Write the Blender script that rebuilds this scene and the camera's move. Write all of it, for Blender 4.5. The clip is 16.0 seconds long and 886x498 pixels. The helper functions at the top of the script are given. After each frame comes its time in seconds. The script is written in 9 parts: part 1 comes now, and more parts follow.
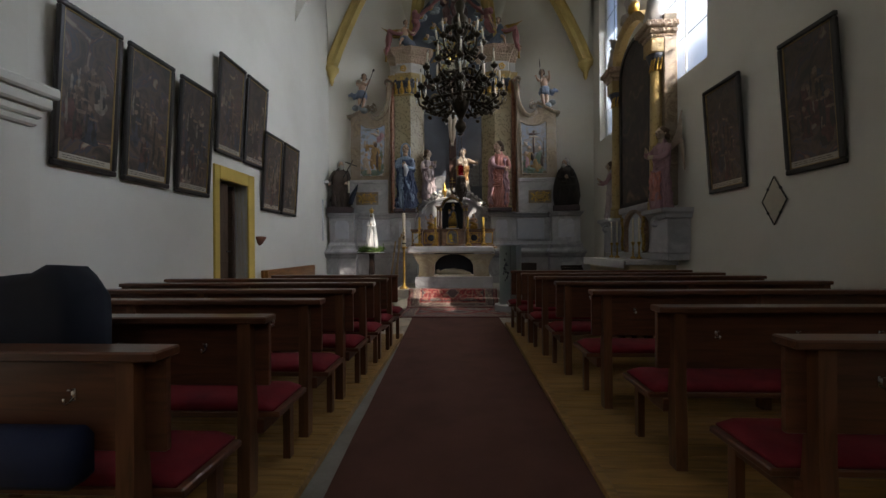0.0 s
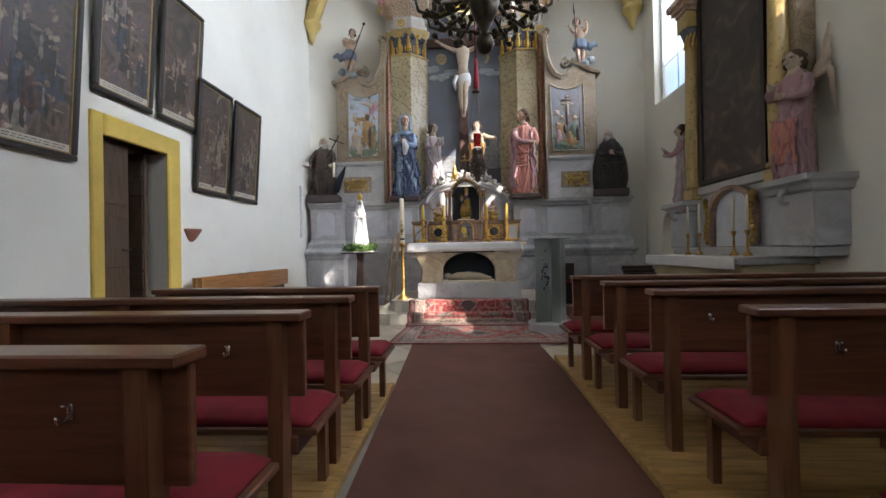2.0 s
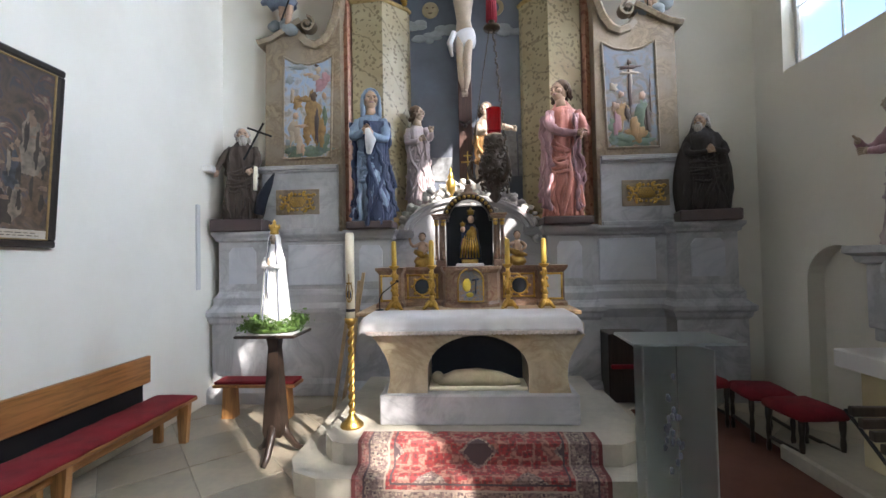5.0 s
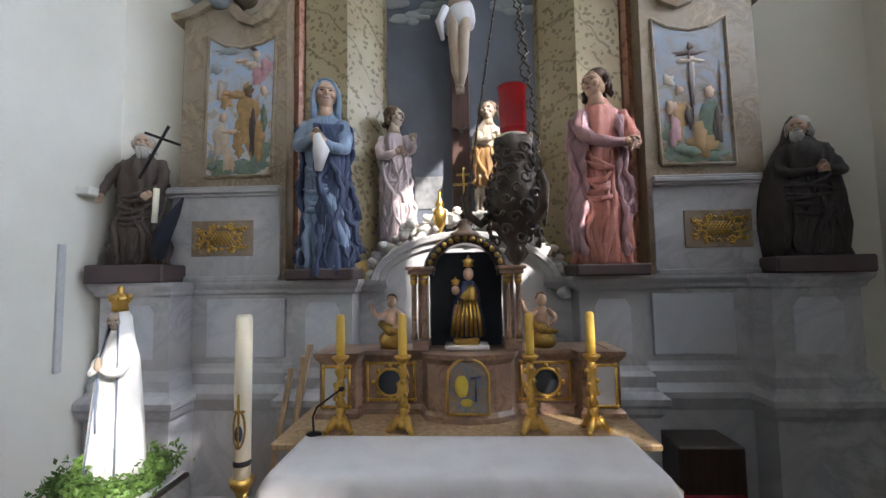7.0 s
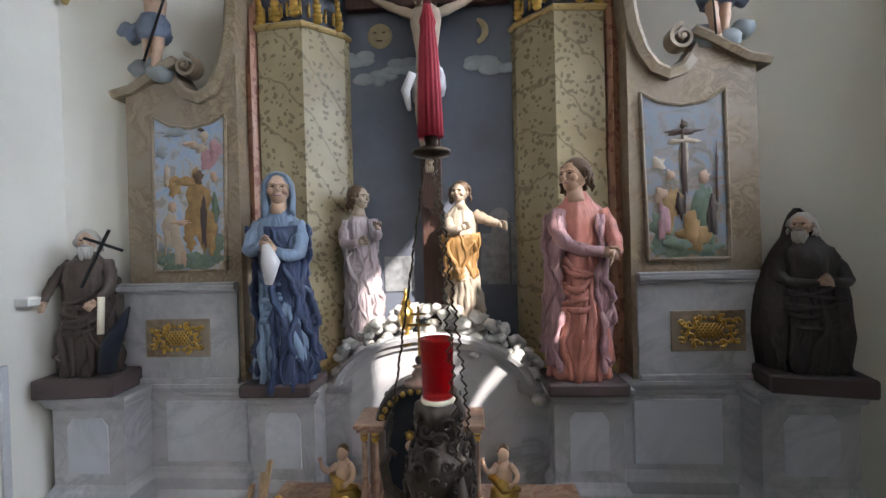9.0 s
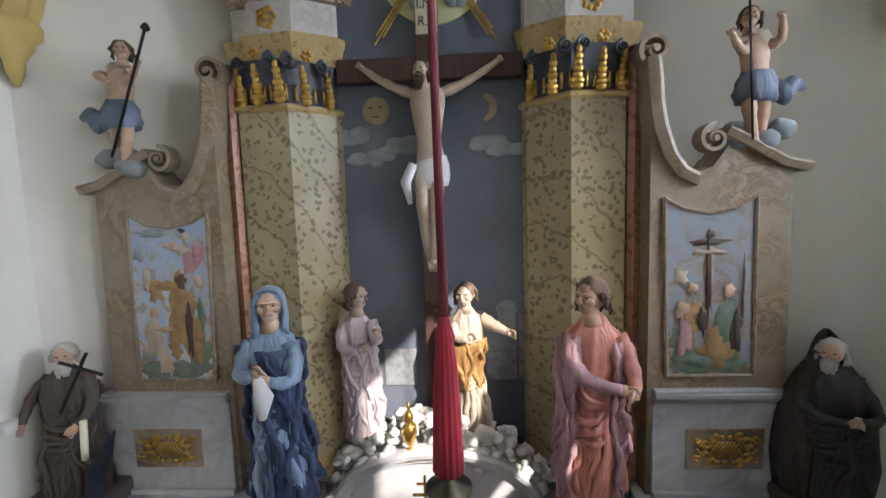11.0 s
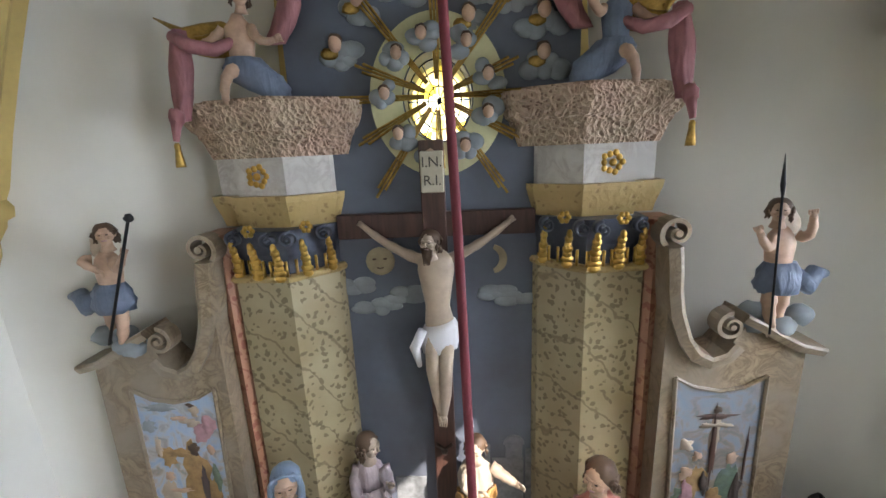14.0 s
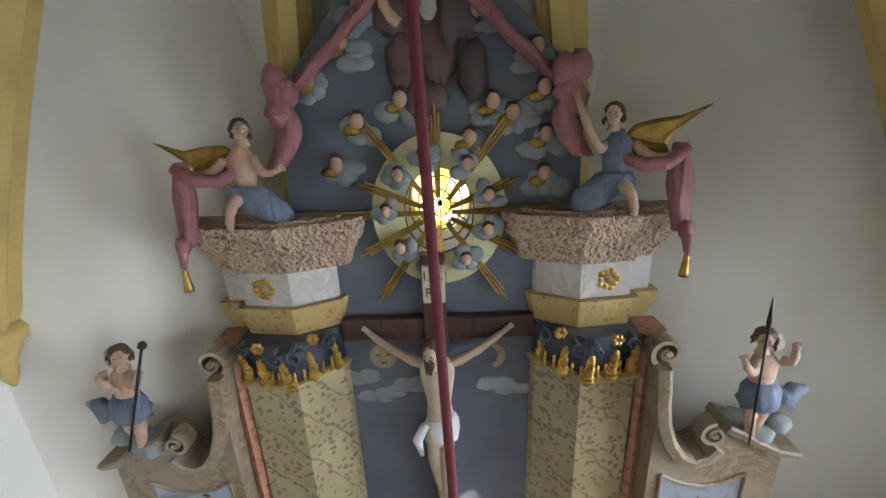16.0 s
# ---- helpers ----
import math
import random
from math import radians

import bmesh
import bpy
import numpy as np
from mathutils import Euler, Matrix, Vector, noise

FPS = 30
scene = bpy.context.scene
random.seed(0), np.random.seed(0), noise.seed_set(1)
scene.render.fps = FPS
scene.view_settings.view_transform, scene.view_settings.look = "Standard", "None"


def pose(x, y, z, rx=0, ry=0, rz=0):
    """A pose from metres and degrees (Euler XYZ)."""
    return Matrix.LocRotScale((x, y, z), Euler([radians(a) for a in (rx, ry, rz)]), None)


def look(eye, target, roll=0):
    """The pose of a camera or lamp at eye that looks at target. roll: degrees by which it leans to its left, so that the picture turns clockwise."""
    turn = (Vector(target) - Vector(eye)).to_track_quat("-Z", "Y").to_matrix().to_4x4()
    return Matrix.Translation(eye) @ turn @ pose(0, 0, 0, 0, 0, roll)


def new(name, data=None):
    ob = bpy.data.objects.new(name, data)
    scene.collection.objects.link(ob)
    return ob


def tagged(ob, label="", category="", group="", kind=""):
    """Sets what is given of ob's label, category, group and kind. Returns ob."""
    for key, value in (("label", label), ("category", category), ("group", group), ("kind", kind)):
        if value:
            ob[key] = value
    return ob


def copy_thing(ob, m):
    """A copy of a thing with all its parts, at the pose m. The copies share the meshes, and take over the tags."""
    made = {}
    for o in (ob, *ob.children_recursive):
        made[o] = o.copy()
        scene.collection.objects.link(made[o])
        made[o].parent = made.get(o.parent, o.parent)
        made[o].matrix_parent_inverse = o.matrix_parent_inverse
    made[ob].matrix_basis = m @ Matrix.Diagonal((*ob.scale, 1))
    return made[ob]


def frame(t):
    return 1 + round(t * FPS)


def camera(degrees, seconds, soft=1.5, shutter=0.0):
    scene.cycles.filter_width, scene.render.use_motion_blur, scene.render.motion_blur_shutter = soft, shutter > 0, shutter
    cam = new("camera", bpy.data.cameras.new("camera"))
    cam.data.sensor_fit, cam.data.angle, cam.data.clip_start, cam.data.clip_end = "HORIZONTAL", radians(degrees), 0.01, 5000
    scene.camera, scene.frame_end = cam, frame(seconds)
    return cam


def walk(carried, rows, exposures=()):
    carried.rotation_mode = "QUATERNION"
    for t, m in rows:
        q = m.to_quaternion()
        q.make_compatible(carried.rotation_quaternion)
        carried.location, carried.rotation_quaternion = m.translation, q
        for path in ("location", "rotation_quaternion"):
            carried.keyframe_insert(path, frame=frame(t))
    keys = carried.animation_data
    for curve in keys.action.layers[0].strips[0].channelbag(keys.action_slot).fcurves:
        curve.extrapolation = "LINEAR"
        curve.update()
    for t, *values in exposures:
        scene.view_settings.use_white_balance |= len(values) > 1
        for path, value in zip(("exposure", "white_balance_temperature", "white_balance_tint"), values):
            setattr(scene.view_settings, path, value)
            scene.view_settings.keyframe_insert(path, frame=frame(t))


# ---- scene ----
cam = camera(94.0, 16.0)
PATH = [
    (0, (0.139, 0.884, 1.222), (0.053, 2.883, 1.22), -0.4),
    (0.5, (0.115, 1.412, 1.174), (-0.071, 3.403, 1.178), -0.4),
    (1, (0.102, 1.964, 1.158), (0.009, 3.962, 1.157), -0.8),
    (1.5, (0.027, 2.538, 1.121), (-0.073, 4.535, 1.123), -1.0),
    (2, (-0.035, 3.157, 1.138), (-0.154, 5.154, 1.146), -1.0),
    (2.5, (-0.044, 3.726, 1.284), (-0.161, 5.722, 1.289), -1.1),
    (3, (-0.039, 4.301, 1.498), (-0.159, 6.298, 1.495), -1.1),
    (3.5, (-0.071, 4.817, 1.65), (-0.202, 6.812, 1.634), -1.1),
    (4, (-0.072, 5.347, 1.724), (-0.199, 7.343, 1.709), -1.2),
    (6.5, (-0.171, 7.783, 1.997), (-0.254, 9.775, 2.152), -0.7),
    (7, (-0.086, 8.066, 2.188), (-0.174, 10.060, 2.319), -0.9),
    (7.5, (-0.007, 8.176, 2.419), (-0.089, 10.172, 2.517), -1.0),
    (8, (0.076, 8.228, 2.734), (-0.029, 10.224, 2.793), -1.2),
    (8.5, (0.152, 8.270, 3.045), (0.036, 10.266, 3.064), -1.4),
    (9, (0.280, 8.337, 3.356), (0.153, 10.333, 3.334), -1.6),
    (11.5, (0.159, 8.761, 4.865), (0.067, 10.744, 4.624), -1.8),
    (12, (0.067, 8.863, 5.192), (-0.007, 10.840, 4.896), -2.0),
    (12.5, (0.032, 8.916, 5.482), (-0.042, 10.886, 5.140), -2.2),
    (13, (0.026, 8.967, 5.792), (-0.041, 10.929, 5.407), -2.3),
    (13.5, (0.087, 9.000, 6.074), (0.013, 10.951, 5.640), -2.4),
    (14, (0.119, 9.041, 6.366), (0.044, 10.981, 5.885), -2.5),
    (14.5, (0.100, 9.088, 6.646), (0.026, 11.016, 6.121), -2.6),
    (15, (0.074, 9.136, 6.941), (0.010, 11.053, 6.374), -2.6),
    (15.5, (0.074, 9.188, 7.216), (0.015, 11.092, 6.609), -2.5),
    (16, (0.121, 9.259, 7.497), (0.059, 11.152, 6.855), -2.5),
]
EXPOSURES = [(t, v + 1.7, 6270 if 3.0 < t < 10.0 else 6700 if t < 1.0 else 6400, 15) for t, v in ((0.0, -1.42), (0.5, -1.0), (1.0, -0.72), (1.5, -0.35), (2.0, -0.05), (2.5, 0.1), (3.0, 0.15), (4.0, 0.1), (6.5, -0.15), (7.0, -0.28), (9.0, -0.36), (11.5, -0.42), (13.0, -0.28), (16.0, -0.1))]
walk(cam, [(t, look(eye, target, roll)) for t, eye, target, roll in PATH], EXPOSURES)

# ---- world, sun, window light, exposure ----
SUN_WAY = Vector((-1.0, 1.12, -1.03)).normalized()
world = bpy.data.worlds.new("world")
scene.world = world
world.use_nodes = True
wn = world.node_tree
sky = wn.nodes.new("ShaderNodeTexSky")
sky.sky_type = 'NISHITA'
sky.sun_disc = False
sky.sun_elevation = math.asin(-SUN_WAY.z)
sky.sun_rotation = math.atan2(-SUN_WAY.x, -SUN_WAY.y)
wn.links.new(sky.outputs[0], wn.nodes["Background"].inputs[0])
wn.nodes["Background"].inputs[1].default_value = 0.15
sun_data = bpy.data.lights.new("sun", 'SUN')
sun_data.energy, sun_data.angle, sun_data.color = 5.0, radians(0.6), (1.0, 0.93, 0.82)
sun = new("sun", sun_data)
sun.matrix_world = look((12, 0, 14), Vector((12, 0, 14)) + SUN_WAY)

# inner window openings of the south wall: y0, y1, sill, head
WINDOWS = [(10.24, 11.42, 3.87, 7.6), (6.9, 8.6, 3.9, 7.7), (3.40, 5.25, 3.75, 7.75), (-0.35, 0.85, 4.6, 7.7)]
WINDOW_WATTS = (52.0, 82.0, 26.0, 6.0)


def window_light(y0, y1, z0, z1, x, power):
    d = bpy.data.lights.new("sky_light", 'AREA')
    d.shape, d.size, d.size_y, d.energy, d.color = 'RECTANGLE', z1 - z0 + 0.5, y1 - y0 + 0.7, power, (0.78, 0.89, 1.0)
    d.spread = radians(108)
    ob = new("sky_light", d)
    ob.matrix_world = look((x, (y0 + y1) / 2, (z0 + z1) / 2), (x - 1, (y0 + y1) / 2, (z0 + z1) / 2 - 0.25))


for w_row, watts in zip(WINDOWS, WINDOW_WATTS):
    window_light(*w_row, 3.98, watts * 1.35)
# unseen opening added in the end wall behind the pews: x0, x1, sill, head
FILL_OPENING = (-0.7, 0.9, 4.0, 6.6)
# fill lamp in that opening, added to brighten the pew backs
fill_data = bpy.data.lights.new("sky_light", 'AREA')
fill_data.shape, fill_data.size, fill_data.size_y, fill_data.energy, fill_data.color = 'RECTANGLE', 1.6, 2.6, 14.0, (0.86, 0.93, 1.0)
fill_lamp = new("sky_light", fill_data)
fill_lamp.matrix_world = look((0.1, -3.5, 5.3), (0.1, -2.5, 5.0))

# ---- materials ----


def nodes_of(name, rough=0.6, metal=0.0):
    m = bpy.data.materials.new(name)
    m.use_nodes = True
    nt = m.node_tree
    b = nt.nodes["Principled BSDF"]
    b.inputs["Roughness"].default_value = rough
    b.inputs["Metallic"].default_value = metal
    return m, nt, b


def tex(nt, kind, scale, coord="Object", **values):
    n = nt.nodes.new(kind)
    c = nt.nodes.get("coords") or nt.nodes.new("ShaderNodeTexCoord")
    c.name = "coords"
    nt.links.new(c.outputs[coord], n.inputs["Vector"])
    n.inputs["Scale"].default_value = scale
    for k, v in values.items():
        n.inputs[k].default_value = v
    return n


def ramp(nt, source, stops, constant=False):
    r = nt.nodes.new("ShaderNodeValToRGB")
    nt.links.new(source, r.inputs[0])
    e = r.color_ramp.elements
    while len(e) < len(stops):
        e.new(0.5)
    for el, (p, c) in zip(e, stops):
        el.position, el.color = p, (*c, 1) if len(c) == 3 else c
    if constant:
        r.color_ramp.interpolation = 'CONSTANT'
    return r.outputs[0]


def mix(nt, fac, a, b, kind='MIX'):
    n = nt.nodes.new("ShaderNodeMix")
    n.data_type, n.blend_type = 'RGBA', kind
    for i, v in ((0, fac), (6, a), (7, b)):
        if isinstance(v, (int, float)):
            n.inputs[i].default_value = v
        elif isinstance(v, tuple):
            n.inputs[i].default_value = (*v, 1)
        else:
            nt.links.new(v, n.inputs[i])
    return n.outputs[2]


def maths(nt, op, a, b=0.0, c=0.0):
    n = nt.nodes.new("ShaderNodeMath")
    n.operation = op
    for i, v in enumerate((a, b, c)):
        if isinstance(v, (int, float)):
            n.inputs[i].default_value = v
        else:
            nt.links.new(v, n.inputs[i])
    return n.outputs[0]


def bump(nt, b, height, strength=0.3, distance=0.01):
    n = nt.nodes.new("ShaderNodeBump")
    n.inputs["Strength"].default_value, n.inputs["Distance"].default_value = strength, distance
    nt.links.new(height, n.inputs["Height"])
    nt.links.new(n.outputs[0], b.inputs["Normal"])


def worn(name, color, rough=0.6, metal=0.0, vary=0.18, fine=40.0, broad=2.5, relief=0.2, depth=0.004, stain=None, coat=0.0, per_object=0.0):
    """A surface with fine grain, broad patches and relief."""
    m, nt, b = nodes_of(name, rough, metal)
    n1 = tex(nt, "ShaderNodeTexNoise", fine, Detail=6.0)
    n2 = tex(nt, "ShaderNodeTexNoise", broad, Detail=5.0, Roughness=0.6)
    dark = tuple(c * (1 - vary * 1.6) for c in color)
    light = tuple(min(1, c * (1 + vary)) for c in color)
    c = ramp(nt, n2.outputs[0], [(0.3, stain or dark), (0.52, color), (0.75, light)])
    c = mix(nt, vary, c, ramp(nt, n1.outputs[0], [(0.3, dark), (0.7, light)]), 'MIX')
    if per_object:
        info = nt.nodes.new("ShaderNodeObjectInfo")
        k = maths(nt, 'MULTIPLY_ADD', info.outputs["Random"], per_object, 1 - per_object / 2)
        hsv = nt.nodes.new("ShaderNodeHueSaturation")
        nt.links.new(k, hsv.inputs["Value"])
        nt.links.new(c, hsv.inputs["Color"])
        c = hsv.outputs[0]
    nt.links.new(c, b.inputs["Base Color"])
    r = maths(nt, 'MULTIPLY_ADD', n1.outputs[0], 0.25, rough - 0.12)
    nt.links.new(r, b.inputs["Roughness"])
    bump(nt, b, n1.outputs[0], relief, depth)
    if coat:
        b.inputs["Coat Weight"].default_value = coat
        b.inputs["Coat Roughness"].default_value = 0.2
    return m


def wood(name, color, rough=0.4, along='X', coat=0.15):
    m, nt, b = nodes_of(name, rough)
    c = nt.nodes.new("ShaderNodeTexCoord")
    info = nt.nodes.new("ShaderNodeObjectInfo")
    mp = nt.nodes.new("ShaderNodeMapping")
    nt.links.new(c.outputs["Object"], mp.inputs[0])
    mp.inputs["Scale"].default_value = {'X': (1.2, 14, 14), 'Y': (14, 1.2, 14), 'Z': (14, 14, 1.2)}[along]
    add = nt.nodes.new("ShaderNodeVectorMath")
    add.operation = 'ADD'
    off = nt.nodes.new("ShaderNodeCombineXYZ")
    nt.links.new(maths(nt, 'MULTIPLY', info.outputs["Random"], 37.0), off.inputs[0])
    nt.links.new(maths(nt, 'MULTIPLY', info.outputs["Random"], 91.0), off.inputs[2])
    nt.links.new(mp.outputs[0], add.inputs[0])
    nt.links.new(off.outputs[0], add.inputs[1])
    n = nt.nodes.new("ShaderNodeTexNoise")
    n.inputs["Scale"].default_value, n.inputs["Detail"].default_value, n.inputs["Distortion"].default_value = 2.2, 7.0, 0.8
    nt.links.new(add.outputs[0], n.inputs["Vector"])
    col = ramp(nt, n.outputs[0], [(0.28, tuple(k * 0.55 for k in color)), (0.5, color), (0.72, tuple(k * 1.35 for k in color))])
    wear = tex(nt, "ShaderNodeTexNoise", 3.0, Detail=4.0)
    col = mix(nt, maths(nt, 'MULTIPLY', wear.outputs[0], 0.35), col, tuple(k * 0.6 for k in color))
    nt.links.new(col, b.inputs["Base Color"])
    nt.links.new(maths(nt, 'MULTIPLY_ADD', wear.outputs[0], 0.3, rough - 0.15), b.inputs["Roughness"])
    bump(nt, b, n.outputs[0], 0.12, 0.003)
    b.inputs["Coat Weight"].default_value = coat
    b.inputs["Coat Roughness"].default_value = 0.25
    return m


def folded(name, color, rough=0.5, vary=0.2, fine=30, broad=5):
    """Carved and painted drapery: long upright folds in the relief."""
    m = worn(name, color, rough, vary=vary, fine=fine, broad=broad)
    nt = m.node_tree
    b = nt.nodes["Principled BSDF"]
    mp = nt.nodes.new("ShaderNodeMapping")
    nt.links.new(nt.nodes["coords"].outputs["Object"], mp.inputs[0])
    mp.inputs["Scale"].default_value = (9.0, 9.0, 2.2)
    mp.inputs["Rotation"].default_value = (0.0, 0.35, 0.0)
    n = nt.nodes.new("ShaderNodeTexNoise")
    n.inputs["Scale"].default_value, n.inputs["Detail"].default_value, n.inputs["Distortion"].default_value = 1.0, 3.0, 1.2
    nt.links.new(mp.outputs[0], n.inputs["Vector"])
    bump(nt, b, n.outputs[0], 0.55, 0.05)
    return m


def marble(name, base, vein, rough=0.35, scale=2.2, second=None):
    m, nt, b = nodes_of(name, rough)
    n1 = tex(nt, "ShaderNodeTexNoise", scale, Detail=9.0, Roughness=0.62, Distortion=1.4)
    n2 = tex(nt, "ShaderNodeTexNoise", scale * 0.45, Detail=4.0, Distortion=0.6)
    v = maths(nt, 'ABSOLUTE', maths(nt, 'SUBTRACT', n1.outputs[0], 0.5))
    c = ramp(nt, v, [(0.0, vein), (0.045, tuple((a + k) / 2 for a, k in zip(base, vein))), (0.13, base)])
    c = mix(nt, ramp(nt, n2.outputs[0], [(0.4, (0, 0, 0)), (0.65, (1, 1, 1))]), c, second or tuple(k * 0.72 for k in base))
    nt.links.new(c, b.inputs["Base Color"])
    fine = tex(nt, "ShaderNodeTexNoise", 60.0, Detail=4.0)
    bump(nt, b, fine.outputs[0], 0.1, 0.003)
    return m


def floral(name, base, spots, rough=0.45, cell=11.0, second=None, amount=0.34, lines=True, relief=(0.15, 0.004)):
    """Painted stone with small leaf shapes and thin twigs."""
    m, nt, b = nodes_of(name, rough)
    warp = tex(nt, "ShaderNodeTexNoise", 7.0, Detail=3.0)
    c = nt.nodes["coords"]
    add = nt.nodes.new("ShaderNodeVectorMath")
    add.operation = 'MULTIPLY_ADD'
    nt.links.new(warp.outputs["Color"], add.inputs[0])
    add.inputs[1].default_value = (0.12, 0.12, 0.12)
    nt.links.new(c.outputs["Object"], add.inputs[2])
    vo = nt.nodes.new("ShaderNodeTexVoronoi")
    vo.inputs["Scale"].default_value = cell
    nt.links.new(add.outputs[0], vo.inputs["Vector"])
    ed = tex(nt, "ShaderNodeTexNoise", 46.0, Detail=3.0)
    d = maths(nt, 'MULTIPLY_ADD', ed.outputs[0], 0.30, maths(nt, 'SUBTRACT', vo.outputs["Distance"], 0.15))
    leaf = ramp(nt, d, [(amount - 0.05, (1, 1, 1)), (amount + 0.03, (0, 0, 0))])
    broad = tex(nt, "ShaderNodeTexNoise", 2.0, Detail=6.0)
    ground = ramp(nt, broad.outputs[0], [(0.3, second or tuple(k * 0.7 for k in base)), (0.6, base), (0.8, tuple(min(1, k * 1.15) for k in base))])
    col = mix(nt, maths(nt, 'MULTIPLY', leaf, 0.75), ground, spots)
    if lines:
        wv = nt.nodes.new("ShaderNodeTexWave")
        wv.inputs["Scale"].default_value, wv.inputs["Distortion"].default_value, wv.inputs["Detail"].default_value = 1.3, 3.5, 3.0
        wv.bands_direction = 'DIAGONAL'
        nt.links.new(add.outputs[0], wv.inputs["Vector"])
        col = mix(nt, ramp(nt, wv.outputs["Fac"], [(0.985, (0, 0, 0)), (0.998, (0.6, 0.6, 0.6))]), col, tuple(k * 0.9 for k in spots))
    nt.links.new(col, b.inputs["Base Color"])
    bump(nt, b, d, *relief)
    return m


def painted(name, stops, rough=0.5, scale=3.2, coord="Object", offset=True, gloss=0.1):
    """An old picture: soft masses of colour, different on each canvas."""
    m, nt, b = nodes_of(name, rough)
    c = nt.nodes.new("ShaderNodeTexCoord")
    info = nt.nodes.new("ShaderNodeObjectInfo")
    off = nt.nodes.new("ShaderNodeCombineXYZ")
    nt.links.new(maths(nt, 'MULTIPLY', info.outputs["Random"], 63.0), off.inputs[0])
    nt.links.new(maths(nt, 'MULTIPLY', info.outputs["Random"], 29.0), off.inputs[2])
    add = nt.nodes.new("ShaderNodeVectorMath")
    add.operation = 'ADD'
    nt.links.new(c.outputs[coord], add.inputs[0])
    nt.links.new(off.outputs[0], add.inputs[1])
    n1 = nt.nodes.new("ShaderNodeTexNoise")
    n1.inputs["Scale"].default_value, n1.inputs["Detail"].default_value, n1.inputs["Distortion"].default_value = scale, 6.0, 1.9
    nt.links.new(add.outputs[0], n1.inputs["Vector"])
    col = ramp(nt, n1.outputs[0], stops)
    sep = nt.nodes.new("ShaderNodeSeparateXYZ")
    nt.links.new(c.outputs["Generated"], sep.inputs[0])
    col = mix(nt, maths(nt, 'MULTIPLY', sep.outputs[2], 0.55), col, stops[0][1])
    nt.links.new(col, b.inputs["Base Color"])
    crack = tex(nt, "ShaderNodeTexNoise", 90.0, Detail=2.0)
    bump(nt, b, crack.outputs[0], 0.08, 0.002)
    b.inputs["Coat Weight"].default_value = gloss
    return m


PLASTER = worn("lime_plaster", (0.73, 0.705, 0.63), 0.9, vary=0.05, fine=18, broad=0.6, relief=0.25, depth=0.006, stain=(0.66, 0.63, 0.55))
OCHRE = worn("ochre_paint", (0.60, 0.42, 0.09), 0.8, vary=0.16, fine=26, broad=1.5, relief=0.25)
OCHRE_DEEP = worn("ochre_stone", (0.58, 0.43, 0.15), 0.8, vary=0.15, fine=22, broad=1.8, relief=0.25)
JOINT = worn("floor_mortar", (0.30, 0.28, 0.24), 0.9)
FLAG = worn("flagstone", (0.40, 0.345, 0.26), 0.34, vary=0.2, fine=14, broad=1.7, relief=0.12, stain=(0.28, 0.26, 0.21), per_object=0.5)
STEP = worn("step_stone", (0.46, 0.43, 0.36), 0.5, vary=0.2, fine=18, broad=2.2, stain=(0.33, 0.31, 0.27))
DECK = wood("platform_wood", (0.42, 0.24, 0.075), 0.45, 'X')
PEW = wood("dark_pew_wood", (0.135, 0.050, 0.023), 0.33, 'X', 0.3)
PEW_Z = wood("dark_pew_post_wood", (0.165, 0.068, 0.030), 0.33, 'Z', 0.3)
HONEY = wood("honey_wood", (0.33, 0.145, 0.045), 0.38, 'Y', 0.25)
HONEY_Z = wood("honey_post_wood", (0.40, 0.20, 0.07), 0.4, 'Z', 0.2)
PLANK = wood("bare_plank", (0.42, 0.29, 0.16), 0.6, 'Z', 0.0)
DARKWOOD = wood("black_brown_wood", (0.035, 0.022, 0.016), 0.35, 'Z', 0.3)
DOORWOOD = wood("old_door_wood", (0.085, 0.048, 0.026), 0.72, 'Z', 0.05)
CUSHION = worn("red_velvet", (0.20, 0.010, 0.018), 0.95, vary=0.25, fine=120, broad=6, relief=0.4, depth=0.003)
RUNNER = worn("brown_red_carpet", (0.135, 0.055, 0.038), 0.97, vary=0.18, fine=220, broad=2.2, relief=0.5, depth=0.003)
GREYM = marble("grey_painted_marble", (0.52, 0.52, 0.535), (0.34, 0.34, 0.36), 0.42, 1.7, (0.40, 0.395, 0.40))
GREYP = marble("grey_panel_marble", (0.60, 0.61, 0.64), (0.44, 0.46, 0.50), 0.4, 1.3, (0.50, 0.52, 0.56))
BROWNM = marble("ochre_grey_marble", (0.34, 0.26, 0.165), (0.17, 0.12, 0.07), 0.42, 5.0, (0.29, 0.235, 0.175))
CREAMM = marble("cream_altar_marble", (0.52, 0.44, 0.29), (0.33, 0.25, 0.15), 0.4, 2.6, (0.46, 0.42, 0.33))
REDM = marble("red_brown_marble", (0.25, 0.12, 0.075), (0.42, 0.30, 0.2), 0.3, 7.0, (0.2, 0.13, 0.10))
PINKM = floral("pink_cornice_stone", (0.46, 0.345, 0.235), (0.26, 0.16, 0.105), 0.5, 27.0, (0.50, 0.33, 0.24), 0.30, False, (1.0, 0.03))
WHITEM = marble("pale_frieze_marble", (0.66, 0.63, 0.58), (0.45, 0.40, 0.36), 0.4, 4.0)
YELLOWM = floral("yellow_block_marble", (0.43, 0.31, 0.12), (0.24, 0.15, 0.055), 0.45, 16.0, (0.44, 0.31, 0.13), 0.26, False, (0.5, 0.012))
FLOWER = floral("cream_flowered_marble", (0.365, 0.305, 0.18), (0.125, 0.095, 0.045), 0.42, 15.0, (0.29, 0.225, 0.115), 0.34)
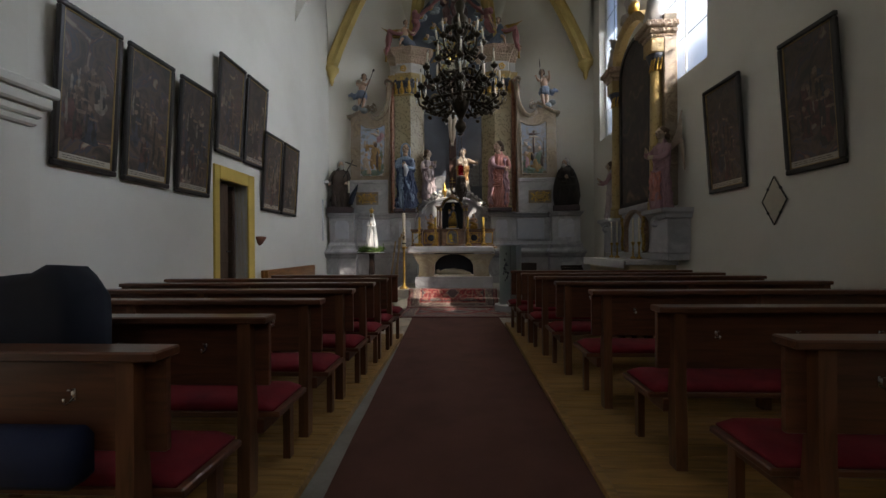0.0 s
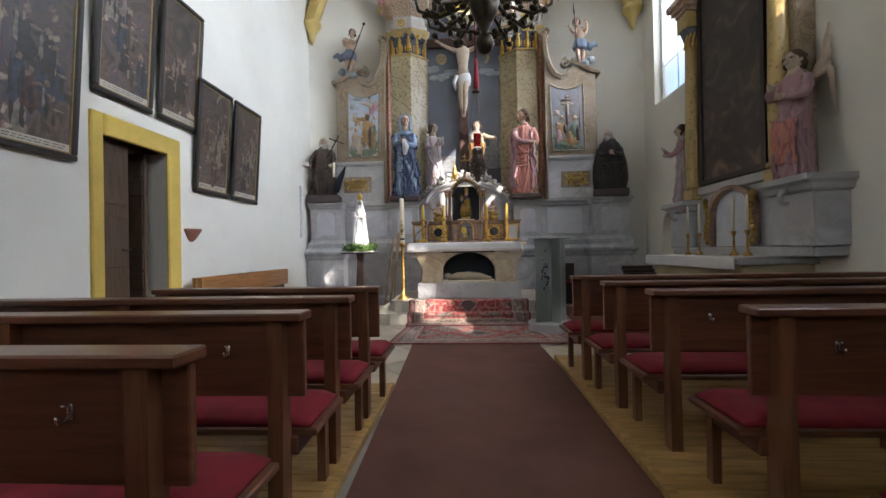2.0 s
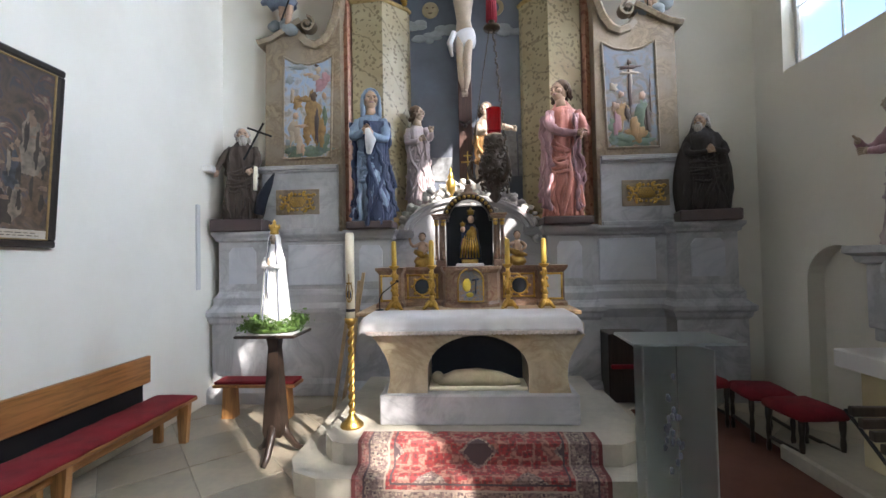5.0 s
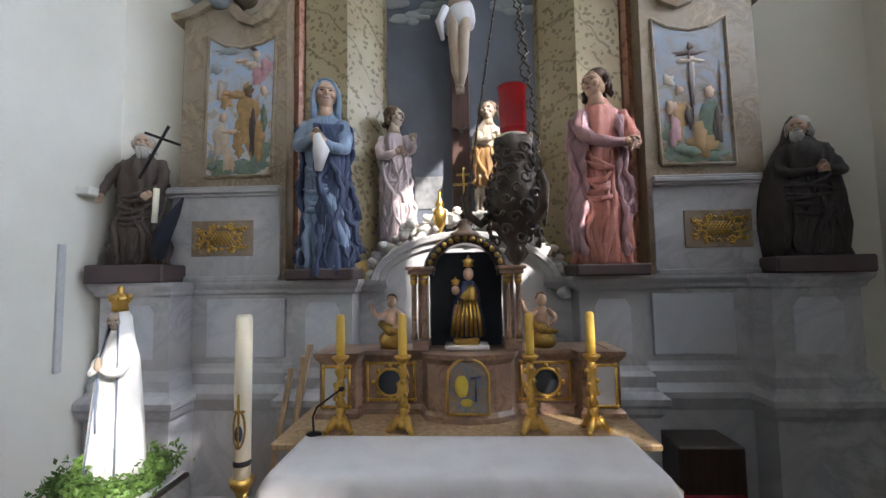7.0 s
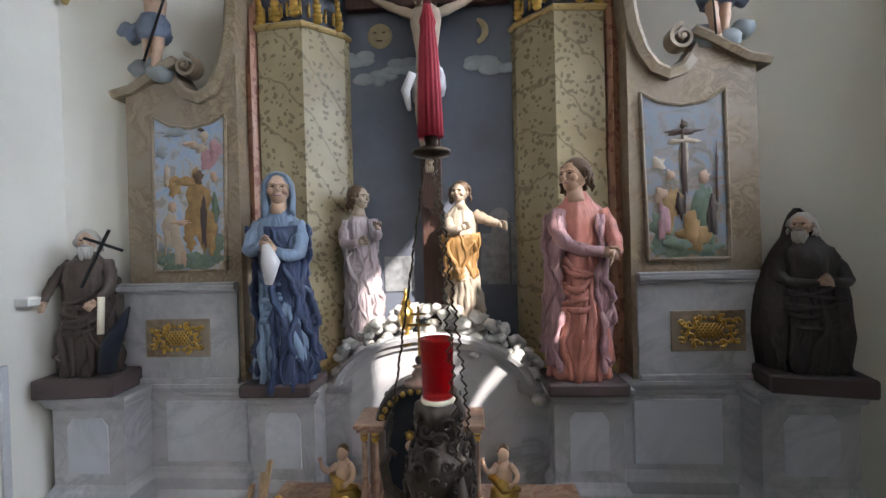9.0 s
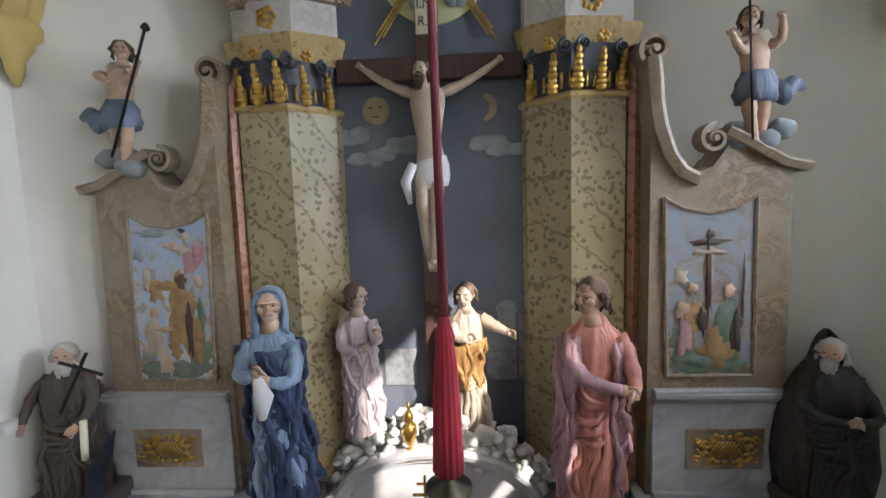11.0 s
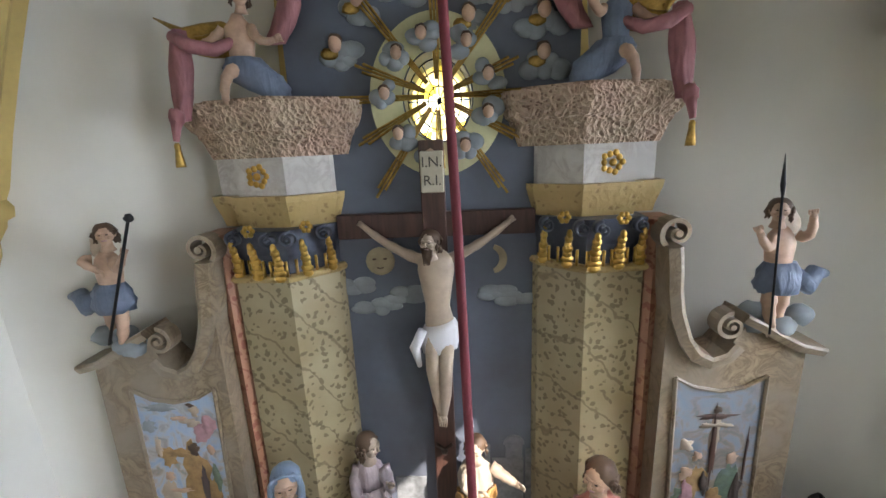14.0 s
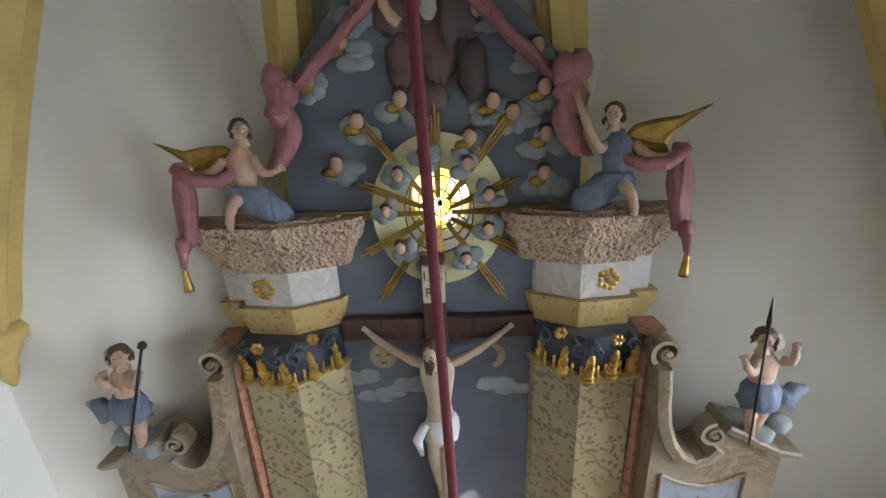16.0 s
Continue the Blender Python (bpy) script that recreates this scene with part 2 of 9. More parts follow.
REDSTRIP = floral("red_flowered_strip", (0.38, 0.19, 0.115), (0.22, 0.06, 0.035), 0.45, 14.0, (0.42, 0.21, 0.12), 0.36)
GILT = worn("gilding", (0.66, 0.42, 0.11), 0.33, 1.0, vary=0.25, fine=60, broad=9, relief=0.3)
GILT_DULL = worn("dull_gilding", (0.46, 0.30, 0.085), 0.42, 1.0, vary=0.35, fine=50, broad=8, relief=0.3)
BRONZE = worn("dark_bronze", (0.085, 0.070, 0.050), 0.35, 1.0, vary=0.35, fine=40, broad=9, relief=0.3)
SILVER = worn("tarnished_silver", (0.115, 0.095, 0.08), 0.5, 0.85, vary=0.35, fine=45, broad=9, relief=0.5)
CHROME = worn("hook_chrome", (0.7, 0.7, 0.7), 0.2, 1.0, vary=0.05)
WINBAR = worn("pale_window_bar", (0.55, 0.56, 0.57), 0.5)
IRON = worn("black_iron", (0.025, 0.025, 0.027), 0.5, 0.6)
BLUEGREY = worn("blue_grey_paint", (0.120, 0.136, 0.172), 0.62, vary=0.18, fine=16, broad=1.1, relief=0.15, stain=(0.098, 0.105, 0.125))
CLOUD = worn("painted_cloud", (0.27, 0.30, 0.315), 0.7, vary=0.2, fine=14, broad=4)
STEELBLUE = worn("capital_blue", (0.085, 0.095, 0.125), 0.45, vary=0.3, fine=30, broad=8)
FRAME = worn("black_frame", (0.020, 0.016, 0.014), 0.35, vary=0.3, coat=0.2)
SLIP = worn("gold_slip", (0.30, 0.21, 0.09), 0.5, 0.4, vary=0.3)
CAPTION = worn("pale_caption", (0.46, 0.41, 0.33), 0.7, vary=0.15)
INK = worn("caption_ink", (0.07, 0.06, 0.05), 0.8)
CANVAS = painted("dark_canvas", [(0.32, (0.030, 0.025, 0.022)), (0.44, (0.070, 0.050, 0.036)), (0.52, (0.13, 0.085, 0.055)), (0.58, (0.055, 0.060, 0.075)), (0.62, (0.14, 0.06, 0.042)), (0.69, (0.42, 0.33, 0.24))], 0.42, 3.4)
CANVAS_BIG = painted("altar_canvas", [(0.30, (0.018, 0.016, 0.016)), (0.5, (0.045, 0.036, 0.032)), (0.62, (0.09, 0.06, 0.045)), (0.74, (0.20, 0.13, 0.09))], 0.42, 2.6)
FRESCO = painted("fresco_sky", [(0.30, (0.30, 0.40, 0.58)), (0.46, (0.42, 0.47, 0.56)), (0.54, (0.50, 0.42, 0.34)), (0.62, (0.34, 0.25, 0.14)), (0.72, (0.22, 0.26, 0.18))], 0.75, 5.0, gloss=0.0)
# same colour stops as fresco_sky, each darker and greyer
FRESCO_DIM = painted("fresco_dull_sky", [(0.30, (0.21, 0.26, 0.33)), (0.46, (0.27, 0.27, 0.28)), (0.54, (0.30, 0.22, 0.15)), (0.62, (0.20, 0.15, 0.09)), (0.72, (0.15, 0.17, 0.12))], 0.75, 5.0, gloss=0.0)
FRESCO_GREEN = worn("fresco_ground", (0.15, 0.20, 0.14), 0.75, vary=0.4, fine=20, broad=9, stain=(0.22, 0.28, 0.30))
FRESCO_OCHRE = worn("fresco_ochre", (0.36, 0.22, 0.09), 0.75, vary=0.3, fine=20, broad=9)
FRESCO_PINK = worn("fresco_pink", (0.46, 0.26, 0.28), 0.75, vary=0.25, fine=20, broad=9)
SKIN = worn("painted_flesh", (0.52, 0.345, 0.24), 0.5, vary=0.2, fine=24, broad=8)
PALE = worn("pale_flesh", (0.45, 0.355, 0.265), 0.45, vary=0.12, fine=24, broad=8)
HAIR = worn("brown_hair", (0.10, 0.06, 0.035), 0.6, vary=0.3, fine=60)
BEARD = worn("grey_beard", (0.45, 0.42, 0.38), 0.7, vary=0.25, fine=60)
HABIT = folded("brown_habit", (0.085, 0.062, 0.050), 0.7, vary=0.2, fine=40, broad=5)
HABIT_BLACK = folded("dark_habit", (0.040, 0.032, 0.028), 0.7, vary=0.2, fine=40, broad=5)
NAVY = folded("deep_blue_mantle", (0.030, 0.047, 0.105), 0.5, vary=0.2, fine=30, broad=5)
PALEBLUE = folded("pale_blue_robe", (0.19, 0.26, 0.36), 0.5, vary=0.15, fine=30, broad=5)
ROSE = folded("rose_robe", (0.52, 0.21, 0.165), 0.5, vary=0.2, fine=30, broad=4)
MAUVE = folded("mauve_mantle", (0.36, 0.21, 0.23), 0.5, vary=0.2, fine=30, broad=4)
LILAC = folded("pale_lilac_robe", (0.43, 0.36, 0.37), 0.55, vary=0.15, fine=30, broad=4)
CREAMROBE = folded("cream_robe", (0.40, 0.34, 0.27), 0.55, vary=0.2, fine=30, broad=4)
YELLOWROBE = folded("ochre_yellow_robe", (0.33, 0.18, 0.06), 0.55, vary=0.2, fine=30, broad=4)
DRABBLUE = folded("slate_blue_drapery", (0.15, 0.185, 0.255), 0.55, vary=0.2, fine=30, broad=5)
CURTAIN = folded("dusty_pink_drapery", (0.36, 0.15, 0.155), 0.6, vary=0.2, fine=30, broad=4)
BASEBROWN = worn("dark_plinth_paint", (0.075, 0.052, 0.052), 0.55, vary=0.2)
DARKMAUVE = folded("dark_mauve_robe", (0.15, 0.085, 0.088))
WHITE = worn("white_glaze", (0.80, 0.80, 0.78), 0.4, vary=0.05, fine=30)
CLOTH = worn("white_linen", (0.62, 0.61, 0.62), 0.85, vary=0.05, fine=160, broad=6, relief=0.3, depth=0.002)
WAX = worn("yellow_wax", (0.70, 0.46, 0.08), 0.45, vary=0.1)
IVORY = worn("ivory_wax", (0.80, 0.74, 0.58), 0.4, vary=0.06)
LEAF = worn("wreath_leaf", (0.10, 0.19, 0.035), 0.6, vary=0.4, fine=30, broad=20, per_object=0.0)
CROSSWOOD = wood("cross_wood", (0.075, 0.036, 0.026), 0.5, 'Z', 0.0)
ROCK = worn("white_painted_rock", (0.66, 0.65, 0.62), 0.7, vary=0.2, fine=18, broad=6, relief=0.5, depth=0.01, stain=(0.40, 0.40, 0.38))
# also painted in as shade behind the side door and in the altar niche
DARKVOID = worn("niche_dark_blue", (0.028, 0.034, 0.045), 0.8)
TERRA = worn("terracotta", (0.30, 0.13, 0.085), 0.8, vary=0.2)
ROPE = worn("dark_red_rope", (0.155, 0.022, 0.030), 0.8, vary=0.2, fine=120)
TASSEL = worn("red_tassel", (0.30, 0.014, 0.03), 0.8, vary=0.3, fine=120)
NAVYBAG = worn("navy_fabric", (0.014, 0.018, 0.032), 0.85, vary=0.3, fine=140)
PAPER = worn("paper", (0.65, 0.64, 0.60), 0.8, vary=0.05)
GRASSC = worn("tree_leaf", (0.07, 0.11, 0.03), 0.7, vary=0.4)
BARK = worn("bark", (0.10, 0.075, 0.05), 0.9, vary=0.3)
GROUND = worn("lawn_ground", (0.10, 0.13, 0.05), 0.95, vary=0.4, broad=0.4)


def glassy(name, color, rough=0.03, transmission=1.0, ior=1.45):
    m, nt, b = nodes_of(name, rough)
    b.inputs["Base Color"].default_value = (*color, 1)
    b.inputs["Transmission Weight"].default_value = transmission
    b.inputs["IOR"].default_value = ior
    return m


GLASS = glassy("window_glass", (0.97, 0.98, 1.0), 0.45, 1.0, 1.25)
RUBY = glassy("ruby_glass", (0.75, 0.01, 0.02), 0.15, 0.75)
CLEAR = glassy("lectern_glass", (0.64, 0.69, 0.68), 0.28, 0.9, 1.2)
CRYSTAL = glassy("crystal", (0.92, 0.95, 0.95), 0.05, 0.9)
STAINED, _nt, _b = nodes_of("stained_glass", 0.25)
_n = tex(_nt, "ShaderNodeTexVoronoi", 9.0)
_c = ramp(_nt, _n.outputs["Color"], [(0.25, (1.0, 0.90, 0.45)), (0.5, (1.0, 0.72, 0.04)), (0.75, (0.95, 0.92, 0.70))])
_nt.links.new(_c, _b.inputs["Base Color"])
_b.inputs["Transmission Weight"].default_value = 1.0
_b.inputs["IOR"].default_value = 1.02


def rug_material(name, half, red_share):
    """Persian rug: dark edge, patterned borders, red lozenges on a busy ground; uv in metres from the rug's middle."""
    m, nt, b = nodes_of(name, 0.95)
    uv = nt.nodes.new("ShaderNodeTexCoord")
    sep = nt.nodes.new("ShaderNodeSeparateXYZ")
    nt.links.new(uv.outputs["UV"], sep.inputs[0])
    wob = tex(nt, "ShaderNodeTexNoise", 30.0, "UV", Detail=2.0)
    jig = maths(nt, 'MULTIPLY_ADD', wob.outputs[0], 0.05, -0.025)
    u = maths(nt, 'ABSOLUTE', sep.outputs[0])
    edge = maths(nt, 'MINIMUM', maths(nt, 'SUBTRACT', half, u), sep.outputs[1])

    def figures(scale, ground, ink, second):
        vo = nt.nodes.new("ShaderNodeTexVoronoi")
        vo.distance = 'CHEBYCHEV'
        vo.inputs["Scale"].default_value = scale
        nt.links.new(uv.outputs["UV"], vo.inputs["Vector"])
        n = tex(nt, "ShaderNodeTexNoise", scale * 1.7, "UV", Detail=3.0)
        c = ramp(nt, vo.outputs["Distance"], [(0.16, ink), (0.22, ground), (0.40, ground), (0.46, second)])
        return mix(nt, ramp(nt, n.outputs[0], [(0.47, (0, 0, 0)), (0.56, (0.7, 0.7, 0.7))]), c, ink)

    cream, dark, red = (0.42, 0.34, 0.27), (0.055, 0.035, 0.045), (0.33, 0.022, 0.026)
    fig = figures(24.0, cream, dark, (0.24, 0.17, 0.15))
    redfig = figures(19.0, red, (0.12, 0.02, 0.025), (0.42, 0.20, 0.15))
    lv = maths(nt, 'PINGPONG', maths(nt, 'ADD', sep.outputs[1], 0.06), 0.34)
    lu = maths(nt, 'PINGPONG', maths(nt, 'ADD', sep.outputs[0], 0.0), 0.36)
    w = maths(nt, 'ADD', maths(nt, 'ADD', lv, lu), jig)
    ring = maths(nt, 'LESS_THAN', maths(nt, 'ABSOLUTE', maths(nt, 'SUBTRACT', w, 0.35)), red_share)
    field = mix(nt, ring, fig, redfig)
    core = maths(nt, 'LESS_THAN', w, 0.12)
    field = mix(nt, core, field, dark)
    e = maths(nt, 'ADD', edge, maths(nt, 'MULTIPLY', jig, 0.3))
    col = field
    for width, c in ((0.30, dark), (0.285, redfig), (0.255, cream), (0.24, fig), (0.10, dark), (0.085, mix(nt, 0.5, redfig, fig)), (0.03, (0.14, 0.02, 0.022))):
        col = mix(nt, maths(nt, 'LESS_THAN', e, width), col, c)
    tone = tex(nt, "ShaderNodeTexNoise", 3.0, "UV", Detail=5.0)
    col = mix(nt, 0.14, col, ramp(nt, tone.outputs[0], [(0.3, (0.14, 0.09, 0.09)), (0.7, (0.42, 0.34, 0.29))]), 'MIX')
    nt.links.new(col, b.inputs["Base Color"])
    pile = tex(nt, "ShaderNodeTexNoise", 260.0, "UV", Detail=3.0)
    bump(nt, b, pile.outputs[0], 0.5, 0.003)
    return m


RUG = rug_material("patterned_rug", 0.98, 0.085)
RUG_STEPS = rug_material("patterned_step_rug", 0.94, 0.20)

# ---- mesh builder ----


class Mesh:
    """Collects faces of one mesh; use() sets the material of the faces that follow."""

    def __init__(self, *materials, smooth=False):
        self.v, self.f, self.m, self.s = [], [], [], []
        self.mats, self.cur, self.smooth, self.uv = list(materials), 0, smooth, None

    def use(self, material, smooth=None):
        if material not in self.mats:
            self.mats.append(material)
        self.cur = self.mats.index(material)
        if smooth is not None:
            self.smooth = smooth
        return self

    def add(self, verts, faces):
        o = len(self.v)
        self.v += [tuple(p) for p in verts]
        for f in faces:
            self.f.append([i + o for i in f])
            self.m.append(self.cur)
            self.s.append(self.smooth)
        return self

    def box(self, x0, x1, y0, y1, z0, z1, b=0.006, turn=None):
        b = min(b, (x1 - x0) * 0.3, (y1 - y0) * 0.3, (z1 - z0) * 0.3)
        c, h = ((x0 + x1) / 2, (y0 + y1) / 2, (z0 + z1) / 2), ((x1 - x0) / 2, (y1 - y0) / 2, (z1 - z0) / 2)
        vs, ids = [], {}
        for sx in (-1, 1):
            for sy in (-1, 1):
                for sz in (-1, 1):
                    for a in range(3):
                        p = [sx * (h[0] - b), sy * (h[1] - b), sz * (h[2] - b)]
                        p[a] = (sx, sy, sz)[a] * h[a]
                        ids[sx, sy, sz, a] = len(vs)
                        vs.append(p)
        fs = []
        for a in range(3):
            o1, o2 = [k for k in range(3) if k != a]
            for s in (-1, 1):
                loop = []
                for t1, t2 in ((-1, -1), (1, -1), (1, 1), (-1, 1)):
                    k = [0, 0, 0]
                    k[a], k[o1], k[o2] = s, t1, t2
                    loop.append(ids[(*k, a)])
                fs.append(loop)
            for s1 in (-1, 1):
                for s2 in (-1, 1):
                    k0, k1 = [0, 0, 0], [0, 0, 0]
                    k0[o1] = k1[o1] = s1
                    k0[o2] = k1[o2] = s2
                    k0[a], k1[a] = -1, 1
                    fs.append([ids[(*k0, o1)], ids[(*k1, o1)], ids[(*k1, o2)], ids[(*k0, o2)]])
        for sx in (-1, 1):
            for sy in (-1, 1):
                for sz in (-1, 1):
                    fs.append([ids[sx, sy, sz, a] for a in range(3)])
        vs = [Vector(p) for p in vs]
        if turn is not None:
            vs = [turn @ p for p in vs]
        return self.add([p + Vector(c) for p in vs], fs)

    def loft(self, rings, closed=True, caps=True):
        n = len(rings[0])
        vs = [p for r in rings for p in r]
        fs = []
        for i in range(len(rings) - 1):
            for j in range(n if closed else n - 1):
                k = (j + 1) % n
                fs.append([i * n + j, i * n + k, (i + 1) * n + k, (i + 1) * n + j])
        if caps and closed:
            fs.append(list(range(n))[::-1])
            fs.append([(len(rings) - 1) * n + j for j in range(n)])
        return self.add(vs, fs)

    def lathe(self, cx, cy, profile, n=20, squash=1.0):
        return self.loft([[(cx + r * math.cos(2 * math.pi * j / n), cy + squash * r * math.sin(2 * math.pi * j / n), z) for j in range(n)] for r, z in profile])

    def tube(self, points, radii, n=10):
        pts = [Vector(p) for p in points]
        if isinstance(radii, (int, float)):
            radii = [radii] * len(pts)
        rings, side = [], None
        for i, p in enumerate(pts):
            d = (pts[min(i + 1, len(pts) - 1)] - pts[max(i - 1, 0)]).normalized()
            if side is None:
                side = d.cross(Vector((0.3, 0.2, 0.93))) if abs(d.z) < 0.9 else d.cross(Vector((1, 0, 0)))
            side = (side - d * side.dot(d)).normalized()
            up = d.cross(side)
            rings.append([p + radii[i] * (math.cos(2 * math.pi * j / n) * side + math.sin(2 * math.pi * j / n) * up) for j in range(n)])
        return self.loft(rings)

    def ball(self, c, r, n=14, m=9, rough=0.0, seed=0.0):
        rx, ry, rz = (r, r, r) if isinstance(r, (int, float)) else r
        rings = []
        for i in range(m + 1):
            a = math.pi * (i / m - 0.5)
            k = max(math.cos(a), 0.02)
            ring = []
            for j in range(n):
                t = 2 * math.pi * j / n
                d = Vector((k * math.cos(t), k * math.sin(t), math.sin(a)))
                g = 1 + rough * noise.noise(d * 2.2 + Vector((seed, seed * 1.7, 3.1)))
                ring.append((c[0] + rx * d.x * g, c[1] + ry * d.y * g, c[2] + rz * d.z * g))
            rings.append(ring)
        return self.loft(rings)

    def slab(self, outline, y0, y1, axis='y'):
        """A plate with a given outline in x, z (or the other two axes), from y0 to y1."""
        put = {'y': lambda a, b, d: (a, d, b), 'x': lambda a, b, d: (d, a, b), 'z': lambda a, b, d: (a, b, d)}[axis]
        return self.loft([[put(a, b, y0) for a, b in outline], [put(a, b, y1) for a, b in outline]])

    def sweep(self, path, profile, closed=False):
        """A moulding: profile (out, z) carried along a plan path of x, y; out is to the right of the way."""
        rings = []
        n = len(path)
        for i, (x, y) in enumerate(path):
            a, c = path[max(i - 1, 0)], path[min(i + 1, n - 1)]
            d0 = Vector((x - a[0], y - a[1])) if i else Vector((c[0] - x, c[1] - y))
            d1 = Vector((c[0] - x, c[1] - y)) if i < n - 1 else d0
            d0, d1 = d0.normalized(), d1.normalized()
            n0, n1 = Vector((d0.y, -d0.x)), Vector((d1.y, -d1.x))
            nn = (n0 + n1).normalized()
            k = 1 / max(nn.dot(n0), 0.35)
            rings.append([(x + nn.x * o * k, y + nn.y * o * k, z) for o, z in profile])
        return self.loft(rings)

    def data(self, name):
        me = bpy.data.meshes.new(name)
        me.from_pydata(self.v, [], self.f)
        for mt in self.mats:
            me.materials.append(mt)
        me.polygons.foreach_set("material_index", self.m)
        me.polygons.foreach_set("use_smooth", self.s)
        bm = bmesh.new()
        bm.from_mesh(me)
        bmesh.ops.recalc_face_normals(bm, faces=bm.faces)
        bm.to_mesh(me)
        bm.free()
        return me


def part(name, mesh, parent=None, label="", material=None):
    ob = new(name, mesh.data(name) if isinstance(mesh, Mesh) else mesh)
    if parent is not None:
        ob.parent = parent
    if label:
        ob["label"] = label
    return ob


def thing(name, label, category, group="", kind="", mesh=None, at=(0, 0, 0)):
    ob = new(name, mesh.data(name) if mesh else None)
    ob.location = at
    return tagged(ob, label, category, group, kind)


def arc(cx, cz, r, a0, a1, n, rz=None):
    return [(cx + r * math.cos(radians(a0 + (a1 - a0) * i / n)), cz + (rz or r) * math.sin(radians(a0 + (a1 - a0) * i / n))) for i in range(n + 1)]

# ---- structure ----
XL, XR, YB, ZW = -3.40, 3.65, -3.2, 9.0
CX = -0.06


def wall_with_holes(name, x0, x1, y0, y1, z0, z1, holes, material, label):
    """A wall along y, between x0 and x1, with openings (ya, yb, za, zb) through it."""
    b = Mesh(material)
    ys = sorted({y0, y1, *[h[0] for h in holes], *[h[1] for h in holes]})
    for ya, yb in zip(ys, ys[1:]):
        cuts = sorted((h[2], h[3]) for h in holes if h[0] <= ya + 1e-6 and h[1] >= yb - 1e-6)
        z = z0
        for za, zb in cuts:
            if za > z:
                b.box(x0, x1, ya, yb, z, za, 0)
            z = zb
        if z < z1:
            b.box(x0, x1, ya, yb, z, z1, 0)
    return tagged(part(name, b), label, "wall", kind="structure")


DOOR = (6.78, 7.60, 0.30, 2.27)
NICHE = (10.30, 11.22, 0.75, 1.45)
wall_with_holes("wall_north", XL - 0.8, XL, YB, 11.95, 0, ZW + 1.6, [DOOR], PLASTER, "white lime-plastered church wall hung with dark paintings")
south = [(y0, y1, z0, z1) for y0, y1, z0, z1 in WINDOWS]
wall_with_holes("wall_south", XR, XR + 0.25, YB, 11.95, 0, ZW + 1.6, south + [(10.42, 11.2, 0.0, 1.9)], PLASTER, "cream lime-plastered church wall with tall windows")
# plain back of the arched wall recess
b = Mesh(PLASTER)
b.box(XR + 0.18, XR + 0.40, 10.3, 11.3, 0, 2.0, 0)
out = [(10.42, 1.45)] + [(10.42, 1.9), (11.2, 1.9), (11.2, 1.45)] + arc(10.81, 1.45, 0.39, 0, 180, 14)[1:-1]
b.slab(out, XR + 0.001, XR + 0.18, 'x')
tagged(part("wall_recess", b), "shallow round-arched recess in the plastered wall", "wall recess", kind="structure")

# polygonal apse: diagonal and end walls
CORNERS = [(XL, 11.9), (-1.15, 13.0), (1.08, 13.0), (XR, 11.9)]
for i, name in enumerate(("wall_apse_north", "wall_apse_east", "wall_apse_south")):
    (ax, ay), (bx, by) = CORNERS[i], CORNERS[i + 1]
    d = Vector((bx - ax, by - ay)).normalized()
    nrm = Vector((-d.y, d.x)) * 0.7
    b = Mesh(PLASTER)
    if name == "wall_apse_east":
        hx, hz, hr, hq = CX + 0.04, 6.74, 0.30, 0.36
        ring = arc(hx, hz, hr, 0, 360, 40, hq)[:-1]
        o = []
        for k in range(40):
            a = 2 * math.pi * k / 40
            s = 1 / max(abs(math.cos(a)) / 0.7, abs(math.sin(a)) / 0.7)
            o.append((hx + s * math.cos(a), hz + s * math.sin(a)))
        front = [(x, 13.0, z) for x, z in ring] + [(x, 13.0, z) for x, z in o]
        back = [(x, 13.7, z) for x, z in ring] + [(x, 13.7, z) for x, z in o]
        fs = [[k, (k + 1) % 40, 40 + (k + 1) % 40, 40 + k] for k in range(40)]
        b.add(front, fs).add(back, fs)
        b.add([(x, 13.0, z) for x, z in ring] + [(x, 13.7, z) for x, z in ring], [[k, (k + 1) % 40, 40 + (k + 1) % 40, 40 + k] for k in range(40)])
        b.box(ax, hx - 0.7, 13.0, 13.7, 0, ZW + 1.5, 0).box(hx + 0.7, bx, 13.0, 13.7, 0, ZW + 1.5, 0)
        b.box(hx - 0.7, hx + 0.7, 13.0, 13.7, 0, hz - 0.7, 0).box(hx - 0.7, hx + 0.7, 13.0, 13.7, hz + 0.7, ZW + 1.5, 0)
    else:
        b.loft([[(ax, ay, z), (bx, by, z), (bx + nrm.x, by + nrm.y, z), (ax + nrm.x, ay + nrm.y, z)] for z in (0, ZW + 1.5)])
    tagged(part(name, b), "pale plastered wall of the polygonal apse", "wall", kind="structure")
b = Mesh(PLASTER)
# wall left open here only for the added fill lamp
ex0, ex1, ez0, ez1 = FILL_OPENING
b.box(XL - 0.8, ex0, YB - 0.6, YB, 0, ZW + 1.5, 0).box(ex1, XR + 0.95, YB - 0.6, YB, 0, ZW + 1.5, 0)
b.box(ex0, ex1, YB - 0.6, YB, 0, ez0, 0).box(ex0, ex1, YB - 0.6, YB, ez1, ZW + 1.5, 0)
tagged(part("wall_west", b), "plain plastered end wall", "wall", kind="structure")

# vaulted ceiling: barrel over the nave, webs over the apse
b = Mesh(PLASTER, smooth=True)
prof = [(XL + (XR - XL) * i / 24, ZW - 0.8 + 2.2 * math.sin(math.pi * i / 24) ** 0.8) for i in range(25)]
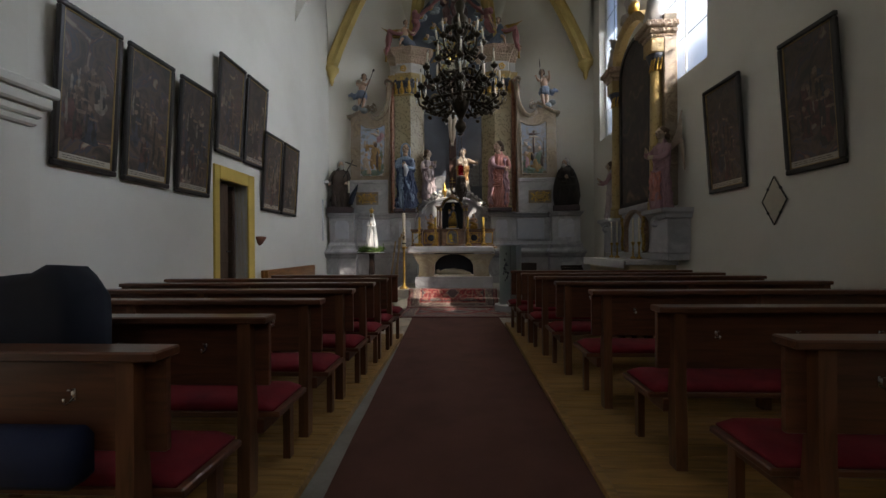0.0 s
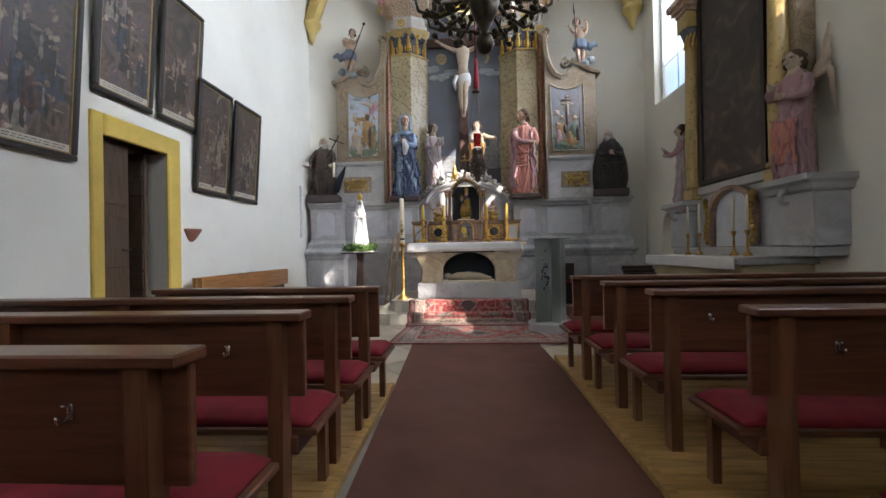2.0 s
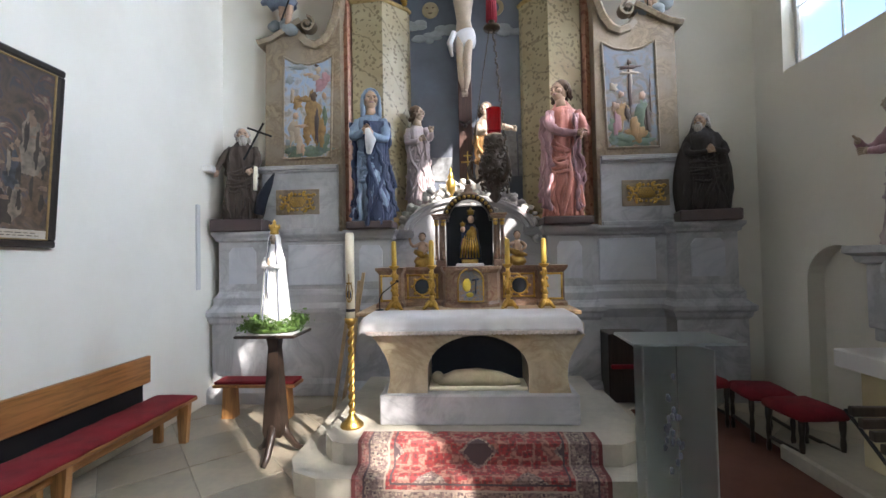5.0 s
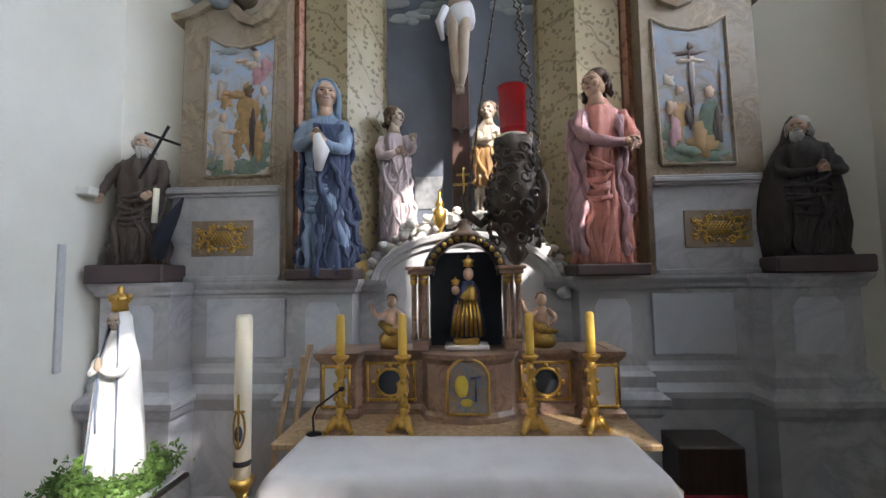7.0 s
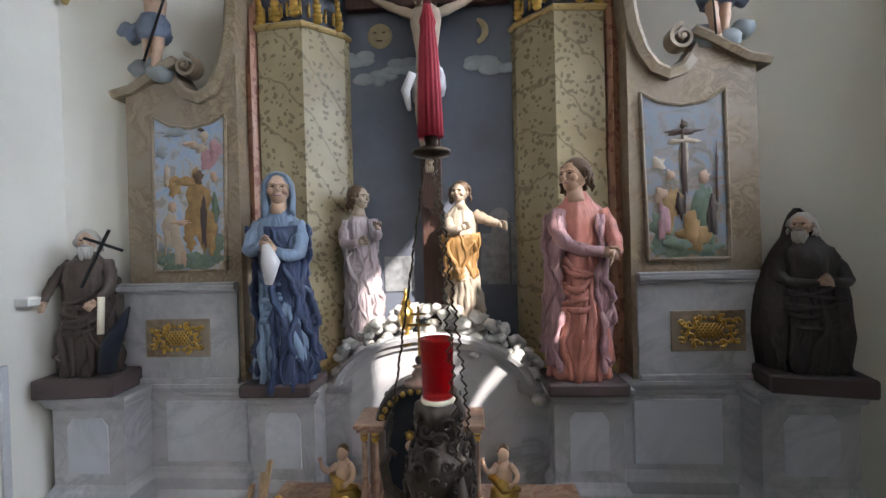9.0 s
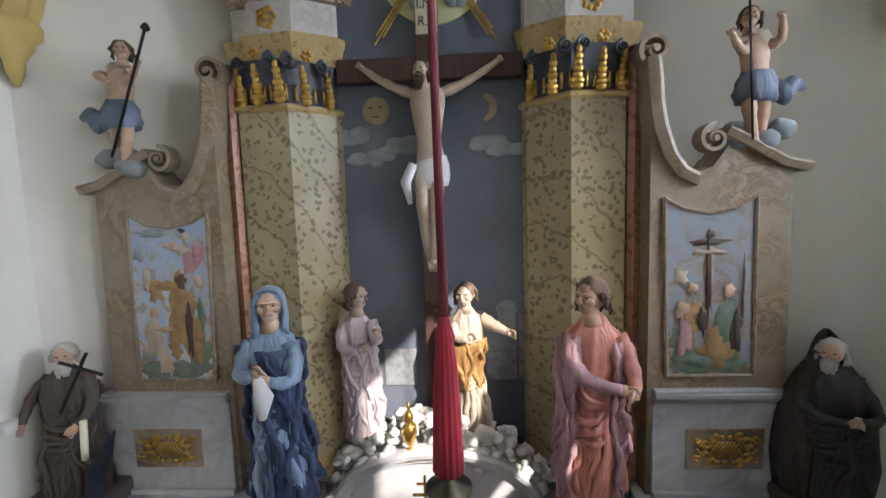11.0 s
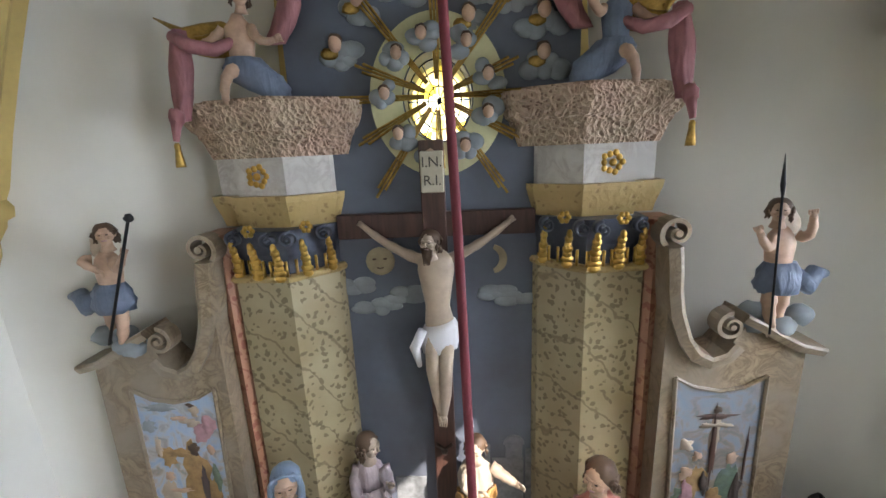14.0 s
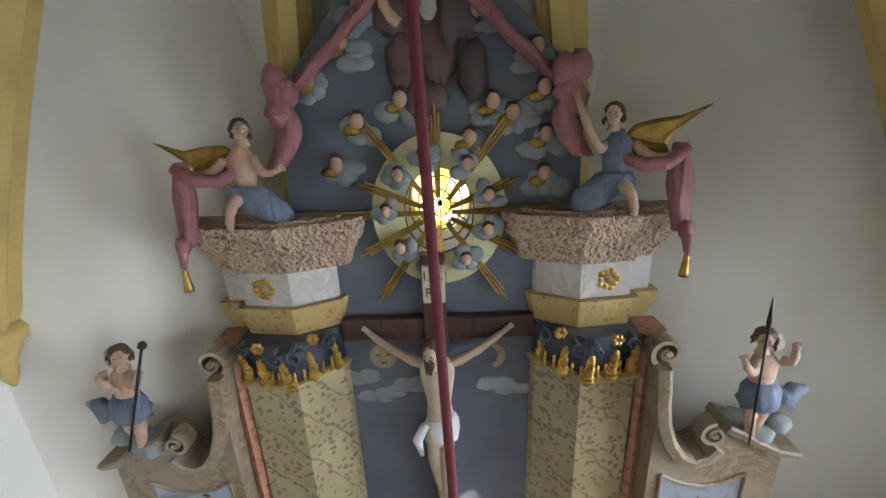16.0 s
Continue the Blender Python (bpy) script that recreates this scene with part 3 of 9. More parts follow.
b.loft([[(x, y, z) for x, z in prof] for y in (YB - 0.3, 3.0, 10.9)], closed=False)
BOSS = Vector((CX, 10.9, ZW + 1.4))


def rib_point(c, s):
    a = s * math.pi / 2
    h, v = s ** (1.3 if abs(c[0]) < 2 else 1.1), math.sin(a)
    crown = BOSS.y if abs(c[0]) < 2 else 11.8
    return Vector((c[0] + (BOSS.x - c[0]) * h, c[1] + (crown - c[1]) * h, 6.1 + (BOSS.z - 6.1) * v))


SPRING = [(XL + 0.02, 9.6)] + [(XL + 0.04, 11.92)] + [(-1.32, 13.1), (1.22, 13.1)] + [(XR - 0.15, 11.92)] + [(XR - 0.02, 9.6)]
for ca, cb in zip(SPRING, SPRING[1:]):
    rows = []
    for i in range(13):
        pa, pb = rib_point(ca, i / 12), rib_point(cb, i / 12)
        rows.append([pa.lerp(pb, u / 10) + Vector((0, 0, 4 * u / 10 * (1 - u / 10) * (BOSS.z - pa.z) * 0.85)) for u in range(11)])
    b.loft(rows, closed=False)
tagged(part("ceiling", b), "pale plastered vaulted church ceiling", "ceiling", kind="structure")
b = Mesh(PLASTER)
b.box(XL - 0.8, XR + 0.95, YB - 0.6, 13.7, ZW + 1.6, ZW + 1.8, 0)
tagged(part("roof_slab", b), "plain closing roof above the vault", "roof", kind="structure")

for c in SPRING[1:5]:
    rib = thing("vault_rib", "ochre-painted stone vault rib on a small corbel", "vault rib", "ribs of the apse vault", "structure")
    inward = (Vector((CX, 9.0)) - Vector(c)).normalized()
    side = Vector((-inward.y, inward.x))
    b = Mesh(OCHRE_DEEP)
    rows = []
    for i in range(15):
        p = rib_point(c, i / 14)
        q = rib_point(c, min(1.02, i / 14 + 0.02)) - p
        up = Vector((inward.x * q.z, inward.y * q.z, -math.hypot(q.x, q.y)))
        up = up.normalized() if up.length > 1e-6 else Vector((0, 0, -1))
        sv = Vector((side.x, side.y, 0))
        rows.append([p + sv * a + up * d for a, d in ((-0.17, -0.03), (-0.17, 0.05), (-0.09, 0.10), (-0.06, 0.22), (0.06, 0.22), (0.09, 0.10), (0.17, 0.05), (0.17, -0.03))])
    b.loft(rows)
    part("rib", b, rib)
    b = Mesh(OCHRE_DEEP, smooth=True)
    px, py = c[0] + inward.x * 0.08, c[1] + inward.y * 0.08
    b.lathe(px, py, [(0.02, 5.62), (0.06, 5.72), (0.07, 5.82), (0.13, 5.92), (0.14, 5.97), (0.19, 6.0), (0.20, 6.07), (0.17, 6.12)], 12)
    part("corbel", b, rib)

# impost piers of the chancel arch
for sx, x in ((1, XL), (-1, XR)):
    pier = thing("wall_pier", "plastered pier with a moulded impost cornice under an arch", "pier", "piers of the chancel arch", "structure")
    b = Mesh(PLASTER)
    xa, xb = sorted((x, x + sx * 0.46))
    b.box(xa, xb, 2.3, 3.72, 0, 2.12, 0.01)
    b.box(xa, xb, 2.3, 3.72, 2.42, 3.2, 0.01)
    part("shaft", b, pier)
    b = Mesh(PLASTER)
    for o, z0, z1 in ((0.03, 2.12, 2.18), (0.05, 2.18, 2.25), (0.09, 2.25, 2.34), (0.12, 2.34, 2.42)):
        xa, xb = sorted((x, x + sx * (0.46 + o)))
        b.box(xa, xb, 2.3 - o, 3.72 + o, z0, z1, 0.015)
    part("impost", b, pier)
    b = Mesh(PLASTER)
    pts = []
    for i in range(13):
        a = radians(90 * i / 12)
        pts.append((x + sx * (0.46 + 3.0 * (1 - math.cos(a))), 3.2 + 4.6 * math.sin(a)))
    poly = pts + [(pts[-1][0], 8.3), (x, 8.3), (x, 3.2)]
    b.slab(poly, 2.3, 3.72)
    part("arch", b, pier)

# floors: screed under all, flagstones as pieces, wooden platforms under the pews
b = Mesh(JOINT)
b.box(XL - 0.8, XR + 0.95, YB - 0.6, 13.7, -0.3, -0.006, 0)
floor = tagged(part("floor", b), "worn church floor of large pale and grey flagstones", "floor", kind="structure")
b = Mesh(GROUND)
b.add([(-900, -900, -0.35), (900, -900, -0.35), (900, 900, -0.35), (-900, 900, -0.35)], [[0, 1, 2, 3]])
tagged(part("ground", b), "open ground outside the church", "ground", kind="structure")

for name, x0, x1, y1, lab in (("platform_north", XL + 0.02, -0.69, 6.55, "honey-coloured boarded platform under the pews"), ("platform_south", 0.86, XR - 0.02, 7.45, "honey-coloured boarded platform under the pews by the windows")):
    plat = thing(name, lab, "platform", kind="structure")
    y = y1
    b = Mesh(DECK)
    b.box(x0, x1, 0, 0.138, 0, 0.05, 0.004)
    shared = b.data("board")
    while y > -0.3:
        o = part("board", shared, plat)
        o.location = (0, y - 0.14, 0)
        y -= 0.14
    x = x1 if x0 < -1 else x0
    b = Mesh(DECK)
    b.box(x - 0.02 if x < 0 else x - 0.03, x + 0.03 if x < 0 else x + 0.02, y, y1, 0, 0.055, 0.006)
    part("edge_strip", b, plat)

# runner carpets
b = Mesh(RUNNER)
rows = []
for i in range(61):
    y = -1.5 + (8.22 + 1.5) * i / 60
    k = min(1, max(0, (y - 2.9) / 5.2))
    xl, xr = -0.54 - 0.18 * k, 0.95 - 0.15 * k
    w = 0.006 * noise.noise(Vector((y * 1.3, 0, 0)))
    rows.append([(xl + w, y, 0.0), (xl + w, y, 0.011), (xl + 0.3, y, 0.012), (xr - 0.3, y, 0.012), (xr + w, y, 0.011), (xr + w, y, 0.0)])
b.loft(rows)
tagged(part("aisle_carpet", b), "plain brown-red runner carpet along the central aisle", "carpet")
b = Mesh(RUNNER)
b.slab([(1.52, 9.15), (2.62, 9.28), (2.75, 11.35), (1.75, 11.3)], 0.0, 0.012, 'z')
tagged(part("side_carpet", b), "plain brown-red carpet beside the altar steps", "carpet")

# door in the north wall with ochre surround, dark leaf and steps
sur = thing("door_1", "old dark wooden door half open in an ochre painted surround", "door", kind="structure")
y0, y1, z0, z1 = DOOR
b = Mesh(OCHRE)
b.box(XL - 0.25, XL + 0.03, y0 - 0.13, y0, z0 - 0.02, z1 + 0.2, 0.012)
part("door_jamb", b, sur)
b = Mesh(OCHRE)
b.box(XL - 0.25, XL + 0.03, y1, y1 + 0.2, z0 - 0.02, z1 + 0.2, 0.012)
part("door_jamb", b, sur)
b = Mesh(OCHRE)
b.box(XL - 0.25, XL + 0.034, y0, y1, z1, z1 + 0.2, 0.012)
part("lintel", b, sur)
b = Mesh(DOORWOOD)
b.box(0, 0.05, -0.40, 0, 0, 1.95, 0.008)
for k in range(3):
    b.box(0.05, 0.065, -0.36, -0.04, 0.1 + 0.62 * k, 0.6 + 0.62 * k, 0.01)
leaf = part("door_leaf", b, sur, "dark brown wooden door leaf")
leaf.matrix_basis = pose(XL - 0.14, y0 + 0.41, z0 + 0.01, 0, 0, 0)
b = Mesh(DOORWOOD)
b.box(0, 0.05, -0.42, 0, 0, 1.95, 0.008)
for k in range(9):
    b.box(0.05, 0.06, -0.40, -0.02, 0.06 + 0.205 * k, 0.23 + 0.205 * k, 0.012)
leaf2 = part("door_leaf", b, sur, "dark boarded leaf standing ajar")
leaf2.matrix_basis = pose(XL - 0.16, y1 - 0.075, z0 + 0.01, 0, 0, -84)
b = Mesh(IRON)
b.tube([(XL - 0.08, y0 + 0.37, 1.2), (XL - 0.04, y0 + 0.37, 1.2), (XL - 0.04, y0 + 0.27, 1.2)], 0.009)
part("door_handle", b, sur)
# near-black sheet: the passage's darkness is put in as colour
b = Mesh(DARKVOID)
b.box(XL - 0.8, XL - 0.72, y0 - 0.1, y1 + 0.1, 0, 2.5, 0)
tagged(part("passage_wall", b), "near-black sheet painted as the shade of the passage behind the open door", "wall", kind="structure")
b = Mesh(STEP)
b.slab([(XL + 0.02, 6.3), (-2.95, 6.35), (-2.72, 6.6), (-2.7, 7.75), (-2.95, 7.98), (XL + 0.02, 8.0)], 0.0, 0.17, 'z')
b.box(XL - 0.5, XL + 0.28, 6.55, 7.84, 0.17, 0.30, 0.02)
tagged(part("door_step", b), "worn stone steps in front of the side door", "steps", kind="structure")

# windows
for i, (y0, y1, z0, z1) in enumerate(WINDOWS):
    win = thing("window_%d" % (i + 1), "tall bright church window with thin leaded bars", "window", kind="structure")
    x = XR + 0.16
    b = Mesh(WINBAR)
    for y in (y0 + 0.02, y1 - 0.02):
        b.box(x - 0.02, x + 0.02, y - 0.02, y + 0.02, z0, z1, 0.003)
    for z in (z0 + 0.02, z1 - 0.02):
        b.box(x - 0.02, x + 0.02, y0 + 0.04, y1 - 0.04, z - 0.02, z + 0.02, 0.003)
    part("window_frame", b, win)
    b = Mesh(WINBAR)
    b.box(x - 0.008, x + 0.008, (y0 + y1) / 2 - 0.008, (y0 + y1) / 2 + 0.008, z0, z1, 0.002)
    part("mullion", b, win)
    z = z0 + 0.75
    while z < z1:
        b = Mesh(WINBAR)
        b.box(x - 0.008, x + 0.008, y0, y1, z - 0.008, z + 0.008, 0.002)
        part("glazing_bar", b, win)
        z += 0.75
    for ya, yb in ((y0, (y0 + y1) / 2), ((y0 + y1) / 2, y1)):
        b = Mesh(GLASS)
        b.box(x + 0.014, x + 0.018, ya + 0.01, yb - 0.01, z0, z1, 0)
        o = part("pane", b, win)
        o.visible_shadow = False
    b = Mesh(PLASTER)
    b.box(XR + 0.01, x - 0.02, y0, y1, z0 - 0.0, z0 + 0.03, 0.005)
    part("window_sill", b, win)

# altar steps, stone
steps = thing("altar_steps", "two worn stone steps with rounded corners before the high altar", "steps", kind="structure")
b = Mesh(STEP)
b.slab([(-1.55, 11.5), (-1.55, 9.75), (-1.45, 9.55), (-1.25, 9.46), (1.25, 9.46), (1.45, 9.6), (1.5, 9.8), (1.5, 11.5)], 0, 0.17, 'z')
part("lower_step", b, steps)
b = Mesh(STEP)
b.slab([(-1.3, 11.5), (-1.3, 9.85), (-1.2, 9.7), (-1.1, 9.66), (1.05, 9.66), (1.2, 9.75), (1.25, 9.9), (1.25, 11.5)], 0.17, 0.34, 'z')
part("upper_step", b, steps)

# the rug on the floor and the rug on the steps


def rug(name, path, x_of, half, label, cloth):
    b = Mesh(cloth)
    n = 25
    rows, uvs, s = [], [], 0.0
    for i, (y, z) in enumerate(path):
        if i:
            s += math.dist(path[i], path[i - 1])
        xl, xr = x_of(i / (len(path) - 1))
        rows.append([(xl + (xr - xl) * j / (n - 1), y, z + 0.004 * noise.noise(Vector((j * 0.4, s * 5, 1)))) for j in range(n)])
        uvs.append([((j / (n - 1) - 0.5) * 2 * half, s) for j in range(n)])
    b.loft(rows, closed=False)
    me = b.data(name)
    lay = me.uv_layers.new(name="uv")
    flat = [q for r in uvs for q in r]
    for lp in me.loops:
        lay.data[lp.index].uv = flat[lp.vertex_index]
    ob = tagged(new(name, me), label, "rug")
    sol = ob.modifiers.new("thickness", 'SOLIDIFY')
    sol.thickness, sol.offset = 0.010, -1
    return ob


fl = [(8.12 + 1.33 * i / 24, 0.024) for i in range(25)]
rug("oriental_rug", fl, lambda k: (-1.03 + 0.08 * k, 1.38 - 0.42 * k), 0.98, "red and cream oriental rug on the floor before the altar", RUG)
st = [(9.25, 0.036), (9.40, 0.037), (9.448, 0.045), (9.452, 0.11), (9.455, 0.172), (9.475, 0.186), (9.6, 0.186), (9.648, 0.19), (9.652, 0.26), (9.655, 0.345), (9.675, 0.357), (9.75, 0.357), (9.85, 0.357)]
st2 = []
for (a, c), (d, e) in zip(st, st[1:]):
    st2 += [(a + (d - a) * k / 3, c + (e - c) * k / 3) for k in range(3)]
rug("step_rug", st2 + [st[-1]], lambda k: (-0.98, 0.90), 0.94, "red and cream oriental runner draped over the altar steps", RUG_STEPS)

# ---- statues: one plain mesh each ----


def robe_rings(h, wide, deep, folds, seed, profile, lean=0.0, n=56, rows=34, twist=0.6):
    rings = []
    for i in range(rows):
        k = i / (rows - 1)
        for (k0, r0), (k1, r1) in zip(profile, profile[1:]):
            if k0 <= k <= k1:
                f = (k - k0) / (k1 - k0)
                f = f * f * (3 - 2 * f)
                r = r0 + (r1 - r0) * f
        amp = 0.17 * (1 - k) ** 0.6 + 0.035
        ring = []
        for j in range(n):
            t = 2 * math.pi * j / n
            w = noise.noise(Vector((math.cos(t) * 1.6, math.sin(t) * 1.6, k * 2.5 + seed)))
            g = 1 + amp * (1 - 2 * abs(math.sin(0.5 * folds * t + twist * 4 * k + 2.5 * w + seed)) ** 0.7) * 0.9 + 0.3 * amp * math.sin(2.3 * folds * t - 6 * k + seed) + 0.12 * w
            sx = 0.05 * math.sin(3 * k + seed) * h * 0.3
            ring.append((r * wide * g * math.cos(t) + sx + lean * h * k, r * deep * g * math.sin(t), h * k))
        rings.append(ring)
    return rings


def limb(b, pts, r0, r1, hand=None):
    """An arm or leg bent over its middle point, with a hand of palm and fingers at its end."""
    q = [Vector(p) for p in pts]
    n = 11
    if len(q) == 3:
        c = q[1] * 2 - (q[0] + q[2]) / 2
        c = q[1].lerp(c, 0.55)
        curve = [q[0] * (1 - k) ** 2 + c * 2 * k * (1 - k) + q[2] * k * k for k in [i / (n - 1) for i in range(n)]]
    else:
        curve, n = q, len(q)
    b.tube(curve, [(r0 + (r1 - r0) * i / (n - 1)) * (1 + 0.10 * math.sin(4.1 * i)) for i in range(n)], 12)
    if hand:
        p, d = q[-1], (q[-1] - curve[-2]).normalized()
        side = d.cross(Vector((0.2, 0.9, 0.35))).normalized()
        b.use(hand, True).ball(p + d * r1 * 0.5, (r1 * 0.95, r1 * 0.8, r1 * 1.05), 8, 6)
        for k in range(4):
            o = side * r1 * (0.55 * k - 0.8)
            b.tube([p + d * r1 * 0.8 + o, p + d * r1 * 2.0 + o * 1.15, p + d * r1 * 2.7 + o * 1.05 - Vector((0, 0, r1 * 0.5))], [r1 * 0.34, r1 * 0.30, r1 * 0.2], 6)


def head(b, c, r, skin, hair, veil=None, beard=None, face=(0, -1)):
    """A carved head with brow, nose, lips, hair or veil and beard, turned to look along face."""
    start = len(b.v)
    b.use(skin, True).ball((0, 0.05, 0.12), (0.80, 0.92, 0.96), 16, 11)
    b.ball((0, -0.24, -0.40), (0.54, 0.58, 0.64), 14, 9)
    b.tube([(0, 0.12, -1.6), (0, 0.05, -1.1), (0, 0.0, -0.4)], [0.70, 0.52, 0.46], 12)
    b.tube([(0, -0.80, 0.26), (0, -0.98, 0.02), (0, -1.04, -0.12), (0, -0.84, -0.20)], [0.07, 0.10, 0.15, 0.08], 8)
    b.tube([(-0.55, -0.66, 0.24), (-0.3, -0.84, 0.33), (0, -0.86, 0.26), (0.3, -0.84, 0.33), (0.55, -0.66, 0.24)], [0.05, 0.10, 0.08, 0.10, 0.05], 8)
    for sx in (-1, 1):
        b.ball((sx * 0.42, -0.56, -0.14), (0.25, 0.26, 0.26), 10, 7)
        b.ball((sx * 0.80, 0.08, 0.0), (0.10, 0.2, 0.27), 8, 6)
    b.use(MAUVE, True).tube([(-0.2, -0.76, -0.47), (-0.08, -0.86, -0.43), (0, -0.85, -0.45), (0.08, -0.86, -0.43), (0.2, -0.76, -0.47)], 0.055, 6)
    b.use(INK, True)
    for sx in (-1, 1):
        b.ball((sx * 0.29, -0.775, 0.13), (0.13, 0.07, 0.055), 8, 6)
    cap = veil or hair
    if cap is not None:
        b.use(cap, True).ball((0, 0.24, 0.34), (0.97, 0.95, 0.90), 18, 10, 0.12, c[0] * 3)
    rr = random.Random(int(abs(c[0]) * 997 + abs(c[2]) * 131))
    if veil:
        b.ball((0, 0.55, -0.55), (1.02, 0.62, 1.35), 16, 10, 0.15, c[2])
        for sx in (-1, 1):
            b.tube([(sx * 0.5, -0.42, 0.92), (sx * 0.86, -0.25, 0.3), (sx * 0.92, -0.12, -0.5), (sx * 0.85, -0.3, -1.35), (sx * 0.95, -0.2, -1.9)], [0.16, 0.2, 0.22, 0.26, 0.16], 9)
        b.tube([(-0.72, -0.32, 0.62), (-0.4, -0.58, 0.98), (0, -0.62, 1.08), (0.4, -0.58, 0.98), (0.72, -0.32, 0.62)], 0.10, 8)
    elif hair is not None:
        for k in range(30):
            a = rr.uniform(-0.15, 1.15) * math.pi
            z = rr.uniform(-0.5, 0.85)
            w = 0.96 * math.sqrt(max(0.1, 1 - (max(z, 0.1) - 0.2) ** 2))
            p = Vector((w * math.cos(a), 0.12 + w * 0.92 * math.sin(a), z))
            b.tube([p, p + Vector((rr.uniform(-0.2, 0.2), rr.uniform(-0.05, 0.25), -0.3)), p + Vector((rr.uniform(-0.2, 0.2), rr.uniform(0, 0.2), -0.62))], [0.13, 0.17, 0.06], 7)
    if beard:
        b.use(beard, True).ball((0, -0.56, -0.95), (0.50, 0.40, 0.80), 14, 9, 0.25, 2.0)
        for k in range(12):
            x = rr.uniform(-0.42, 0.42)
            b.tube([(x * 1.2, -0.62, -0.5), (x + rr.uniform(-0.1, 0.1), -0.92 + abs(x) * 0.4, -1.1), (x * 0.7 + rr.uniform(-0.12, 0.12), -0.8, -1.75 - rr.uniform(0, 0.3))], [0.12, 0.15, 0.04], 7)
        b.tube([(-0.36, -0.72, -0.40), (0, -0.92, -0.27), (0.36, -0.72, -0.40)], [0.07, 0.13, 0.07], 7)
    a = math.atan2(face[0], -face[1])
    ca, sa_ = math.cos(a) * r, math.sin(a) * r
    b.v[start:] = [(c[0] + x * ca - y * sa_, c[1] + x * sa_ + y * ca, c[2] + z * r) for x, y, z in b.v[start:]]


def carved_folds(b, rings, lift, h, seed, low=0.0, high=0.66, count=10):
    """Long drapery ridges running down a robe and hanging curves across its front."""
    rr = random.Random(int(seed * 100))
    n, m = len(rings[0]), len(rings) - 1
    put = lambda k, j, g: Vector((rings[min(m, max(0, round(k * m)))][int(j) % n][0] * g, rings[min(m, max(0, round(k * m)))][int(j) % n][1] * g, h * 0.86 * k + lift))
    for i in range(count):
        j0, k1 = n * (0.5 + 0.5 * (i + rr.random()) / count), rr.uniform(high * 0.55, high)
        drift = rr.uniform(-5, 5)
        b.tube([put(low + (k1 - low) * f, j0 + drift * f * f + 1.5 * math.sin(5 * f + i), 1.03) for f in [q / 9 for q in range(10)]], [h * 0.021 * (1 - 0.8 * abs(f - 0.35)) * w_ for w_ in [rr.uniform(0.7, 1.35)] for f in [q / 9 for q in range(10)]], 7)
    for i in range(6):
        k0 = high * (0.62 + 0.07 * i)
        ja, jb = n * rr.uniform(0.54, 0.64), n * rr.uniform(0.84, 0.97)
        sag, tilt = rr.uniform(0.03, 0.09), rr.uniform(-0.10, 0.12)
        b.tube([put(k0 - sag * math.sin(math.pi * f) + tilt * (f - 0.5), ja + (jb - ja) * f, 1.05) for f in [q / 10 for q in range(11)]], [h * (0.006 + 0.012 * math.sin(math.pi * f)) for f in [q / 10 for q in range(11)]], 7)


STAND = [(0, 0.94), (0.06, 0.90), (0.3, 0.80), (0.55, 0.70), (0.62, 0.72), (0.74, 0.76), (0.84, 0.78), (0.905, 0.70), (0.95, 0.42), (1.0, 0.25)]


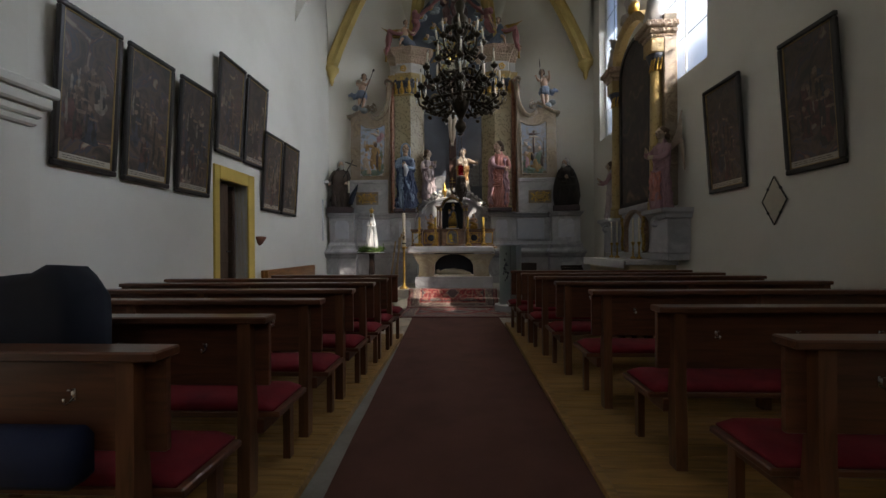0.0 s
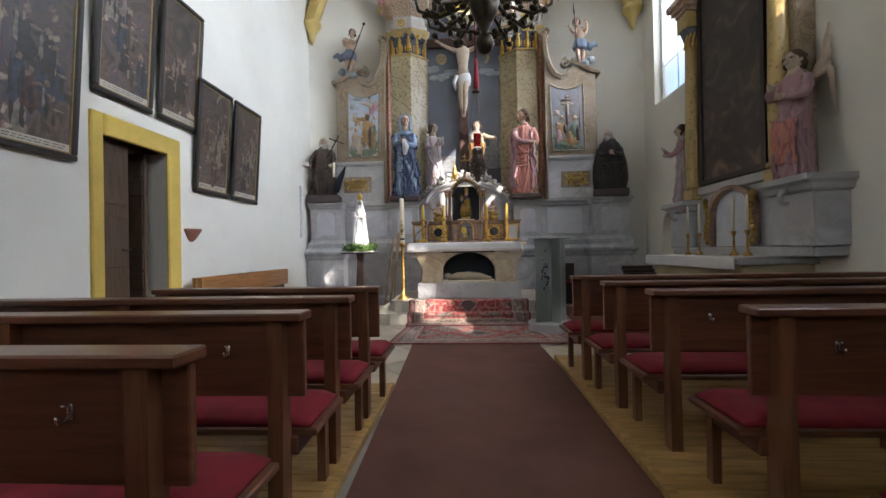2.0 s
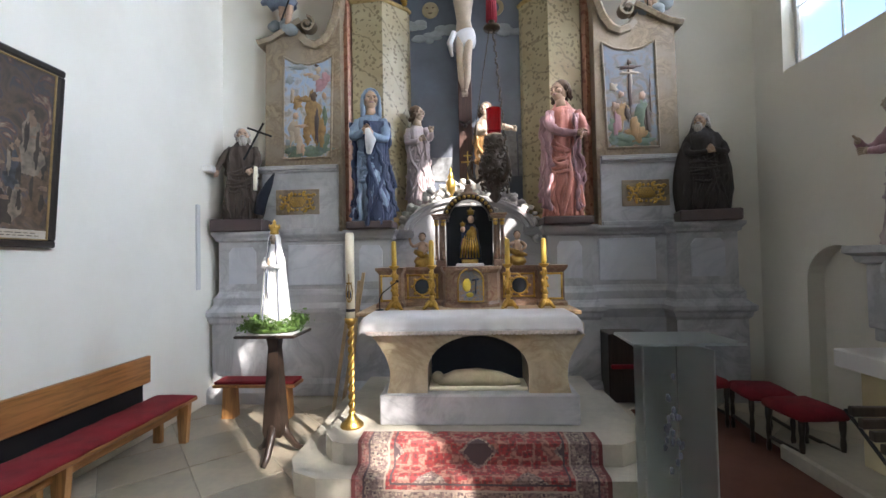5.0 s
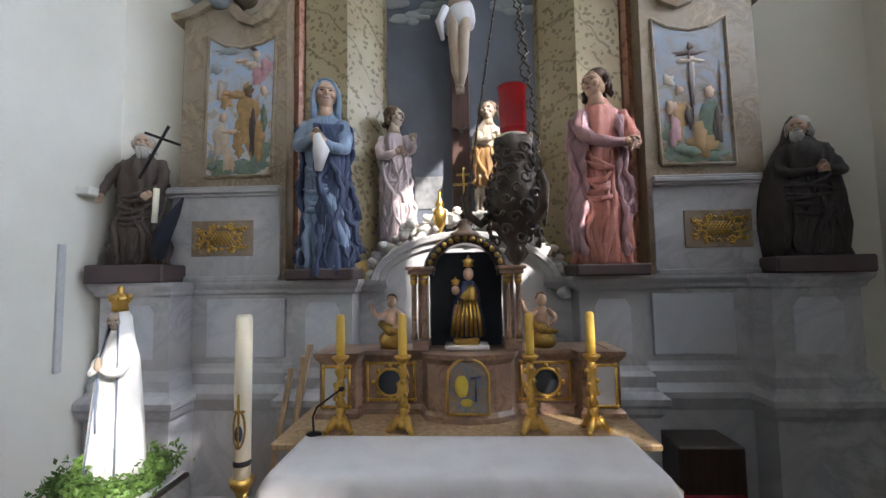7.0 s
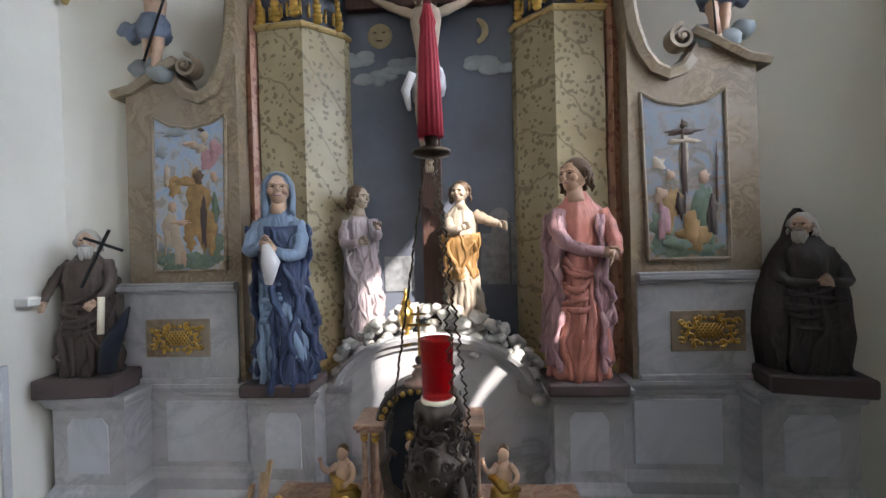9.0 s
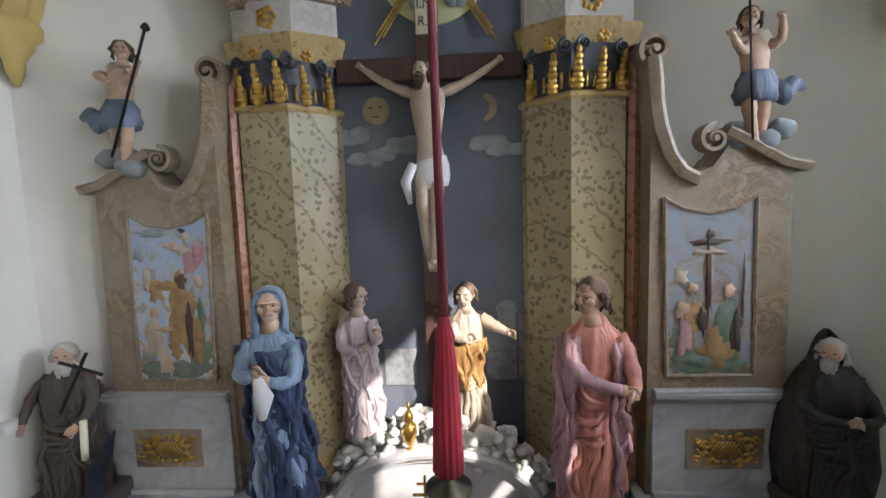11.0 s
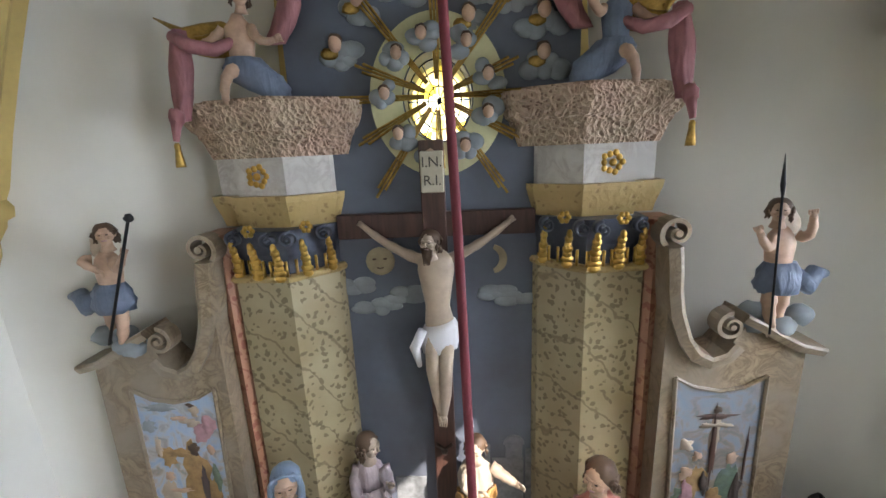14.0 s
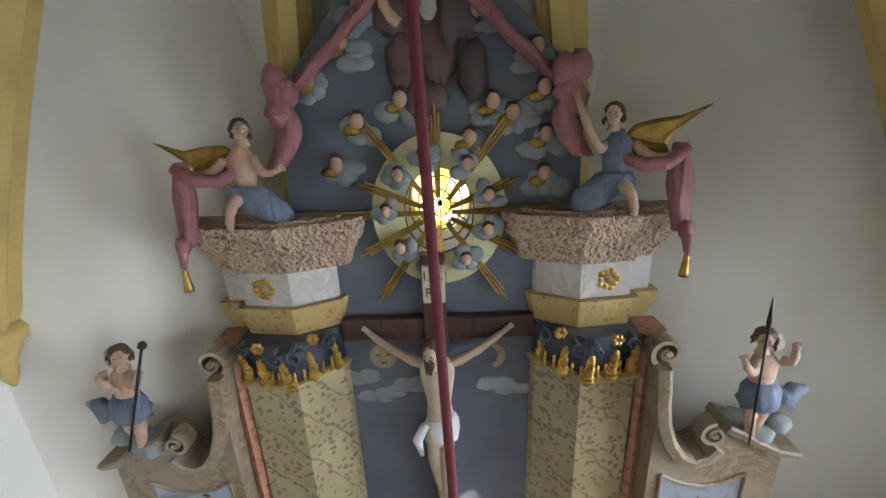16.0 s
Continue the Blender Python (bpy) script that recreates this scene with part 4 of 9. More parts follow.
def standing(name, label, at, h, w, robe, mantle, skin, hair, arms, seed, veil=None, beard=None, face=(0, -1), base=BASEBROWN, base_h=0.10, base_w=None, mantle_span=(150, 400), mantle_z=(0.12, 0.80), lean=0.0, turn=0.0, folds=9, extra=None, group=""):
    """A robed standing figure: fluted robe, a mantle wrapped over it, sleeves, head, on a low block."""
    b = Mesh(robe, smooth=True)
    if base:
        bw = base_w or w * 0.98
        b.use(base, False).box(-bw / 2, bw / 2, -bw * 0.36, bw * 0.36, 0, base_h, 0.015)
    body = h * 0.86
    rings = robe_rings(body, w * 0.42, w * 0.30, folds, seed, STAND, lean)
    up = lambda r: [[(x, y, z + base_h) for x, y, z in q] for q in r]
    b.use(robe, True).loft(up(rings))
    carved_folds(b, rings, base_h, h, seed)
    if mantle:
        n = len(rings[0])
        rows = []
        for i, ring in enumerate(rings):
            k = i / (len(rings) - 1)
            if not mantle_z[0] <= k <= mantle_z[1]:
                continue
            row, back = [], []
            for j in range(n + 1):
                a = 360 * j / n
                a0, a1 = mantle_span
                aa = a if a >= a0 - 0.1 else a + 360
                inside = a0 <= aa <= a1
                if inside:
                    row.append((aa, ring[j % n]))
            row.sort()
            g = 1.24 + 0.05 * math.sin(7 * k + seed)
            pts = [(x * g + 0.012 * math.sin(9 * a + 20 * k), y * g - 0.008, z + base_h + 0.10 * h * math.sin(radians(a)) * (1 - k)) for a, (x, y, z) in row]
            pts2 = [(x * 0.96, y * 0.96, z) for x, y, z in reversed(pts)]
            rows.append(pts + pts2)
        m = min(len(r) for r in rows)
        b.use(mantle, True).loft([r[:m // 2] + r[-(m // 2):] for r in rows])
        for i in (0, m // 2 - 1):
            b.tube([Vector(r[i if i == 0 else m // 2 - 1]) for r in rows], [0.014 * h + 0.008 * h * math.sin(1.7 * q) for q in range(len(rows))], 7)
        for q in range(3, m // 2 - 3, 4):
            b.tube([Vector(r[min(m // 2 - 1, max(0, q + int(2.5 * math.sin(0.5 * e + q))))]) * 1.0 for e, r in enumerate(rows)], [0.006 * h + 0.012 * h * math.sin(math.pi * e / len(rows)) for e in range(len(rows))], 6)
    hz = base_h + h * 0.93
    head(b, (lean * h * 0.93, -0.015, hz), h * 0.072, skin, hair, veil, beard, face)
    for pts, mat in arms:
        b.use(mat, True)
        limb(b, [(x * (0.56 * h + 0.28 * w), y * h * 0.80, base_h + z * h) for x, y, z in pts], 0.045 * h, 0.024 * h, skin)
    if extra:
        extra(b, h, base_h)
    ob = thing(name, label, "statue", group, mesh=b, at=at)
    ob.rotation_euler = (0, 0, radians(turn))
    return ob


# ---- high altar retable ----
ret = thing("high_altar_retable", "tall painted baroque retable with flowered marble pilasters and gilt capitals", "altarpiece")
PT = 2.17


def plinth_profile(z0, z1, o=0.0):
    return [(-0.1, z0), (0.05 + o, z0), (0.05 + o, z0 + 0.10), (0.02 + o, z0 + 0.14), (o, z0 + 0.18), (o, z1 - 0.13), (0.03 + o, z1 - 0.11), (0.035 + o, z1 - 0.08), (0.06 + o, z1 - 0.05), (0.07 + o, z1 - 0.03), (0.07 + o, z1), (-0.1, z1)]


def pedestal(x0, x1, yf, yb, panel=True):
    """A grey marble pedestal in two storeys with mouldings and a sunk panel."""
    b = Mesh(GREYM)
    b.box(x0 + 0.012, x1 - 0.012, yf + 0.012, yb, 0, PT - 0.02, 0.004)
    path = [(x0, yb), (x0, yf), (x1, yf), (x1, yb)]
    b.sweep(path, [(o, z) for o, z in plinth_profile(1.22, PT)])
    b.sweep(path, [(-0.1, 0), (0.12, 0), (0.12, 0.14), (0.09, 0.20), (0.06, 0.24), (0.06, 0.98), (0.09, 1.02), (0.10, 1.07), (0.13, 1.10), (0.13, 1.15), (0.07, 1.20), (0.05, 1.23), (-0.1, 1.23)])
    ob = part("pedestal", b, ret, "grey painted marble pedestal")
    if panel:
        w = (x1 - x0) * 0.56
        cx = (x0 + x1) / 2
        out = [(cx - w / 2, 1.50), (cx + w / 2, 1.50), (cx + w / 2, 1.90), (cx + w * 0.36, 1.97), (cx - w * 0.36, 1.97), (cx - w / 2, 1.90)]
        b = Mesh(GREYP)
        b.slab(out, yf - 0.012, yf + 0.01)
        part("panel", b, ob)
    return ob


pedestal(-3.30, -2.66, 11.62, 12.3)
pedestal(-1.60, -1.06, 11.72, 12.4)
pedestal(0.93, 1.48, 11.72, 12.4)
pedestal(2.50, 3.22, 11.66, 12.3)
for x0, x1 in ((-2.66, -1.60), (1.48, 2.50)):
    b = Mesh(GREYM)
    b.box(x0 - 0.05, x1 + 0.05, 11.935, 12.6, 0, PT - 0.01, 0.002)
    b.sweep([(x0, 11.92), (x1, 11.92)], plinth_profile(1.22, PT))
    b.sweep([(x0, 11.92), (x1, 11.92)], [(-0.1, 0), (0.10, 0), (0.10, 0.16), (0.05, 0.22), (0.05, 0.98), (0.08, 1.04), (0.11, 1.10), (0.11, 1.15), (0.04, 1.22), (-0.1, 1.22)])
    b.use(GREYP).box(x0 + 0.15, x1 - 0.15, 11.905, 11.93, 1.45, 2.0, 0.01)
    part("pedestal_wall", b, ret, "grey marble wall between the pedestals")
# middle section with segmental arch
b = Mesh(GREYM)
b.box(-1.06, 0.93, 11.98, 12.5, 0, 2.1, 0.002)
out = [(-0.80, 1.5), (0.68, 1.5), (0.68, 2.12)] + [(CX + 0.78 * math.cos(radians(a)), 2.10 + 0.40 * math.sin(radians(a))) for a in range(8, 173, 8)] + [(-0.80, 2.12)]
b.slab(out, 11.90, 12.4)
for x0, x1 in ((-1.06, -0.78), (0.66, 0.93)):
    b.sweep([(x0, 11.93), (x1, 11.93)], [(-0.1, 2.06), (0.02, 2.06), (0.05, 2.12), (0.06, 2.17), (-0.1, 2.17)])
rows = []
for i in range(27):
    a = radians(172 - 164 * i / 26)
    x, z = CX + math.cos(a) * 0.76, 2.10 + math.sin(a) * 0.38
    nx, nz = math.cos(a), math.sin(a)
    rows.append([(x + nx * o, y, z + nz * o) for o, y in ((0.0, 11.90), (0.0, 11.86), (0.05, 11.85), (0.06, 11.81), (0.10, 11.80), (0.12, 11.84), (0.12, 11.95), (0.0, 11.95))])
b.loft(rows)
part("arched_base", b, ret, "pale grey segmental-arched base")
# rock heap above the arch
b = Mesh(ROCK, smooth=True)
rnd = random.Random(5)
for i in range(190):
    x = rnd.uniform(-1.0, 0.88)
    top = 2.30 + 0.52 * max(0, 1 - (abs(x - CX) / 0.95) ** 2)
    z = top - 0.34 * rnd.random() ** 1.5
    r = rnd.uniform(0.035, 0.078)
    b.ball((x, rnd.uniform(11.86, 12.2), z), (r, r * 0.9, r * 0.75), 8, 6, 0.55, i * 0.7)
part("rock_mound", b, ret, "white-painted rocky mound")

# blue-grey painted back panel, wide above the cornice, with an opening for the oculus
OX, OZ, ORX, ORZ = CX + 0.06, 6.74, 0.265, 0.335
YP = 12.42
out = [(-0.93, 2.2), (-0.93, 6.42), (-1.16, 6.7), (-1.16, 7.6), (-0.95, 7.85), (-0.6, 8.25), (CX, 8.75), (0.5, 8.25), (0.86, 7.85), (1.08, 7.6), (1.08, 6.7), (0.82, 6.42), (0.82, 2.2)]
b = Mesh(BLUEGREY)
ring = arc(OX, OZ, ORX, 0, 360, 48, ORZ)[:-1]
sq = []
for k in range(48):
    a = 2 * math.pi * k / 48
    s = 1 / max(abs(math.cos(a)) / 0.62, abs(math.sin(a)) / 0.62)
    sq.append((OX + s * math.cos(a), OZ + s * math.sin(a)))
for y in (YP, YP + 0.06):
    b.add([(x, y, z) for x, z in ring + sq], [[k, (k + 1) % 48, 48 + (k + 1) % 48, 48 + k] for k in range(48)])
b.add([(x, y, z) for y in (YP, 13.05) for x, z in ring], [[k, (k + 1) % 48, 48 + (k + 1) % 48, 48 + k] for k in range(48)])
xl, xr, zl, zh = OX - 0.62, OX + 0.62, OZ - 0.62, OZ + 0.62
part("back_panel", b, ret, "blue-grey painted panel with faint clouds")
b = Mesh(BLUEGREY)
b.slab([(-0.93, 2.2), (0.82, 2.2), (0.82, zl), (-0.93, zl)], YP, YP + 0.06)
part("back_panel", b, ret, "blue-grey painted panel with faint clouds")
b = Mesh(BLUEGREY)
b.slab([(-0.93, zl), (xl, zl), (xl, zh), (-1.16, zh), (-1.16, 6.7), (-0.93, 6.42)], YP, YP + 0.06)
part("back_panel", b, ret, "blue-grey painted panel with faint clouds")
b = Mesh(BLUEGREY)
b.slab([(xr, zl), (0.82, zl), (0.82, 6.42), (1.08, 6.7), (1.08, zh), (xr, zh)], YP, YP + 0.06)
part("back_panel", b, ret, "blue-grey painted panel with faint clouds")
b = Mesh(BLUEGREY)
b.slab([(-1.16, zh), (1.08, zh), (1.08, 7.6), (0.86, 7.85), (0.5, 8.25), (CX, 8.75), (-0.6, 8.25), (-0.95, 7.85), (-1.16, 7.6)], YP, YP + 0.06)
part("back_panel", b, ret, "blue-grey painted panel with faint clouds")
# painted clouds, sun, moon and far town on the panel
b = Mesh(CLOUD, smooth=True)
rnd = random.Random(3)
for cx, cz, w in ((-0.62, 5.02, 0.2), (-0.35, 5.12, 0.22), (0.35, 5.1, 0.2), (0.62, 5.08, 0.22), (-0.78, 5.2, 0.1)):
    for k in range(5):
        b.ball((cx + rnd.uniform(-w, w), YP, cz + rnd.uniform(-0.03, 0.05)), (rnd.uniform(0.07, 0.13), 0.012, rnd.uniform(0.035, 0.06)), 12, 6)
part("painted_clouds", b, ret)
b = Mesh(worn("painted_ochre_disc", (0.36, 0.29, 0.17), 0.6, vary=0.15, fine=30, broad=9), smooth=True)
b.ball((-0.55, YP, 5.44), (0.125, 0.025, 0.125), 24, 8)
b.use(HAIR, True)
for ex in (-0.045, 0.045):
    b.ball((-0.55 + ex, YP - 0.024, 5.465), (0.018, 0.004, 0.009), 8, 5)
b.tube([(-0.58, YP - 0.022, 5.39), (-0.55, YP - 0.025, 5.382), (-0.52, YP - 0.022, 5.39)], 0.006, 6)
part("painted_sun", b, ret, "round ochre painted sun disc with a face")
b = Mesh(b.mats[0])
cres = arc(0.40, 5.43, 0.125, -80, 80, 14) + arc(0.36, 5.43, 0.10, 62, -62, 12)
b.slab(cres, YP - 0.02, YP + 0.01)
part("painted_moon", b, ret, "ochre painted crescent moon")
TOWN = worn("painted_town", (0.24, 0.25, 0.26), 0.7, vary=0.3, fine=26, broad=12)
for x, z0, w, h in ((0.52, 2.95, 0.30, 0.50), (0.58, 3.45, 0.16, 0.16), (0.30, 2.95, 0.2, 0.40), (0.33, 3.35, 0.05, 0.25), (0.74, 2.95, 0.1, 0.6), (-0.42, 2.9, 0.3, 0.35)):
    b = Mesh(TOWN)
    b.box(x - w / 2, x + w / 2, YP - 0.012, YP + 0.01, z0, z0 + h, 0.003)
    part("painted_house", b, ret, "faint painted town house")
b = Mesh(TOWN)
b.slab(arc(0.58, 3.6, 0.10, 0, 180, 10), YP - 0.014, YP + 0.01)
part("painted_dome", b, ret, "faint painted church dome")

# pilasters, strips, capitals, entablature; built on one side and mirrored
PLAN = [(-1.66, 12.30), (-1.64, 12.10), (-1.20, 12.06), (-0.89, 12.34), (-0.86, 12.42)]


def mirrored(pts, s):
    return [(CX + s * (x - CX), y) for x, y in pts] if s > 0 else [(2 * CX - x, y) for x, y in reversed(pts)]


def leafwork(b, x, y, z, w, h, seed):
    """A curling upright leaf."""
    rr = random.Random(seed)
    for k in range(7):
        f = k / 6
        ww = w * (1 - 0.5 * f) * (0.8 + 0.2 * (k % 2))
        b.ball((x, y - 0.012 - 0.055 * f * f, z + h * f * 0.92), (ww, 0.022, h * 0.13), 8, 5)


def volute(b, cx, cz, r, y0, y1, turns=1.6, a0=90, way=1, thick=None):
    pts = []
    n = 26
    for i in range(n + 1):
        a = radians(a0 + way * 360 * turns * i / n)
        rr = r * (1 - 0.82 * i / n)
        pts.append((cx + rr * math.cos(a), cz + rr * math.sin(a)))
    th = thick or r * 0.24
    rows = []
    for i, (x, z) in enumerate(pts):
        k = th * (1 - 0.6 * i / n)
        a = radians(a0 + way * 360 * turns * i / n)
        dx, dz = math.cos(a) * k, math.sin(a) * k
        rows.append([(x + dx, y0, z + dz), (x - dx * 0.4, y0, z - dz * 0.4), (x - dx * 0.4, y1, z - dz * 0.4), (x + dx, y1, z + dz)])
    b.loft(rows)
    b.tube([(cx, y0 - 0.015, cz), (cx, y1, cz)], r * 0.22, 12)


for s in (1, -1):
    plan = mirrored(PLAN, s)
    X = lambda x: CX + s * (x - CX)
    b = Mesh(FLOWER)
    b.loft([[(x, y, z) for x, y in plan + [(plan[-1][0], 12.46), (plan[0][0], 12.46)]] for z in (2.17, 3.3, 4.4, 5.42)])
    part("pilaster", b, ret, "cream flowered marble pilaster with a folded front")
    b = Mesh(YELLOWM)
    b.sweep(plan, [(-0.05, 2.17), (0.045, 2.17), (0.045, 2.26), (0.02, 2.32), (0.0, 2.36), (-0.05, 2.36)])
    part("pilaster_foot", b, ret)
    b = Mesh(YELLOWM)
    b.sweep(plan, [(-0.05, 5.39), (0.015, 5.39), (0.03, 5.41), (0.03, 5.43), (0.01, 5.45), (-0.05, 5.45)])
    part("pilaster_moulding", b, ret)
    b = Mesh(REDSTRIP)
    b.loft([[(X(-1.88), 12.17, z), (X(-1.70), 12.07, z), (X(-1.66), 12.12, z), (X(-1.66), 12.4, z), (X(-1.88), 12.4, z)] for z in (2.17, 5.78)])
    part("side_strip", b, ret, "red flowered strip beside the pilaster")
    # capital
    cap = part("capital_core", (Mesh(STEELBLUE).loft([[(x, y, z) for x, y in [(px + (X(-1.2) - px) * k, py + 0.03 - 0.05 * (z > 5.7)) for px, py in plan] + [(plan[-1][0], 12.46), (plan[0][0], 12.46)]] for z, k in ((5.45, 0.06), (5.6, 0.05), (5.8, 0.0))])), ret, "dark blue composite capital with gilt leaves")
    for x, y, w in ((-1.60, 12.10, 0.05), (-1.42, 12.03, 0.055), (-1.22, 11.97, 0.055), (-1.06, 12.11, 0.05), (-0.91, 12.27, 0.045)):
        b = Mesh(GILT, smooth=True)
        leafwork(b, X(x), y, 5.455, w * 1.15, 0.27, 1)
        part("gilt_leaf", b, cap, "gilt acanthus leaf")
    b = Mesh(GILT, smooth=True)
    for k in range(13):
        f = k / 12
        x, y = (-1.62 + 0.42 * f / 0.55, 12.11 - 0.13 * f / 0.55) if f < 0.55 else (-1.2 + 0.31 * (f - 0.55) / 0.45, 11.98 + 0.30 * (f - 0.55) / 0.45)
        b.tube([(X(x), y - 0.012, 5.46), (X(x), y - 0.016, 5.58)], 0.012, 6)
    part("gilt_flutes", b, cap)
    for x, y in ((-1.58, 12.08), (-1.26, 11.96), (-1.13, 11.99), (-0.93, 12.22)):
        b = Mesh(STEELBLUE, smooth=True)
        volute(b, X(x), 5.75, 0.055, y - 0.06, y + 0.03)
        part("volute", b, cap)
    for x, y in ((-1.42, 12.0), (-1.03, 12.12)):
        b = Mesh(GILT, smooth=True)
        for k in range(6):
            a = 2 * math.pi * k / 6
            b.ball((X(x) + 0.032 * math.cos(a), y - 0.03, 5.82 + 0.03 * math.sin(a)), 0.022, 7, 5)
        part("gilt_flower", b, cap)
    # entablature: plan in two offsets so the ends step back
    eplan = mirrored([(-1.80, 12.46), (-1.80, 12.37), (-1.62, 12.35), (-1.60, 12.25), (-1.19, 12.20), (-0.88, 12.37), (-0.84, 12.46)], s)
    b = Mesh(YELLOWM)
    b.sweep(eplan, [(-0.12, 5.80), (0.0, 5.80), (0.01, 5.86), (0.03, 5.93), (0.05, 6.0), (0.055, 6.05), (-0.12, 6.05)])
    part("architrave", b, ret, "yellow marbled architrave block")
    b = Mesh(WHITEM)
    b.sweep(eplan, [(-0.12, 6.05), (-0.005, 6.05), (-0.005, 6.36), (-0.12, 6.36)])
    part("frieze", b, ret, "pale marbled frieze block")
    cplan = [(x + s * 0.11, y) if abs(x - CX) < 0.9 else (x, y) for x, y in eplan]
    b = Mesh(PINKM)
    b.sweep(cplan, [(-0.12, 6.34), (0.01, 6.34), (0.03, 6.40), (0.05, 6.47), (0.07, 6.50), (0.075, 6.53), (0.10, 6.55), (0.13, 6.60), (0.15, 6.66), (0.16, 6.74), (-0.12, 6.76)])
    part("cornice", b, ret, "pink carved and flared cornice")
    b = Mesh(PINKM)
    b.slab([(X(-1.92), 12.42), (X(-1.72), 12.2), (X(-1.2), 12.08), (X(-0.75), 12.30), (X(-0.75), 12.42)], 6.735, 6.765, 'z')
    part("cornice_top", b, ret)
    ros = Mesh(GILT, smooth=True)
    px, py, pz = X(-1.41), 12.215, 6.20
    ros.ball((px, py, pz), (0.03, 0.02, 0.03), 10, 6)
    for k in range(10):
        a = 2 * math.pi * k / 10
        rr = 0.062 if k % 2 else 0.075
        ros.ball((px + rr * math.cos(a), py + 0.012, pz + rr * math.sin(a)), (0.026, 0.014, 0.026), 7, 5)
    part("gilt_rosette", ros, ret, "gilt rosette")
    # wing: marble body with a scrolled top, fresco, gilt relief
    scoop = [(-1.80, 5.30), (-1.83, 5.12), (-1.90, 4.92), (-1.99, 4.79), (-2.09, 4.74), (-2.20, 4.78), (-2.26, 4.86)]
    wing_body = [(-2.83, 2.17), (-1.76, 2.17), (-1.76, 5.6)] + scoop + [(-2.35, 5.0), (-2.5, 4.95), (-2.66, 4.85), (-2.80, 4.80)]
    wb = Mesh(BROWNM)
    wb.slab([(X(x), z) for x, z in wing_body], 11.92, 12.2)
    wing = part("side_wing", wb, ret, "ochre-grey marbled wing with a scrolled top")
    b = Mesh(GREYM)
    b.slab([(X(x), z) for x, z in ((-2.86, 2.17), (-1.8, 2.17), (-1.8, 3.02), (-2.86, 3.02))], 11.895, 11.93)
    part("lower_panel", b, wing, "grey marbled panel")
    b = Mesh(GREYM)
    xs = sorted((X(-2.90), X(-1.80)))
    for z0, z1, o in ((2.98, 3.01, 0.02), (3.01, 3.05, 0.045), (3.05, 3.075, 0.03)):
        b.box(xs[0], xs[1], 11.92 - 0.03 - o, 11.99, z0, z1, 0.006)
    part("moulding", b, wing)
    b = Mesh(GREYM)
    b.box(xs[0], xs[1], 11.86, 11.99, 2.17, 2.22, 0.006)
    part("foot_moulding", b, wing)
    # raised band along the scoop and the top
    for pts, wdt in ((scoop[::-1] + [(-1.79, 5.45), (-1.77, 5.62)], 0.07), ([(-2.90, 4.80), (-2.72, 4.84), (-2.56, 4.93), (-2.42, 5.02), (-2.30, 5.08)], 0.05)):
        rows = []
        for i, (x, z) in enumerate(pts):
            x0_, z0_ = pts[max(i - 1, 0)]
            x1_, z1_ = pts[min(i + 1, len(pts) - 1)]
            d = Vector((x1_ - x0_, z1_ - z0_)).normalized()
            nx, nz = -d.y, d.x
            rows.append([(X(x + nx * a), y, z + nz * a) for a, y in ((-wdt, 11.93), (-wdt, 11.87), (0, 11.85), (wdt * 0.4, 11.86), (wdt * 0.5, 11.95), (wdt * 0.5, 12.15), (-wdt, 12.15))])
        bb = Mesh(BROWNM)
        bb.loft(rows)
        part("scroll_band", bb, wing, "carved ochre band")
    bb = Mesh(BROWNM, smooth=False)
    volute(bb, X(-2.20), 5.01, 0.10, 11.86, 11.99, 1.5, 90, -s)
    part("scroll", bb, wing, "small stone scroll")
    bb = Mesh(BROWNM, smooth=False)
    volute(bb, X(-1.80), 5.70, 0.12, 11.95, 12.1, 1.5, 270, s)
    part("scroll", bb, wing, "stone scroll beside the capital")
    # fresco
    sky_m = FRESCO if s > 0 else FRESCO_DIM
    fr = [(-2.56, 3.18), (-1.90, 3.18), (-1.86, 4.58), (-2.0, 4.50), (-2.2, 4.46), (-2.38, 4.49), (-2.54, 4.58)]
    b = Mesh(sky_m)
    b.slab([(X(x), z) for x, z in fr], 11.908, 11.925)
    fres = part("fresco", b, wing, "faded painted scene with blue sky" if s > 0 else "darker painted scene with dull sky")
    b = Mesh(BROWNM)
    for i in range(len(fr)):
        (xa, za), (xb, zb) = fr[i], fr[(i + 1) % len(fr)]
        b.tube([(X(xa), 11.905, za), (X(xb), 11.905, zb)], 0.016, 6)
    part("fresco_frame", b, fres)
    rnd = random.Random(11 if s > 0 else 12)

    count = [0]

    def patch(cx, cz, rx, rz, material, seed):
        m = Mesh(material, smooth=True)
        count[0] += 1
        dy = -0.0006 * count[0]
        pts = []
        for k in range(22):
            a = 2 * math.pi * k / 22
            g = 1 + 0.75 * noise.noise(Vector((math.cos(a) * 2.0, math.sin(a) * 2.0, seed)))
            pts.append((X(cx) + rx * g * math.cos(a), cz + rz * g * math.sin(a)))
        m.loft([[(x, 11.909 + dy, z) for x, z in pts], [(X(cx) + (x - X(cx)) * 0.97, 11.9075 + dy, cz + (z - cz) * 0.97) for x, z in pts]])
        part("painted_mass", m, fres)

    patch(-2.22, 3.27, 0.30, 0.08, FRESCO_GREEN, 1.0 + s)
    patch(-2.02, 3.42, 0.10, 0.16, FRESCO_GREEN, 2.0 + s)
